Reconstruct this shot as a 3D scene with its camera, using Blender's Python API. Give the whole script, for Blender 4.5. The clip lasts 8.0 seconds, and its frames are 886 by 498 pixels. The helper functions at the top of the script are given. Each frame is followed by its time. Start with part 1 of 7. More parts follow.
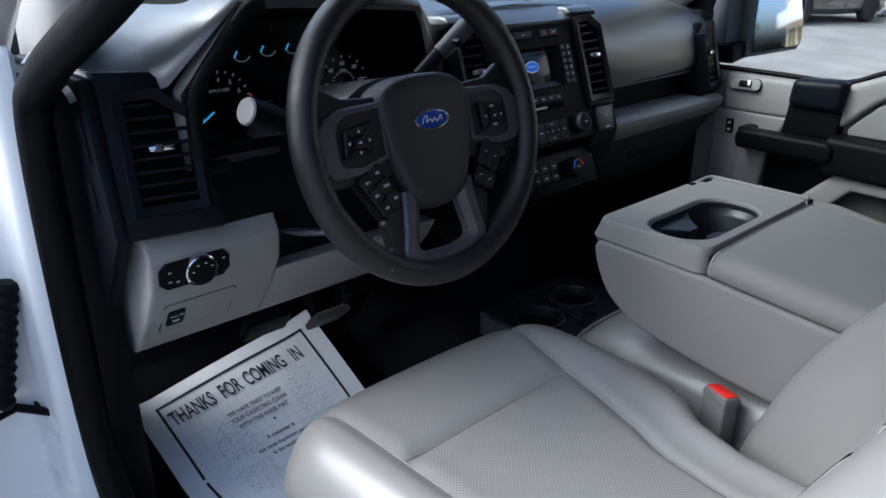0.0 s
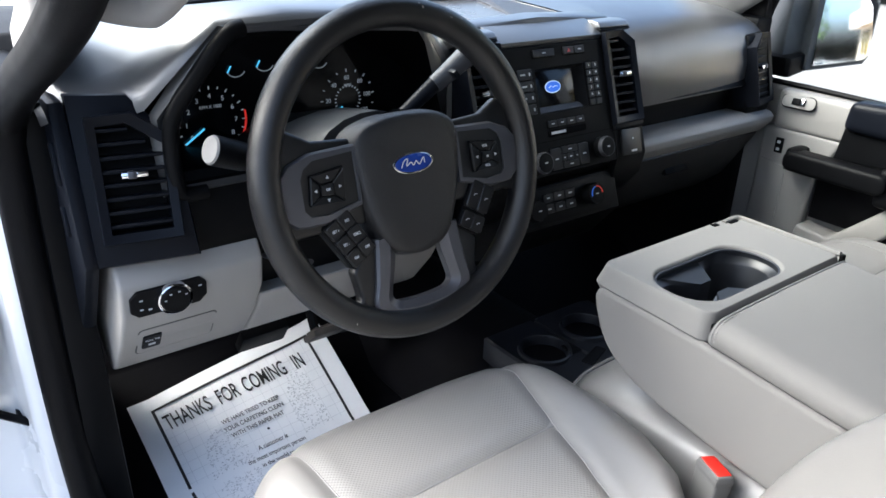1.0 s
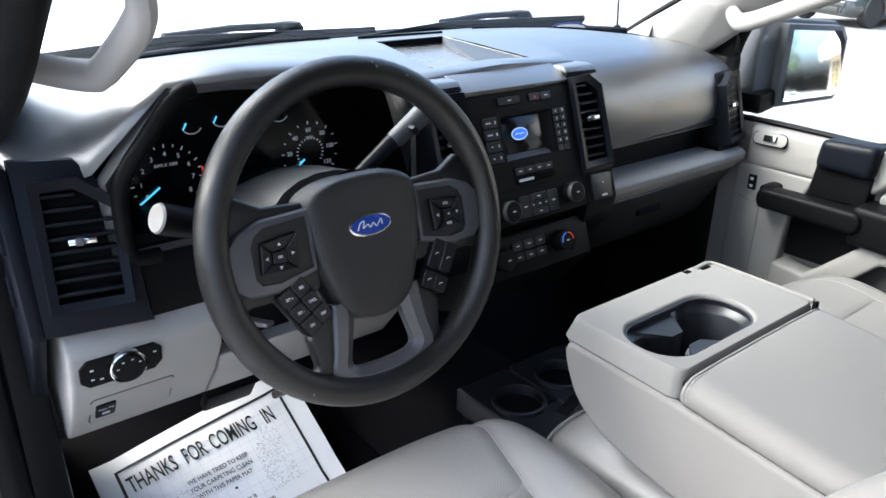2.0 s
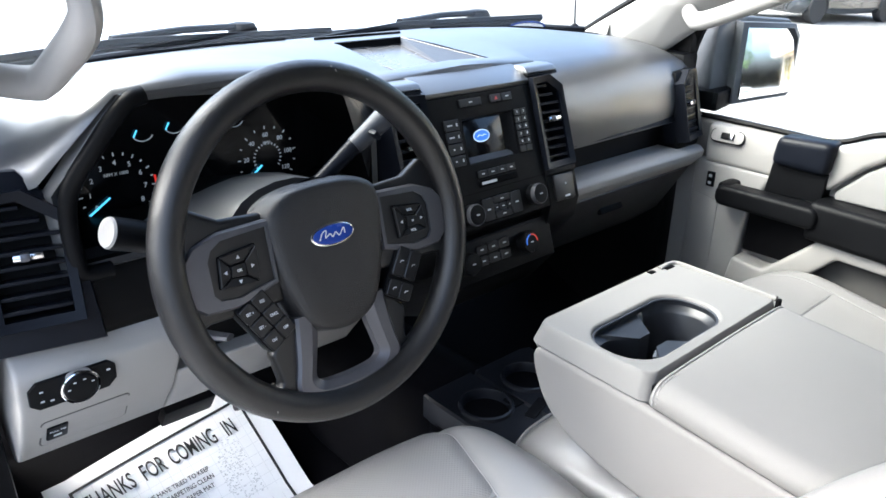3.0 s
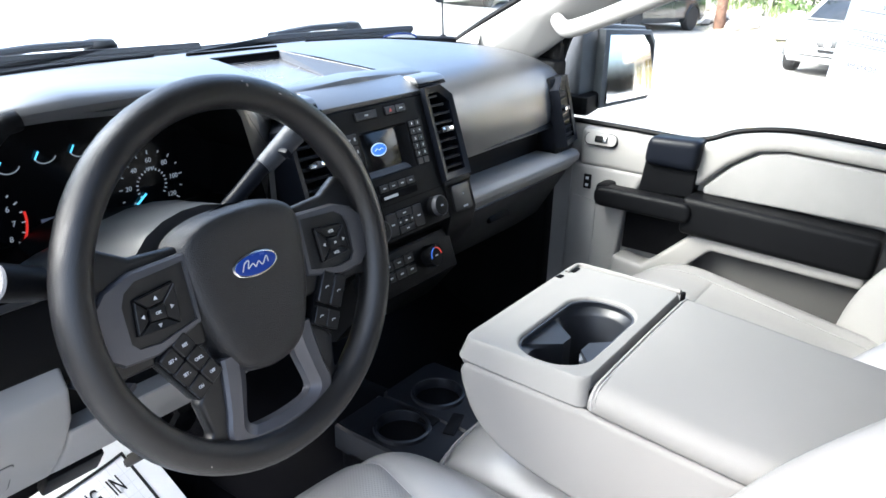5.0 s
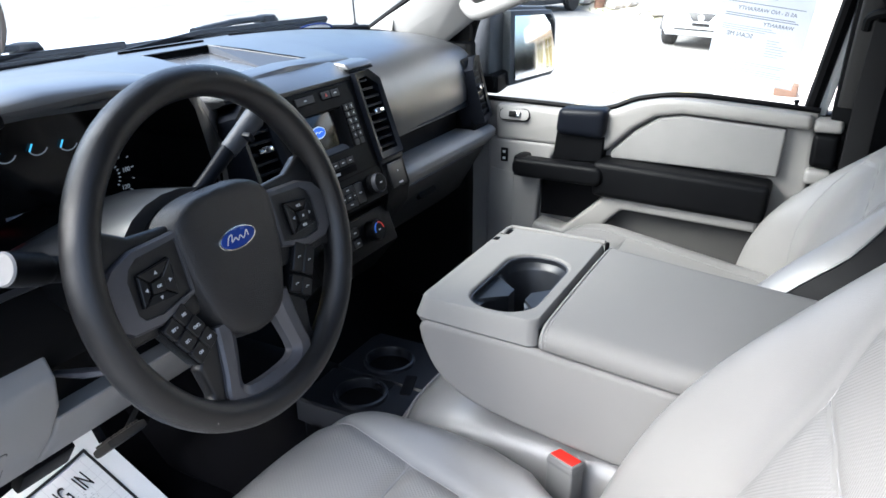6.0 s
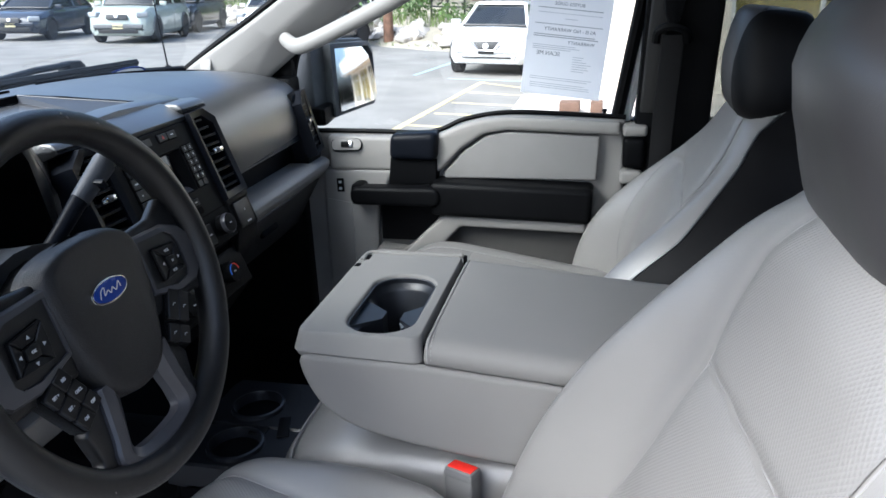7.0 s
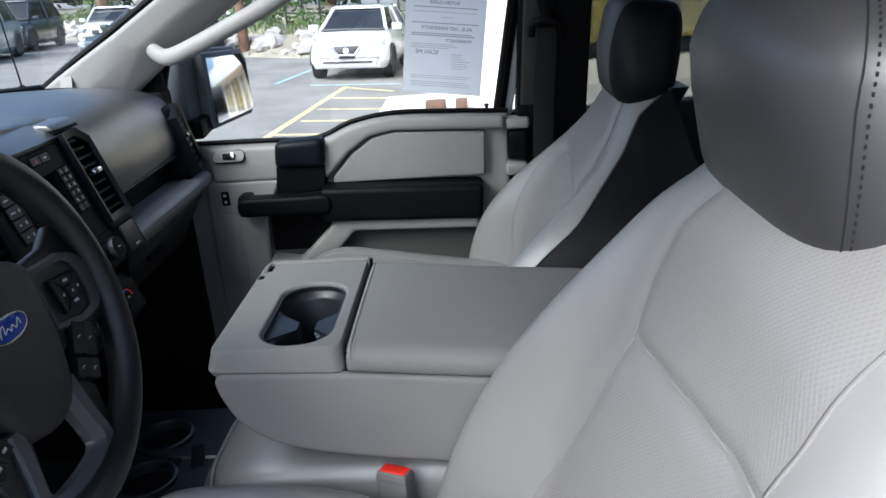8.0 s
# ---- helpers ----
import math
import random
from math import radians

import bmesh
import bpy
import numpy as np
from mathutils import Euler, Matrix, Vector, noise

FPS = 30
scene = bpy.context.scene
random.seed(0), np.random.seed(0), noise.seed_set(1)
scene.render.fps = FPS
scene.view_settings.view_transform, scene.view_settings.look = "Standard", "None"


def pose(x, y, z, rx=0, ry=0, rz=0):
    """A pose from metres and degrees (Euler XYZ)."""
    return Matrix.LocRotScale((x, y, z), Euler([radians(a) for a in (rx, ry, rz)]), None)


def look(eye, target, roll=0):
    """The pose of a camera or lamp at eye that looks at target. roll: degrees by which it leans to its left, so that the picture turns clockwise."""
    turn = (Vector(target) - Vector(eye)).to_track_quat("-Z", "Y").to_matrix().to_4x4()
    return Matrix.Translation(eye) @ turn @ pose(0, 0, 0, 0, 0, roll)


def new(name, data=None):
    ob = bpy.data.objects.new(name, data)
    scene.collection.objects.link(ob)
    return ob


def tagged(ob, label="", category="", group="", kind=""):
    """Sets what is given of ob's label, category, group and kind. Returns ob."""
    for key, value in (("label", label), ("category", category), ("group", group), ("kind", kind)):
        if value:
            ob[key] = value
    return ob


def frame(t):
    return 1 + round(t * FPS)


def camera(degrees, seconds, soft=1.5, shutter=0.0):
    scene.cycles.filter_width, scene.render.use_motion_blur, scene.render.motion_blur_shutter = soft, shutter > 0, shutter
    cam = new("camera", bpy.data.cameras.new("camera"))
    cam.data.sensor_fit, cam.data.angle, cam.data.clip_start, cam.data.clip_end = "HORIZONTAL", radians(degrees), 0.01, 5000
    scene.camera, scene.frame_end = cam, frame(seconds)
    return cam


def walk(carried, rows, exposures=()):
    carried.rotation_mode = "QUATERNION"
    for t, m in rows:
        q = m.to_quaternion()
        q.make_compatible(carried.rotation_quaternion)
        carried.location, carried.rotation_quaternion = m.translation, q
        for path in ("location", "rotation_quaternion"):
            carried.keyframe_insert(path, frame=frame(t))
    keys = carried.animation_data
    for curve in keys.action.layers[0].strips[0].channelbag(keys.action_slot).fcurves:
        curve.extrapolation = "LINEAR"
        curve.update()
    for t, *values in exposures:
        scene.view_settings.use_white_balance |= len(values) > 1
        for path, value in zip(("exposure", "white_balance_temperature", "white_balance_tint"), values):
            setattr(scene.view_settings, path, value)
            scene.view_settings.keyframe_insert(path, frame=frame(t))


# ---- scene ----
cam = camera(60.5, 8.0, soft=1.6)
PATH = [
    (0, (-0.593, -0.645, 1.57), (0.68, 0.704, 0.823), 0.3),
    (0.2, (-0.5695, -0.6319, 1.5784), (0.7199, 0.7025, 0.832), -0.02),
    (0.3, (-0.5572, -0.6308, 1.589), (0.7342, 0.6994, 0.8382), -0.5),
    (0.5, (-0.54, -0.635, 1.608), (0.686, 0.719, 0.792), -0.6),
    (0.8, (-0.4903, -0.6316, 1.6287), (0.6608, 0.7686, 0.7826), 1.6),
    (1, (-0.461, -0.638, 1.641), (0.666, 0.787, 0.804), 2.1),
    (1.2, (-0.4382, -0.6342, 1.6481), (0.6858, 0.7927, 0.8107), 2.59),
    (1.5, (-0.428, -0.635, 1.663), (0.697, 0.806, 0.852), 2.1),
    (1.8, (-0.4226, -0.629, 1.6663), (0.7387, 0.8002, 0.8861), 2.17),
    (2, (-0.414, -0.624, 1.667), (0.756, 0.802, 0.894), 1.3),
    (3.5, (-0.404, -0.585, 1.67), (0.889, 0.73, 0.895), 2),
    (4, (-0.41, -0.562, 1.669), (0.929, 0.707, 0.897), 1.7),
    (4.5, (-0.415, -0.541, 1.666), (0.996, 0.647, 0.893), 1.1),
    (4.7, (-0.418, -0.526, 1.656), (1.038, 0.624, 0.907), 1.3),
    (5.8, (-0.514, -0.51, 1.66), (1.109, 0.376, 0.898), 0.5),
    (6, (-0.54, -0.515, 1.659), (1.1, 0.345, 0.903), -0.4),
    (6.2, (-0.5552, -0.5056, 1.6599), (1.1158, 0.2869, 0.8987), -0.71),
    (6.5, (-0.57, -0.499, 1.651), (1.154, 0.198, 0.916), -1.2),
    (6.7, (-0.5739, -0.4839, 1.6519), (1.2021, 0.0967, 0.9393), -2.05),
    (7, (-0.578, -0.452, 1.649), (1.255, -0.033, 0.967), -2.2),
    (7.2, (-0.5767, -0.4327, 1.648), (1.2727, -0.0961, 0.9649), -2.98),
    (7.5, (-0.58, -0.415, 1.644), (1.284, -0.184, 0.957), -3.5),
    (8, (-0.581, -0.405, 1.645), (1.293, -0.307, 0.955), -4.1),
]
walk(cam, [(t, look(eye, target, roll)) for t, eye, target, roll in PATH], [(0, 0.95, 5250, 4), (0.5, 1.82, 5550, 4), (1.0, 2.12, 5700, 4), (2.0, 2.4, 5700, 4), (3.5, 2.8, 5700, 4), (4.7, 2.85, 5650, 4), (5.8, 2.3, 5550, 5), (6.5, 1.9, 5450, 5), (7.0, 1.45, 5400, 5), (7.5, 1.05, 5350, 5), (8.0, 1.05, 5350, 5)])

# ---- world and light ----
world = bpy.data.worlds.new("sky_world")
scene.world = world
world.use_nodes = True
wn = world.node_tree.nodes
sky = wn.new("ShaderNodeTexSky")
sky.sky_type = "NISHITA"
sky.sun_disc = False
sky.sun_elevation = radians(45.0)
sky.sun_rotation = radians(310.0)
sky.air_density, sky.dust_density, sky.ozone_density = 0.85, 9.0, 1.5
wn["Background"].inputs["Strength"].default_value = 0.225
world.node_tree.links.new(sky.outputs[0], wn["Background"].inputs["Color"])
sun = new("sun", bpy.data.lights.new("sun", "SUN"))
sun.data.energy, sun.data.angle, sun.data.color = 0.30, radians(55.0), (1.0, 0.985, 0.96)
SUN_FROM = Vector((-0.766, 0.643, 1.0))
sun.matrix_world = look(SUN_FROM, (0, 0, 0))

# ---- helpers of this scene ----
CX = 0.42  # the truck's middle


def link_mesh(name, bm, material, parent=None, label="", sharp=38):
    bm.normal_update()
    for f in bm.faces:
        f.smooth = True
    for e in bm.edges:
        if len(e.link_faces) == 2 and e.calc_face_angle(0) > radians(sharp):
            e.smooth = False
    me = bpy.data.meshes.new(name)
    bm.to_mesh(me)
    bm.free()
    me.materials.append(material)
    ob = new(name, me)
    if parent:
        ob.parent = parent
    if label:
        ob["label"] = label
    return ob


def part(name, bm, material, parent, label="", sharp=38):
    return link_mesh(name, bm, material, parent, label, sharp)


def thing(name, label, category, m=None, group="", kind=""):
    ob = new(name)
    ob.empty_display_size = 0.05
    if m:
        ob.matrix_world = m
    return tagged(ob, label, category, group, kind)


def bevelled(bm, w, seg=2, angle=30):
    edges = [e for e in bm.edges if len(e.link_faces) == 2 and e.calc_face_angle(0) > radians(angle)]
    if edges and w > 0:
        bmesh.ops.bevel(bm, geom=edges, offset=w, segments=seg, profile=0.6, affect="EDGES", clamp_overlap=True)
    return bm


def box(size, at=(0, 0, 0), w=0.0, m=None, seg=2, bm=None):
    out = bmesh.new()
    bmesh.ops.create_cube(out, size=1)
    for v in out.verts:
        v.co = Vector((v.co.x * size[0], v.co.y * size[1], v.co.z * size[2]))
    bevelled(out, w, seg)
    out.transform(Matrix.Translation(at) @ (m or Matrix()))
    return merged(bm, out)


def merged(bm, extra):
    if bm is None:
        return extra
    me = bpy.data.meshes.new("scratch")
    extra.to_mesh(me)
    extra.free()
    bm.from_mesh(me)
    bpy.data.meshes.remove(me)
    return bm


def prism(poly, axis, a, b, w=0.0, seg=2, bm=None, m=None):
    """A polygon of (y, z), (x, z) or (x, y) pairs, drawn along axis from a to b."""
    out = bmesh.new()

    def at(p, d):
        return {"x": (d, p[0], p[1]), "y": (p[0], d, p[1]), "z": (p[0], p[1], d)}[axis]

    lo = [out.verts.new(at(p, a)) for p in poly]
    hi = [out.verts.new(at(p, b)) for p in poly]
    n = len(poly)
    out.faces.new(lo)
    out.faces.new(hi[::-1])
    for i in range(n):
        out.faces.new((lo[i], hi[i], hi[(i + 1) % n], lo[(i + 1) % n]))
    bmesh.ops.recalc_face_normals(out, faces=out.faces)
    bevelled(out, w, seg)
    if m:
        out.transform(m)
    return merged(bm, out)


def loft(rings, closed=True, caps=True, bm=None, w=0.0, seg=2):
    out = bmesh.new()
    rows = [[out.verts.new(p) for p in r] for r in rings]
    n = len(rings[0])
    for r, s in zip(rows, rows[1:]):
        for i in range(n if closed else n - 1):
            out.faces.new((r[i], r[(i + 1) % n], s[(i + 1) % n], s[i]))
    if caps and closed:
        out.faces.new(rows[0][::-1])
        out.faces.new(rows[-1])
    bmesh.ops.recalc_face_normals(out, faces=out.faces)
    bevelled(out, w, seg)
    return merged(bm, out)


def smooth_line(points, steps=6):
    """Points of a Catmull-Rom line through the given ones."""
    pts = [Vector(p) for p in points]
    ext = [2 * pts[0] - pts[1], *pts, 2 * pts[-1] - pts[-2]]
    out = []
    for i in range(1, len(ext) - 2):
        a, b, c, d = ext[i - 1 : i + 3]
        for k in range(steps):
            t = k / steps
            out.append(0.5 * (2 * b + (c - a) * t + (2 * a - 5 * b + 4 * c - d) * t * t + (3 * b - a - 3 * c + d) * t**3))
    return out + [pts[-1]]


def tube(points, radius, n=10, bm=None, closed=False, flat=1.0):
    pts = [Vector(p) for p in points]
    radii = radius if isinstance(radius, (list, tuple)) else [radius] * len(pts)
    rings = []
    side = None
    for i, p in enumerate(pts):
        before, after = pts[i - 1] if i or closed else p, pts[(i + 1) % len(pts)] if i + 1 < len(pts) or closed else p
        d = (after - before).normalized()
        if side is None:
            side = d.cross(Vector((0, 0, 1)))
            if side.length < 0.1:
                side = d.cross(Vector((0, 1, 0)))
        side = (side - d * side.dot(d)).normalized()
        up = side.cross(d)
        rings.append([p + radii[i] * (math.cos(k * 2 * math.pi / n) * side + flat * math.sin(k * 2 * math.pi / n) * up) for k in range(n)])
    if closed:
        rings.append(rings[0])
        out = loft(rings, True, False)
        bmesh.ops.remove_doubles(out, verts=out.verts, dist=1e-6)
        return merged(bm, out)
    return loft(rings, True, True, bm)


def lathe(profile, n=24, m=None, bm=None):
    """Pairs of (radius, height) turned round z."""
    rings = [[(r * math.cos(k * 2 * math.pi / n), r * math.sin(k * 2 * math.pi / n), h) for k in range(n)] for r, h in profile]
    out = loft(rings, True, True)
    if m:
        out.transform(m)
    return merged(bm, out)


def oval(a, b, h, n=28, m=None, bm=None, w=0.0):
    return prism([(a * math.cos(k * 2 * math.pi / n), b * math.sin(k * 2 * math.pi / n)) for k in range(n)], "z", 0, h, w, 2, bm, m)


def rounded(w, h, r, n=5):
    """A rectangle with round corners as (x, y) pairs."""
    out = []
    for cx, cy, a in ((w / 2 - r, h / 2 - r, 0), (-w / 2 + r, h / 2 - r, 90), (-w / 2 + r, -h / 2 + r, 180), (w / 2 - r, -h / 2 + r, 270)):
        for k in range(n + 1):
            t = radians(a + 90 * k / n)
            out.append((cx + r * math.cos(t), cy + r * math.sin(t)))
    return out


def writing(text, size, m, material, parent, name="writing", depth=0.0003, squeeze=1.0, bold=0.0):
    cu = bpy.data.curves.new(name, "FONT")
    cu.body, cu.size, cu.align_x, cu.align_y, cu.extrude = text, size, "CENTER", "CENTER", depth
    cu.offset = bold
    ob = new(name, cu)
    me = bpy.data.meshes.new_from_object(ob)
    bpy.data.objects.remove(ob)
    bpy.data.curves.remove(cu)
    me.transform(m @ Matrix.Diagonal((squeeze, 1, 1, 1)))
    me.materials.clear()
    me.materials.append(material)
    out = new(name, me)
    out.parent = parent
    return out


def frame_of(origin, right, up):
    """A pose whose x runs along right, y along up and z out of the face."""
    x = Vector(right).normalized()
    z = x.cross(Vector(up)).normalized()
    y = z.cross(x)
    return Matrix.Translation(origin) @ Matrix((x, y, z)).transposed().to_4x4()


# ---- materials ----
def material(name, colour, rough=0.5, metal=0.0, vary=0.06, scale=40.0, bump=0.0, bump_scale=400.0, coat=0.0, spec=0.5, pattern="noise", stain=0.0, grime=(0.1, 0.09, 0.08), axes="XYZ"):
    m = bpy.data.materials.new(name)
    m.use_nodes = True
    nt = m.node_tree
    b = nt.nodes["Principled BSDF"]
    b.inputs["Roughness"].default_value, b.inputs["Metallic"].default_value = rough, metal
    b.inputs["Coat Weight"].default_value = coat
    b.inputs["Specular IOR Level"].default_value = spec
    tc = nt.nodes.new("ShaderNodeTexCoord")
    big = nt.nodes.new("ShaderNodeTexNoise")
    big.inputs["Scale"].default_value, big.inputs["Detail"].default_value = scale, 5
    nt.links.new(tc.outputs["Object"], big.inputs["Vector"])
    ramp = nt.nodes.new("ShaderNodeMapRange")
    ramp.inputs["From Min"].default_value, ramp.inputs["From Max"].default_value = 0.3, 0.7
    ramp.inputs["To Min"].default_value, ramp.inputs["To Max"].default_value = 1 - vary, 1 + vary
    nt.links.new(big.outputs["Fac"], ramp.inputs["Value"])
    mul = nt.nodes.new("ShaderNodeVectorMath")
    mul.operation = "SCALE"
    mul.inputs[0].default_value = colour
    nt.links.new(ramp.outputs[0], mul.inputs["Scale"])
    colour_out = mul.outputs[0]
    if stain:
        dirt = nt.nodes.new("ShaderNodeTexNoise")
        dirt.inputs["Scale"].default_value, dirt.inputs["Detail"].default_value = scale * 0.22, 8
        nt.links.new(tc.outputs["Object"], dirt.inputs["Vector"])
        cut = nt.nodes.new("ShaderNodeMapRange")
        cut.inputs["From Min"].default_value, cut.inputs["From Max"].default_value = 0.52, 0.8
        cut.inputs["To Max"].default_value = stain
        nt.links.new(dirt.outputs["Fac"], cut.inputs["Value"])
        mix = nt.nodes.new("ShaderNodeMix")
        mix.data_type = "RGBA"
        nt.links.new(cut.outputs[0], mix.inputs["Factor"])
        nt.links.new(colour_out, mix.inputs["A"])
        mix.inputs["B"].default_value = (*grime, 1)
        colour_out = mix.outputs["Result"]
    nt.links.new(colour_out, b.inputs["Base Color"])
    rr = nt.nodes.new("ShaderNodeMapRange")
    rr.inputs["To Min"].default_value, rr.inputs["To Max"].default_value = max(rough - 0.08, 0.02), min(rough + 0.08, 1)
    nt.links.new(big.outputs["Fac"], rr.inputs["Value"])
    nt.links.new(rr.outputs[0], b.inputs["Roughness"])
    if bump:
        if pattern == "leather":
            tex = nt.nodes.new("ShaderNodeTexVoronoi")
            tex.inputs["Scale"].default_value = bump_scale
            out = tex.outputs["Distance"]
        elif pattern == "dots":
            tex = nt.nodes.new("ShaderNodeTexVoronoi")
            tex.voronoi_dimensions = "2D"
            tex.inputs["Scale"].default_value, tex.inputs["Randomness"].default_value = bump_scale, 0.0
            out = tex.outputs["Distance"]
        else:
            tex = nt.nodes.new("ShaderNodeTexNoise")
            tex.inputs["Scale"].default_value, tex.inputs["Detail"].default_value = bump_scale, 3
            out = tex.outputs["Fac"]
        if pattern == "dots":
            cut_, join_, turn = nt.nodes.new("ShaderNodeSeparateXYZ"), nt.nodes.new("ShaderNodeCombineXYZ"), nt.nodes.new("ShaderNodeMapping")
            turn.inputs["Rotation"].default_value = (0, 0, radians(45))
            nt.links.new(tc.outputs["Object"], cut_.inputs[0])
            nt.links.new(cut_.outputs[axes[0]], join_.inputs["X"])
            nt.links.new(cut_.outputs[axes[1]], join_.inputs["Y"])
            nt.links.new(join_.outputs[0], turn.inputs["Vector"])
            nt.links.new(turn.outputs[0], tex.inputs["Vector"])
            hole_, tone = nt.nodes.new("ShaderNodeMapRange"), nt.nodes.new("ShaderNodeVectorMath")
            hole_.inputs["From Min"].default_value, hole_.inputs["From Max"].default_value = 0.12, 0.36
            hole_.inputs["To Min"].default_value, hole_.inputs["To Max"].default_value = 0.88, 1.0
            nt.links.new(out, hole_.inputs["Value"])
            tone.operation = "SCALE"
            nt.links.new(colour_out, tone.inputs[0])
            nt.links.new(hole_.outputs[0], tone.inputs["Scale"])
            nt.links.new(tone.outputs[0], b.inputs["Base Color"])
        else:
            nt.links.new(tc.outputs["Object"], tex.inputs["Vector"])
        bn = nt.nodes.new("ShaderNodeBump")
        bn.inputs["Strength"].default_value, bn.inputs["Distance"].default_value = bump, 0.001
        nt.links.new(out, bn.inputs["Height"])
        nt.links.new(bn.outputs[0], b.inputs["Normal"])
    return m


def glow(name, colour, strength):
    m = material(name, colour, 0.5, vary=0.0)
    b = m.node_tree.nodes["Principled BSDF"]
    b.inputs["Emission Color"].default_value, b.inputs["Emission Strength"].default_value = (*colour, 1), strength
    return m


def pane_material(name, tint=(0.96, 0.98, 0.97), gloss=1.0):
    m = bpy.data.materials.new(name)
    m.use_nodes = True
    nt = m.node_tree
    nt.nodes.remove(nt.nodes["Principled BSDF"])
    clear, shine, mix, face, power, gain = (nt.nodes.new(k) for k in ("ShaderNodeBsdfTransparent", "ShaderNodeBsdfGlossy", "ShaderNodeMixShader", "ShaderNodeLayerWeight", "ShaderNodeMath", "ShaderNodeMath"))
    clear.inputs["Color"].default_value = (*tint, 1)
    shine.inputs["Roughness"].default_value = 0.0
    shine.inputs["Color"].default_value = (gloss, gloss, gloss, 1)
    power.operation, gain.operation = "POWER", "MULTIPLY_ADD"
    power.inputs[1].default_value = 5.0
    gain.inputs[1].default_value, gain.inputs[2].default_value = 0.8, 0.05
    nt.links.new(face.outputs["Facing"], power.inputs[0])
    nt.links.new(power.outputs[0], gain.inputs[0])
    nt.links.new(gain.outputs[0], mix.inputs["Fac"])
    nt.links.new(clear.outputs[0], mix.inputs[1])
    nt.links.new(shine.outputs[0], mix.inputs[2])
    nt.links.new(mix.outputs[0], nt.nodes["Material Output"].inputs["Surface"])
    return m


VINYL = material("grey_vinyl", (0.190, 0.183, 0.175), 0.33, spec=0.65, vary=0.03, scale=9, bump=0.12, bump_scale=900, pattern="leather", stain=0.0)
VINYL_PAD = material("grey_console_vinyl", (0.185, 0.178, 0.169), 0.6, spec=0.1, vary=0.03, scale=9, bump=0.12, bump_scale=900, pattern="leather")
PERF = material("perforated_vinyl", (0.195, 0.188, 0.180), 0.37, spec=0.5, vary=0.03, scale=9, bump=0.5, bump_scale=270, pattern="dots", axes="XZY")
PERF_SEAT = material("perforated_seat_vinyl", (0.195, 0.188, 0.180), 0.37, spec=0.5, vary=0.03, scale=9, bump=0.5, bump_scale=270, pattern="dots", axes="XYZ")
VINYL_DARK = material("dark_side_vinyl", (0.0045, 0.0045, 0.005), 0.50, spec=0.12, bump=0.1, bump_scale=900, pattern="leather")
GREY = material("light_grey_plastic", (0.245, 0.236, 0.225), 0.5, spec=0.35, vary=0.03, scale=12, bump=0.2, bump_scale=1400, stain=0.1, grime=(0.25, 0.23, 0.21))
BLACK = material("black_plastic", (0.0032, 0.0034, 0.004), 0.42, vary=0.12, scale=15, bump=0.2, spec=0.08, bump_scale=1100, pattern="leather", stain=0.15, grime=(0.007, 0.0068, 0.0066))
DASH = material("dark_dash_plastic", (0.020, 0.0215, 0.024), 0.40, vary=0.1, scale=14, bump=0.12, spec=0.85, bump_scale=1000, pattern="leather", stain=0.12, grime=(0.03, 0.0295, 0.028))
RIM = material("worn_wheel_rubber", (0.0055, 0.0055, 0.006), 0.32, spec=0.45, vary=0.25, scale=22, bump=0.25, bump_scale=1500, pattern="leather", stain=0.3, grime=(0.014, 0.0135, 0.013))
STACK = material("satin_black_fascia", (0.0035, 0.0036, 0.004), 0.45, vary=0.1, scale=18, bump=0.12, bump_scale=1100, spec=0.07, stain=0.15, grime=(0.006, 0.0058, 0.0056))
# passenger headrest: grey seat vinyl with the cab's shade put into its colour
VINYL_HEAD_SHADED = material("deep_shade_vinyl", (0.034, 0.033, 0.0325), 0.46, spec=0.6, vary=0.04, scale=9, bump=0.1, bump_scale=900, pattern="leather")
THREAD_DARK = material("dark_thread", (0.006, 0.006, 0.007), 0.7)
# driver's headrest: grey seat vinyl darkened as if shaded by the roof
VINYL_HEAD = material("roof_shade_vinyl", (0.030, 0.029, 0.030), 0.40, spec=0.6, vary=0.04, scale=9, bump=0.06, bump_scale=900, pattern="leather")
CUP_TOP = material("mid_grey_console_plastic", (0.175, 0.170, 0.162), 0.6, spec=0.12, vary=0.03, scale=12, bump=0.2, bump_scale=1400, stain=0.1, grime=(0.18, 0.168, 0.155))
HOUSING_GREY = material("buckle_grey_plastic", (0.13, 0.128, 0.124), 0.5, vary=0.04, scale=30)
BELT = material("black_belt_webbing", (0.010, 0.010, 0.0105), 0.75, spec=0.2, vary=0.1, scale=60, bump=0.3, bump_scale=700)
TRIM = material("pillar_grey_plastic", (0.25, 0.243, 0.236), 0.55, vary=0.03, scale=12, bump=0.2, bump_scale=1400)
HOUSING = material("grained_grey_plastic", (0.024, 0.028, 0.037), 0.5, vary=0.08, scale=20, bump=0.3, bump_scale=900, pattern="leather")
TRAY_MAT = material("tray_rubber_mat", (0.06, 0.06, 0.062), 0.26, vary=0.1, spec=0.8, scale=25)
CUPS = material("slate_cup_plastic", (0.011, 0.0125, 0.016), 0.40, vary=0.1, spec=0.5, scale=25)
MIRROR_SHELL = material("grained_slate_plastic", (0.055, 0.061, 0.070), 0.5, vary=0.08, scale=20, bump=0.3, bump_scale=900, pattern="leather")
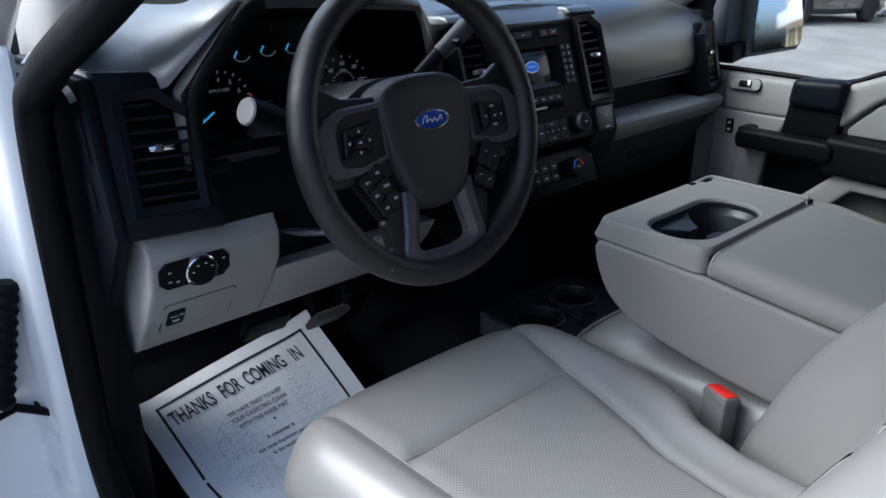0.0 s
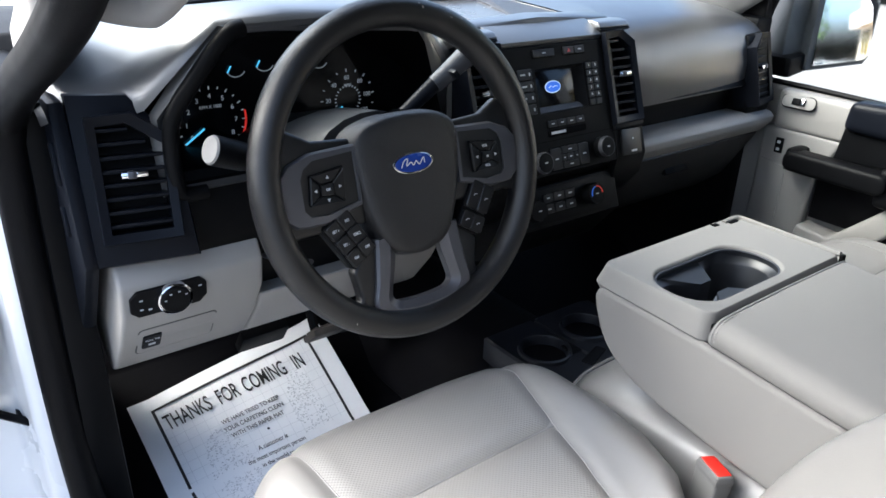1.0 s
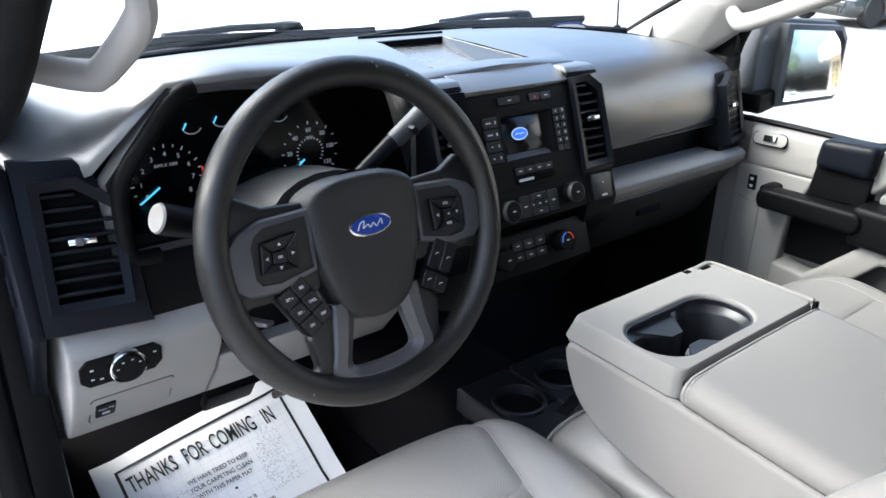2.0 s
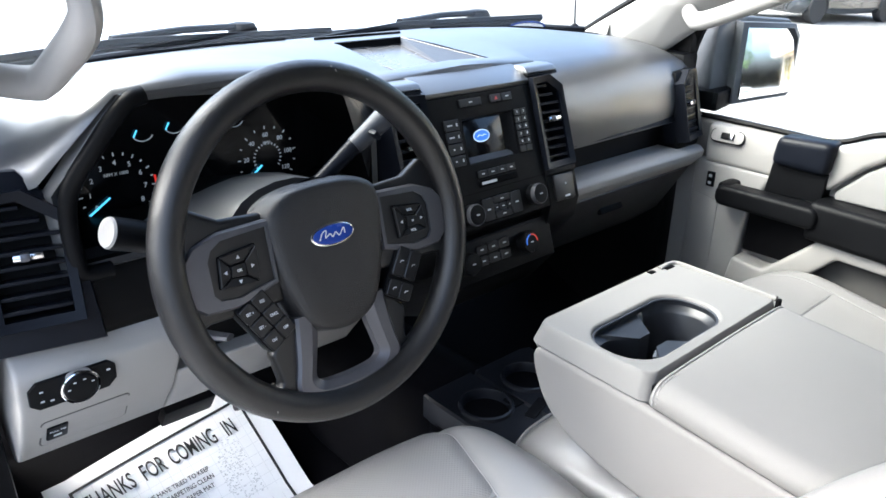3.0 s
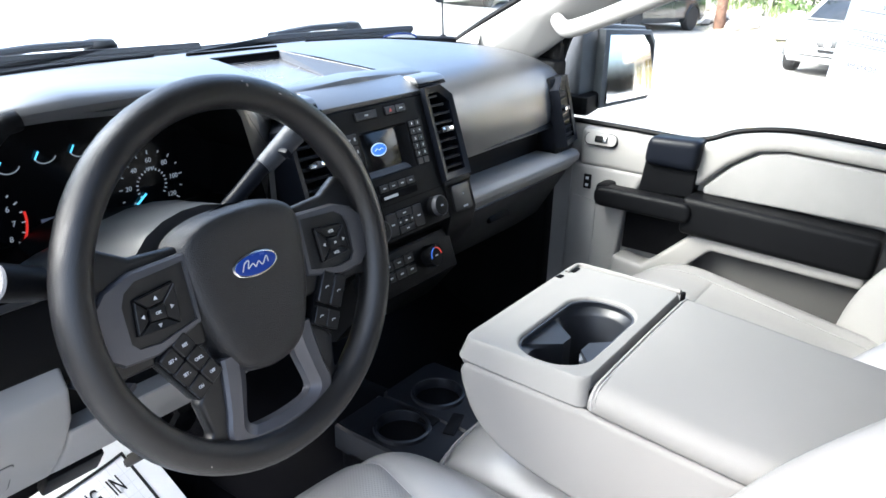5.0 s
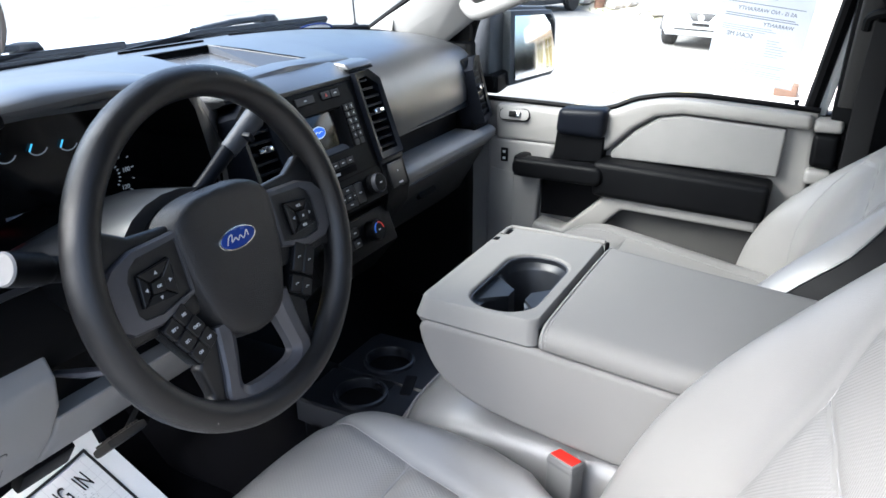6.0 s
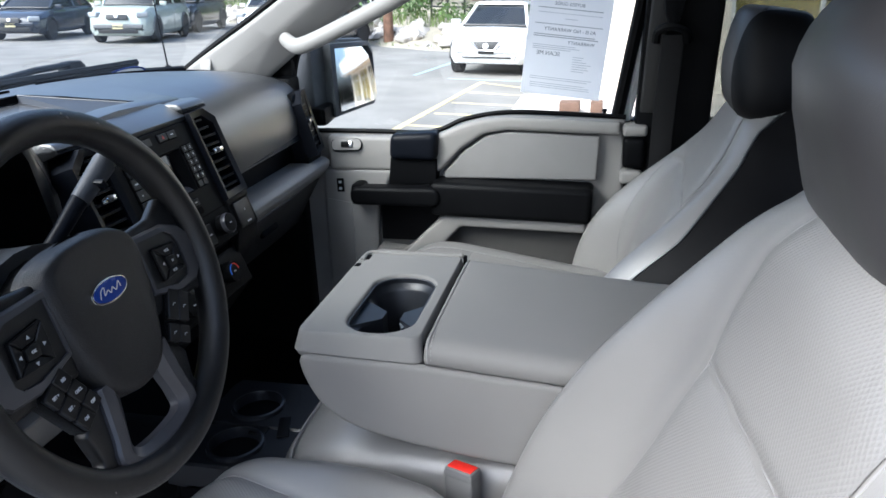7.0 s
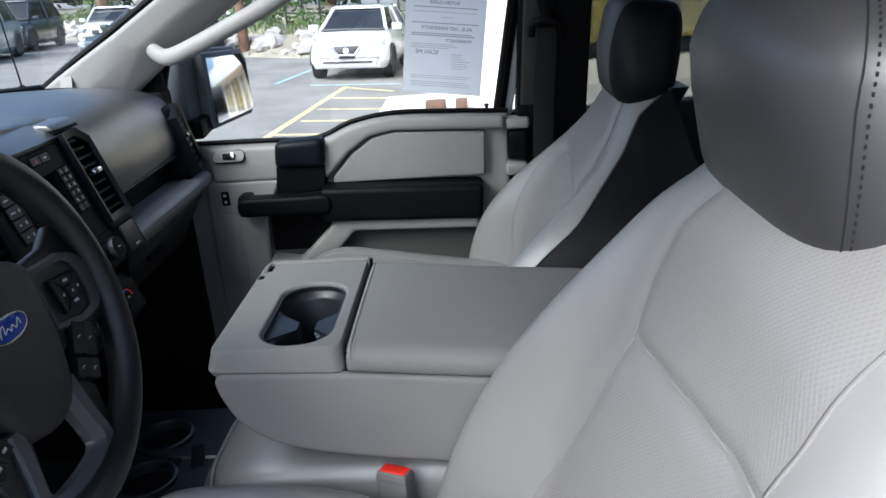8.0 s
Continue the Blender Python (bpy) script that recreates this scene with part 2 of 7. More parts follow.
HUBSKIN = material("grained_black_cover", (0.0062, 0.0062, 0.007), 0.36, spec=0.4, vary=0.15, scale=20, bump=0.5, bump_scale=1100, pattern="leather", stain=0.2, grime=(0.02, 0.019, 0.018))
SILVER = material("dark_silver_plastic", (0.075, 0.075, 0.083), 0.40, metal=0.5, vary=0.08, scale=30)
db_ = DASH.node_tree.nodes["Principled BSDF"]
db_.inputs["Coat Weight"].default_value, db_.inputs["Coat Roughness"].default_value = 0.9, 0.40
db_.inputs["Coat IOR"].default_value = 1.6
hb_ = HUBSKIN.node_tree.nodes["Principled BSDF"]
hb_.inputs["Coat Weight"].default_value, hb_.inputs["Coat Roughness"].default_value = 0.1, 0.40
VENT = material("satin_vent_plastic", (0.0045, 0.0055, 0.0085), 0.38, spec=0.10, vary=0.1, scale=25)
GLOSS = material("gloss_black", (0.006, 0.006, 0.007), 0.12, vary=0.1, scale=60, spec=0.25)
# panel grey darkened for the door recess's shade; plain grey on the stalk cap
GREY_INSERT = material("mid_grey_cap_and_recess_shade", (0.20, 0.195, 0.19), 0.55, vary=0.05, scale=14, bump=0.25, bump_scale=1100, pattern="leather")
POCKET = material("dark_brown_grey", (0.05, 0.048, 0.045), 0.7, vary=0.1, scale=14, bump=0.2, bump_scale=900)
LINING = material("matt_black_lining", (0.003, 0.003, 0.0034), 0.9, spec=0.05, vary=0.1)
CHROME = material("chrome", (0.75, 0.75, 0.76), 0.12, metal=1.0, vary=0.03)
RUBBER = material("black_rubber", (0.003, 0.003, 0.0036), 0.5, spec=0.09, vary=0.15, scale=30, bump=0.2, bump_scale=500)
VINYL_FLOOR = material("black_vinyl_floor", (0.0025, 0.0025, 0.0035), 0.6, spec=0.05, vary=0.3, scale=12, bump=0.5, bump_scale=500, stain=0.4, grime=(0.007, 0.0065, 0.006))
PAINT = material("white_paint", (0.72, 0.735, 0.75), 0.25, vary=0.01, scale=5, coat=0.6)
PAPER = material("white_paper", (0.82, 0.83, 0.84), 0.75, vary=0.02, scale=25, bump=0.15, bump_scale=200)
# holds the glove box's shade in its colour; plain dark grey on the pillar strip
GLOVE = material("dark_grey_and_shaded_plastic", (0.021, 0.0205, 0.020), 0.5, vary=0.06, scale=12, bump=0.2, bump_scale=1400)
TRAY = material("slate_plastic", (0.008, 0.009, 0.012), 0.32, spec=0.4, vary=0.15, scale=20)
PAPER_THIN = material("thin_paper", (0.92, 0.92, 0.92), 0.7, vary=0.02, scale=25)
tn = PAPER_THIN.node_tree
thru, both = tn.nodes.new("ShaderNodeBsdfTranslucent"), tn.nodes.new("ShaderNodeMixShader")
thru.inputs["Color"].default_value = (0.95, 0.95, 0.96, 1)
both.inputs["Fac"].default_value = 0.6
tn.links.new(tn.nodes["Principled BSDF"].outputs[0], both.inputs[1])
tn.links.new(thru.outputs[0], both.inputs[2])
tn.links.new(both.outputs[0], tn.nodes["Material Output"].inputs["Surface"])
INK = material("black_ink", (0.012, 0.012, 0.013), 0.7, vary=0.1)
INK_PALE = material("pale_ink", (0.52, 0.53, 0.55), 0.75, vary=0.1)
GRID_INK = material("faint_grid_ink", (0.68, 0.69, 0.71), 0.75, vary=0.05)
MARK = material("white_marking", (0.45, 0.46, 0.48), 0.5, vary=0.02)
RED = material("red_plastic", (0.75, 0.03, 0.02), 0.35, vary=0.05)
YELLOW = material("yellow_tag", (0.8, 0.6, 0.03), 0.5)
BLUE = material("blue_enamel", (0.012, 0.035, 0.21), 0.25, vary=0.1)
HEADLINER = material("headliner_cloth", (0.20, 0.195, 0.19), 0.9, bump=0.3, bump_scale=700)
ASPHALT = material("asphalt", (0.195, 0.188, 0.176), 0.9, vary=0.2, scale=1.2, bump=0.5, bump_scale=120, stain=0.3, grime=(0.17, 0.163, 0.152))
LINE_YELLOW = material("yellow_road_paint", (0.55, 0.46, 0.25), 0.8, vary=0.2, scale=6, stain=0.4, grime=(0.2, 0.18, 0.12))
LINE_BLUE = material("blue_road_paint", (0.30, 0.42, 0.48), 0.8, vary=0.2, scale=6)
GLASS = pane_material("window_glass", (0.88, 0.91, 0.90))
SCREEN_GLASS = pane_material("tinted_windshield_glass", (0.88, 0.91, 0.90))
DARK_GLASS = pane_material("privacy_glass", (0.40, 0.42, 0.41))
MIRROR = material("mirror_glass", (0.9, 0.91, 0.92), 0.01, metal=1.0, vary=0.0)

# ---- the cab: floor, roof, pillars ----
def structure(name, bm, material, label, category, sharp=38):
    return tagged(link_mesh(name, bm, material, None, label, sharp), label, category, kind="structure")


# floor with toe board, as one sheet with thickness
prof = [(-1.6, 0.735), (0.36, 0.735), (0.48, 0.755), (0.64, 0.83), (0.79, 1.05), (0.80, 1.05), (0.80, 0.68), (-1.6, 0.68)]
structure("floor", prism(prof, "x", -0.33, 1.17, 0.01), VINYL_FLOOR, "black vinyl cab floor with a sloping toe board", "floor")
# transmission hump in the middle
structure("floor_hump", prism([(0.24, 0.74), (0.30, 0.86), (0.36, 0.895), (0.50, 0.895), (0.55, 0.86), (0.61, 0.74)], "y", -1.2, 0.75, 0.03, 3), VINYL_FLOOR, "black vinyl covered hump along the cab floor", "floor")
# firewall behind the dashboard
structure("wall_front", box((1.5, 0.03, 0.75), (CX, 0.82, 1.06), 0.005), BLACK, "black firewall behind the dashboard", "wall")
# roof skin and headliner
structure("ceiling", box((1.40, 1.75, 0.04), (CX, -0.72, 1.97), 0.015), HEADLINER, "light grey cloth headliner of the cab", "ceiling")
structure("roof", box((1.46, 1.80, 0.03), (CX, -0.72, 2.012), 0.012), PAINT, "white painted steel cab roof", "roof")
# rear wall with window opening
rear = box((1.46, 0.05, 0.62), (CX, -1.62, 1.07), 0.01)
box((1.46, 0.05, 0.12), (CX, -1.62, 1.93), 0.01, bm=rear)
box((0.16, 0.05, 0.55), (-0.23, -1.62, 1.62), 0.01, bm=rear)
box((0.16, 0.05, 0.55), (1.07, -1.62, 1.62), 0.01, bm=rear)
structure("wall_rear", rear, BLACK, "dark trimmed rear cab wall round the back window", "wall")
structure("window_rear", box((1.14, 0.006, 0.5), (CX, -1.62, 1.63)), DARK_GLASS, "dark tinted rear cab window pane", "window")

# rear right door: dark panel, pillar and window
rr = prism([(-0.62, 0.74), (-0.62, 1.32), (-1.6, 1.34), (-1.6, 0.74)], "x", 1.17, 1.24, 0.01)
box((0.07, 0.12, 0.70), (1.16, -1.57, 1.62), 0.01, bm=rr)
structure("door_rear", rr, BLACK, "dark inner panel of the small rear door", "door")
structure("window_rear_door", box((0.005, 0.92, 0.62), (1.195, -1.08, 1.63)), DARK_GLASS, "dark tinted rear door window pane", "window")
# rear left side of the cab
rl = prism([(-0.75, 0.74), (-0.75, 1.32), (-1.6, 1.34), (-1.6, 0.74)], "x", -0.42, -0.34, 0.01)
box((0.08, 0.16, 0.70), (-0.36, -0.83, 1.64), 0.02, bm=rl)
box((0.08, 0.12, 0.70), (-0.33, -1.57, 1.62), 0.01, bm=rl)
structure("wall_left", rl, BLACK, "dark trimmed left rear side of the cab", "wall")

# passenger B pillar, leaning inwards
bp = loft([[(1.16, -0.50, 0.78), (1.25, -0.50, 0.78), (1.25, -0.66, 0.78), (1.13, -0.66, 0.78)],
           [(1.16, -0.505, 1.34), (1.25, -0.505, 1.34), (1.25, -0.66, 1.34), (1.13, -0.66, 1.34)],
           [(1.04, -0.53, 1.96), (1.14, -0.53, 1.96), (1.14, -0.68, 1.96), (1.02, -0.68, 1.96)]], w=0.01)
structure("door_jamb_right", box((0.05, 0.26, 0.58), (1.232, -0.49, 1.03), 0.01), BLACK, "black door jamb behind the passenger door panel", "door jamb")
structure("pillar_right", bp, BLACK, "black trimmed pillar behind the passenger door", "pillar")
# roof rails above the doors
rail = tube(smooth_line([(1.14, 0.30, 1.62), (1.10, 0.05, 1.80), (1.07, -0.2, 1.91), (1.05, -0.6, 1.95), (1.05, -1.6, 1.95)]), 0.035, 8)
structure("roof_rail_right", rail, HEADLINER, "grey trimmed roof rail above the passenger door", "rail")
rail = tube(smooth_line([(-0.28, 0.26, 1.64), (-0.25, 0.05, 1.80), (-0.22, -0.2, 1.91), (-0.21, -0.6, 1.95), (-0.21, -1.6, 1.95)]), 0.035, 8)
structure("roof_rail_left", rail, HEADLINER, "grey trimmed roof rail above the driver's door", "rail")


def a_pillar(name, side):
    """Trim beside the windshield with its moulded grab handle; side 1: passenger."""
    def X(x):
        return x if side > 0 else 2 * CX - x
    rings = []
    edge = 0.03 if side > 0 else 0.008
    for x, y, z, wy in ((1.12, 0.53, 1.39, 0.15), (1.12, 0.525, 1.455, 0.13), (1.12, 0.34, 1.560, 0.085), (1.12, 0.235, 1.625, 0.075), (1.11, 0.08, 1.715, 0.07), (1.08, -0.10, 1.83, 0.07), (1.06, -0.22, 1.90, 0.07)):
        rings.append([(X(x - 0.055), y + 0.01, z), (X(x - 0.045), y - wy * 0.45, z - 0.03), (X(x), y - wy, z - 0.06), (X(x + edge * 0.7), y - wy - 0.004, z - 0.06), (X(x + edge), y - wy * 0.3, z - 0.01), (X(x), y + 0.02, z + 0.01)])
    t = thing(name, "light grey windshield pillar trim with a moulded grab handle", "pillar trim", kind="structure")
    part("trim_panel", loft(rings, w=0.012, seg=3), TRIM, t)
    pts = smooth_line([(X(1.12), 0.300, 1.535), (X(1.075), 0.262, 1.515), (X(1.045), 0.215, 1.512), (X(1.042), 0.10, 1.558), (X(1.042), 0.0, 1.602), (X(1.042), -0.10, 1.655), (X(1.05), -0.16, 1.70), (X(1.08), -0.17, 1.75)])
    if side < 0:
        pts = smooth_line([(-0.265, 0.335, 1.530), (-0.225, 0.265, 1.522), (-0.200, 0.215, 1.522), (-0.195, 0.185, 1.530), (-0.197, 0.12, 1.556), (-0.200, 0.055, 1.583), (-0.202, 0.022, 1.603), (-0.206, 0.020, 1.630), (-0.216, 0.030, 1.670), (-0.240, 0.020, 1.715), (-0.262, 0.0, 1.745)], 5)
    part("grab_handle", tube(pts, 0.0145 if side > 0 else 0.0115, 12, flat=1.25 if side > 0 else 1.5), TRIM, t, "grey moulded grab handle")
    return t


a_pillar("pillar_trim_right", 1)
a_pillar("pillar_trim_left", -1)
tag = thing("airbag_tag", "small grey moulded airbag tag on the pillar trim", "tag")
part("plate", prism(rounded(0.026, 0.030, 0.004), "z", 0, 0.003, 0.001, m=frame_of((1.066, 0.470, 1.470), (0.0, -1, 0), (0.35, 0.3, 1))), GREY, tag)

# windshield
ws = loft([[(-0.26 + 0.068 * k, 0.655 - 0.13 * abs((k - 10) / 10) ** 2.2, 1.455) for k in range(21)], [(-0.25 + 0.067 * k, 0.30 - 0.10 * abs((k - 10) / 10) ** 2.2, 1.68) for k in range(21)], [(-0.20 + 0.062 * k, -0.12 - 0.08 * abs((k - 10) / 10) ** 2.2, 1.945) for k in range(21)]], closed=False)
structure("window_windshield", ws, SCREEN_GLASS, "clear curved windshield glass", "windshield")
# black frit band and rubber along the lower edge and the sides
seal = tube(smooth_line([(-0.27, 0.515, 1.452), (-0.1, 0.60, 1.462), (0.1, 0.645, 1.468), (CX, 0.668, 1.470), (0.74, 0.645, 1.468), (0.94, 0.60, 1.462), (1.11, 0.515, 1.452)]), 0.013, 8)
structure("windshield_seal", seal, RUBBER, "black rubber seal along the windshield's foot", "seal")
seal = tube(smooth_line([(1.075, 0.535, 1.455), (1.078, 0.45, 1.51), (1.078, 0.355, 1.566), (1.075, 0.25, 1.630), (1.06, 0.08, 1.728), (1.03, -0.15, 1.87)]), 0.008, 8)
structure("windshield_side_seal", seal, RUBBER, "black rubber seal beside the windshield", "seal")

# door opening of the driver: white sill, hinge pillar with weatherstrip
jamb = prism([(-0.46, 0.55), (-0.46, 0.44), (-0.385, 0.40), (-0.375, 0.34), (-0.345, 0.325), (-0.335, 0.40), (-0.31, 0.55)], "z", 0.66, 1.46, 0.012, 3)
structure("door_jamb_left", jamb, PAINT, "white painted hinge pillar of the open driver's door", "door jamb")
jup = tube(smooth_line([(-0.37, 0.42, 1.44), (-0.355, 0.36, 1.52), (-0.33, 0.24, 1.64), (-0.30, 0.06, 1.80), (-0.27, -0.15, 1.92), (-0.26, -0.6, 1.97)]), 0.04, 10)
structure("door_frame_left", jup, PAINT, "white painted upper frame of the driver's door opening", "door frame")
strip = tube(smooth_line([(-0.325, 0.05, 0.76), (-0.33, 0.22, 0.78), (-0.335, 0.30, 0.86), (-0.34, 0.32, 1.05), (-0.34, 0.32, 1.35), (-0.335, 0.27, 1.43), (-0.322, 0.10, 1.512), (-0.318, 0.0, 1.562), (-0.315, -0.10, 1.632), (-0.310, -0.2, 1.712), (-0.29, -0.35, 1.815), (-0.26, -0.5, 1.895), (-0.25, -0.65, 1.935)]), 0.022, 10)
structure("weatherstrip_left", strip, RUBBER, "black rubber weatherstrip round the driver's door opening", "weatherstrip")
sill = prism([(-0.50, 0.62), (-0.50, 0.70), (-0.44, 0.735), (-0.32, 0.745), (-0.32, 0.62)], "y", -0.80, 0.50, 0.01)
structure("door_sill_left", sill, PAINT, "white painted sill of the driver's door opening", "sill")
structure("scuff_plate", box((0.09, 1.05, 0.012), (-0.335, -0.22, 0.757), 0.005), BLACK, "black plastic scuff plate on the sill", "sill plate")
kick = loft([[(-0.325, 0.30, z), (-0.325, 0.66, z), (-0.27, 0.66, z), (-0.275 - d, 0.30, z)] for z, d in ((0.76, 0), (0.98, 0.005), (1.20, 0.01), (1.42, 0.02))], w=0.008)
structure("kick_panel_left", kick, BLACK, "black kick panel beside the driver's footwell", "kick panel")
structure("kick_panel_right", box((0.06, 0.42, 0.7), (1.15, 0.50, 1.08), 0.01), BLACK, "black kick panel beside the passenger footwell", "kick panel")

# open driver's door, swung out from its hinges
dd = thing("door_driver", "white driver's door standing open, grey inner trim", "door", Matrix.Translation((-0.47, 0.46, 0)) @ Matrix.Rotation(radians(-68), 4, "Z"), kind="structure")
part("door_shell", box((0.16, 1.10, 0.72), (-0.09, -0.58, 1.02), 0.03, seg=3), PAINT, dd)
part("inner_trim", box((0.05, 1.00, 0.60), (0.012, -0.58, 1.04), 0.02, seg=3), GREY, dd, "grey moulded door trim")
part("armrest", box((0.07, 0.55, 0.07), (0.06, -0.58, 1.12), 0.02, seg=3), BLACK, dd, "black armrest")
part("check_strap", tube([(0.0, 0.02, 0.97), (0.12, 0.05, 0.97)], 0.006, 6), RUBBER, dd)

boot = thing("wiring_boot", "black ribbed rubber wiring boot at the door hinge", "wiring boot")
part("boot_tube", tube([(-0.392 - 0.0016 * k, 0.382 + 0.0004 * k, 1.165 - 0.008 * k) for k in range(23)], [0.016 if k % 2 else 0.0125 for k in range(23)], 12), RUBBER, boot)
strap = thing("door_check", "black door check arm with rubber stop on the jamb", "door check")
part("arm", tube([(-0.56, 0.38, 0.955), (-0.385, 0.42, 0.968)], 0.005, 6), RUBBER, strap)
part("stop", lathe([(0.004, -0.014), (0.011, -0.012), (0.013, 0.0), (0.011, 0.012), (0.004, 0.014)], 10, Matrix.Translation((-0.375, 0.40, 0.968)) @ Matrix.Rotation(radians(80), 4, "Y")), RUBBER, strap)

# ---- dashboard ----
dash = thing("dashboard", "dark grey moulded truck dashboard with light grey lower panels", "dashboard")
S = [
    (-0.31, [(.44, 1.425), (.42, 1.428), (.38, 1.428), (.33, 1.42), (.29, 1.408), (.275, 1.398), (.270, 1.38), (.272, 1.33)]),
    (-0.27, [(.50, 1.442), (.46, 1.447), (.40, 1.448), (.33, 1.438), (.29, 1.425), (.272, 1.412), (.266, 1.39), (.268, 1.33)]),
    (-0.228, [(.545, 1.455), (.51, 1.462), (.44, 1.468), (.36, 1.459), (.30, 1.443), (.268, 1.426), (.258, 1.40), (.262, 1.33)]),
    (-0.207, [(.56, 1.457), (.52, 1.465), (.45, 1.474), (.36, 1.469), (.29, 1.450), (.25, 1.428), (.242, 1.41), (.246, 1.32)]),
    (-0.130, [(.60, 1.465), (.55, 1.475), (.46, 1.489), (.36, 1.502), (.26, 1.514), (.205, 1.512), (.197, 1.505), (.202, 1.495)]),
    (0.035, [(.635, 1.468), (.57, 1.482), (.46, 1.496), (.36, 1.508), (.26, 1.517), (.205, 1.514), (.197, 1.507), (.202, 1.497)]),
    (0.155, [(.65, 1.47), (.58, 1.484), (.46, 1.493), (.36, 1.499), (.26, 1.501), (.205, 1.496), (.197, 1.489), (.202, 1.479)]),
    (0.235, [(.655, 1.47), (.58, 1.486), (.46, 1.489), (.36, 1.478), (.29, 1.46), (.252, 1.44), (.244, 1.42), (.247, 1.32)]),
    (0.262, [(.66, 1.47), (.58, 1.486), (.46, 1.489), (.36, 1.478), (.31, 1.471), (.272, 1.466), (.264, 1.46), (.266, 1.44)]),
    (0.60, [(.655, 1.47), (.58, 1.486), (.46, 1.489), (.36, 1.478), (.31, 1.471), (.272, 1.466), (.264, 1.46), (.266, 1.44)]),
    (0.635, [(.65, 1.47), (.58, 1.486), (.46, 1.489), (.35, 1.476), (.28, 1.452), (.246, 1.40), (.236, 1.35), (.238, 1.302)]),
    (0.80, [(.62, 1.468), (.56, 1.481), (.46, 1.484), (.35, 1.472), (.28, 1.449), (.246, 1.40), (.236, 1.35), (.238, 1.302)]),
    (1.00, [(.56, 1.455), (.51, 1.462), (.44, 1.464), (.35, 1.457), (.285, 1.437), (.253, 1.395), (.241, 1.35), (.242, 1.302)]),
    (1.09, [(.51, 1.445), (.47, 1.450), (.41, 1.450), (.35, 1.442), (.29, 1.425), (.262, 1.388), (.25, 1.345), (.25, 1.302)]),
    (1.15, [(.46, 1.43), (.44, 1.43), (.40, 1.43), (.36, 1.42), (.30, 1.405), (.275, 1.37), (.265, 1.34), (.265, 1.302)]),
]
top = loft([[(x, y, z) for y, z in p] for x, p in S], closed=False)
bmesh.ops.subdivide_edges(top, edges=top.edges, cuts=1, use_grid_fill=True, smooth=0.35)
TRAY_TOP = [(0.337, 0.487), (0.483, 0.485), (0.523, 0.300), (0.315, 0.300)]
TRAY_FLOOR = [(0.345, 0.483, 1.4765), (0.481, 0.482, 1.4765), (0.428, 0.304, 1.4655), (0.335, 0.304, 1.4655)]
for (xa, ya), (xb, yb) in zip(TRAY_TOP, TRAY_TOP[1:] + TRAY_TOP[:1]):
    bmesh.ops.bisect_plane(top, geom=top.verts[:] + top.edges[:] + top.faces[:], plane_co=(xa, ya, 1.48), plane_no=(yb - ya, xa - xb, 0))
mid_ = Vector((0.42, 0.39))
gone = []
for f in top.faces:
    c_ = f.calc_center_median()
    inside = all(((xb - xa) * (c_.y - ya) - (yb - ya) * (c_.x - xa)) * ((xb - xa) * (mid_.y - ya) - (yb - ya) * (mid_.x - xa)) > 0 for (xa, ya), (xb, yb) in zip(TRAY_TOP, TRAY_TOP[1:] + TRAY_TOP[:1]))
    if inside and c_.z > 1.44:
        gone.append(f)
bmesh.ops.delete(top, geom=gone, context="FACES")
top.normal_update()
bmesh.ops.delete(top, geom=[f for f in top.faces if f.calc_center_median().x < -0.15 and abs(f.normal.y) > 0.72], context="FACES")
part("top_pad", top, DASH, dash, sharp=50)

# tray in the middle of the top
def dash_z(y):
    """Height of the dash top in the middle."""
    return float(np.interp(y, (0.272, 0.31, 0.36, 0.46, 0.58, 0.66), (1.466, 1.471, 1.479, 1.489, 1.486, 1.470)))


rim_ = [(x, y, dash_z(y) + 0.0004) for x, y in TRAY_TOP]
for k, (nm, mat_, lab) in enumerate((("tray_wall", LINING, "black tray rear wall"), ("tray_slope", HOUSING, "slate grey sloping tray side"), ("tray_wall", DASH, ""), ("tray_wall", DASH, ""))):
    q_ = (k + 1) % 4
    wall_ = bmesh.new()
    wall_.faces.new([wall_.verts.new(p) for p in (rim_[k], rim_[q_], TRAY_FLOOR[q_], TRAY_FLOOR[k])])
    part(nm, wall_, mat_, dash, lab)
tf = bmesh.new()
tf.faces.new([tf.verts.new(p) for p in TRAY_FLOOR])
part("tray_floor", tf, TRAY_MAT, dash, "smooth tray floor mat")
part("mat_edge", tube([(x * 0.97 + 0.0121, y * 0.985 + 0.006, z + 0.0006) for x, y, z in TRAY_FLOOR], 0.0012, 5, closed=True), SILVER, dash, "thin pale mat edge")
part("tray_lip", tube(rim_, 0.0012, 6, closed=True), DASH, dash)
part("defrost_slot", tube([(0.335, 0.536, 1.4868), (0.425, 0.532, 1.4870), (0.515, 0.527, 1.4868)], 0.004, 6, flat=1.6), LINING, dash, "dark slot behind the tray")
part("dash_groove", tube(smooth_line([(-0.26, 0.455, 1.4475), (-0.1, 0.54, 1.4785), (0.1, 0.575, 1.4865), (0.30, 0.575, 1.4885)]), 0.0022, 5), RUBBER, dash)
part("dash_groove", tube(smooth_line([(0.62, 0.56, 1.4885), (0.85, 0.52, 1.4805), (1.0, 0.475, 1.4645), (1.07, 0.43, 1.4525)]), 0.0022, 5), RUBBER, dash)

# instrument cluster: hood lining, black face, dials
cl = new("instrument_cluster")
cl.parent = dash
opening = [(-0.182, 0.232, 1.318), (-0.188, 0.243, 1.400), (-0.116, 0.203, 1.499), (0.145, 0.203, 1.482), (0.232, 0.248, 1.40), (0.225, 0.235, 1.318)]
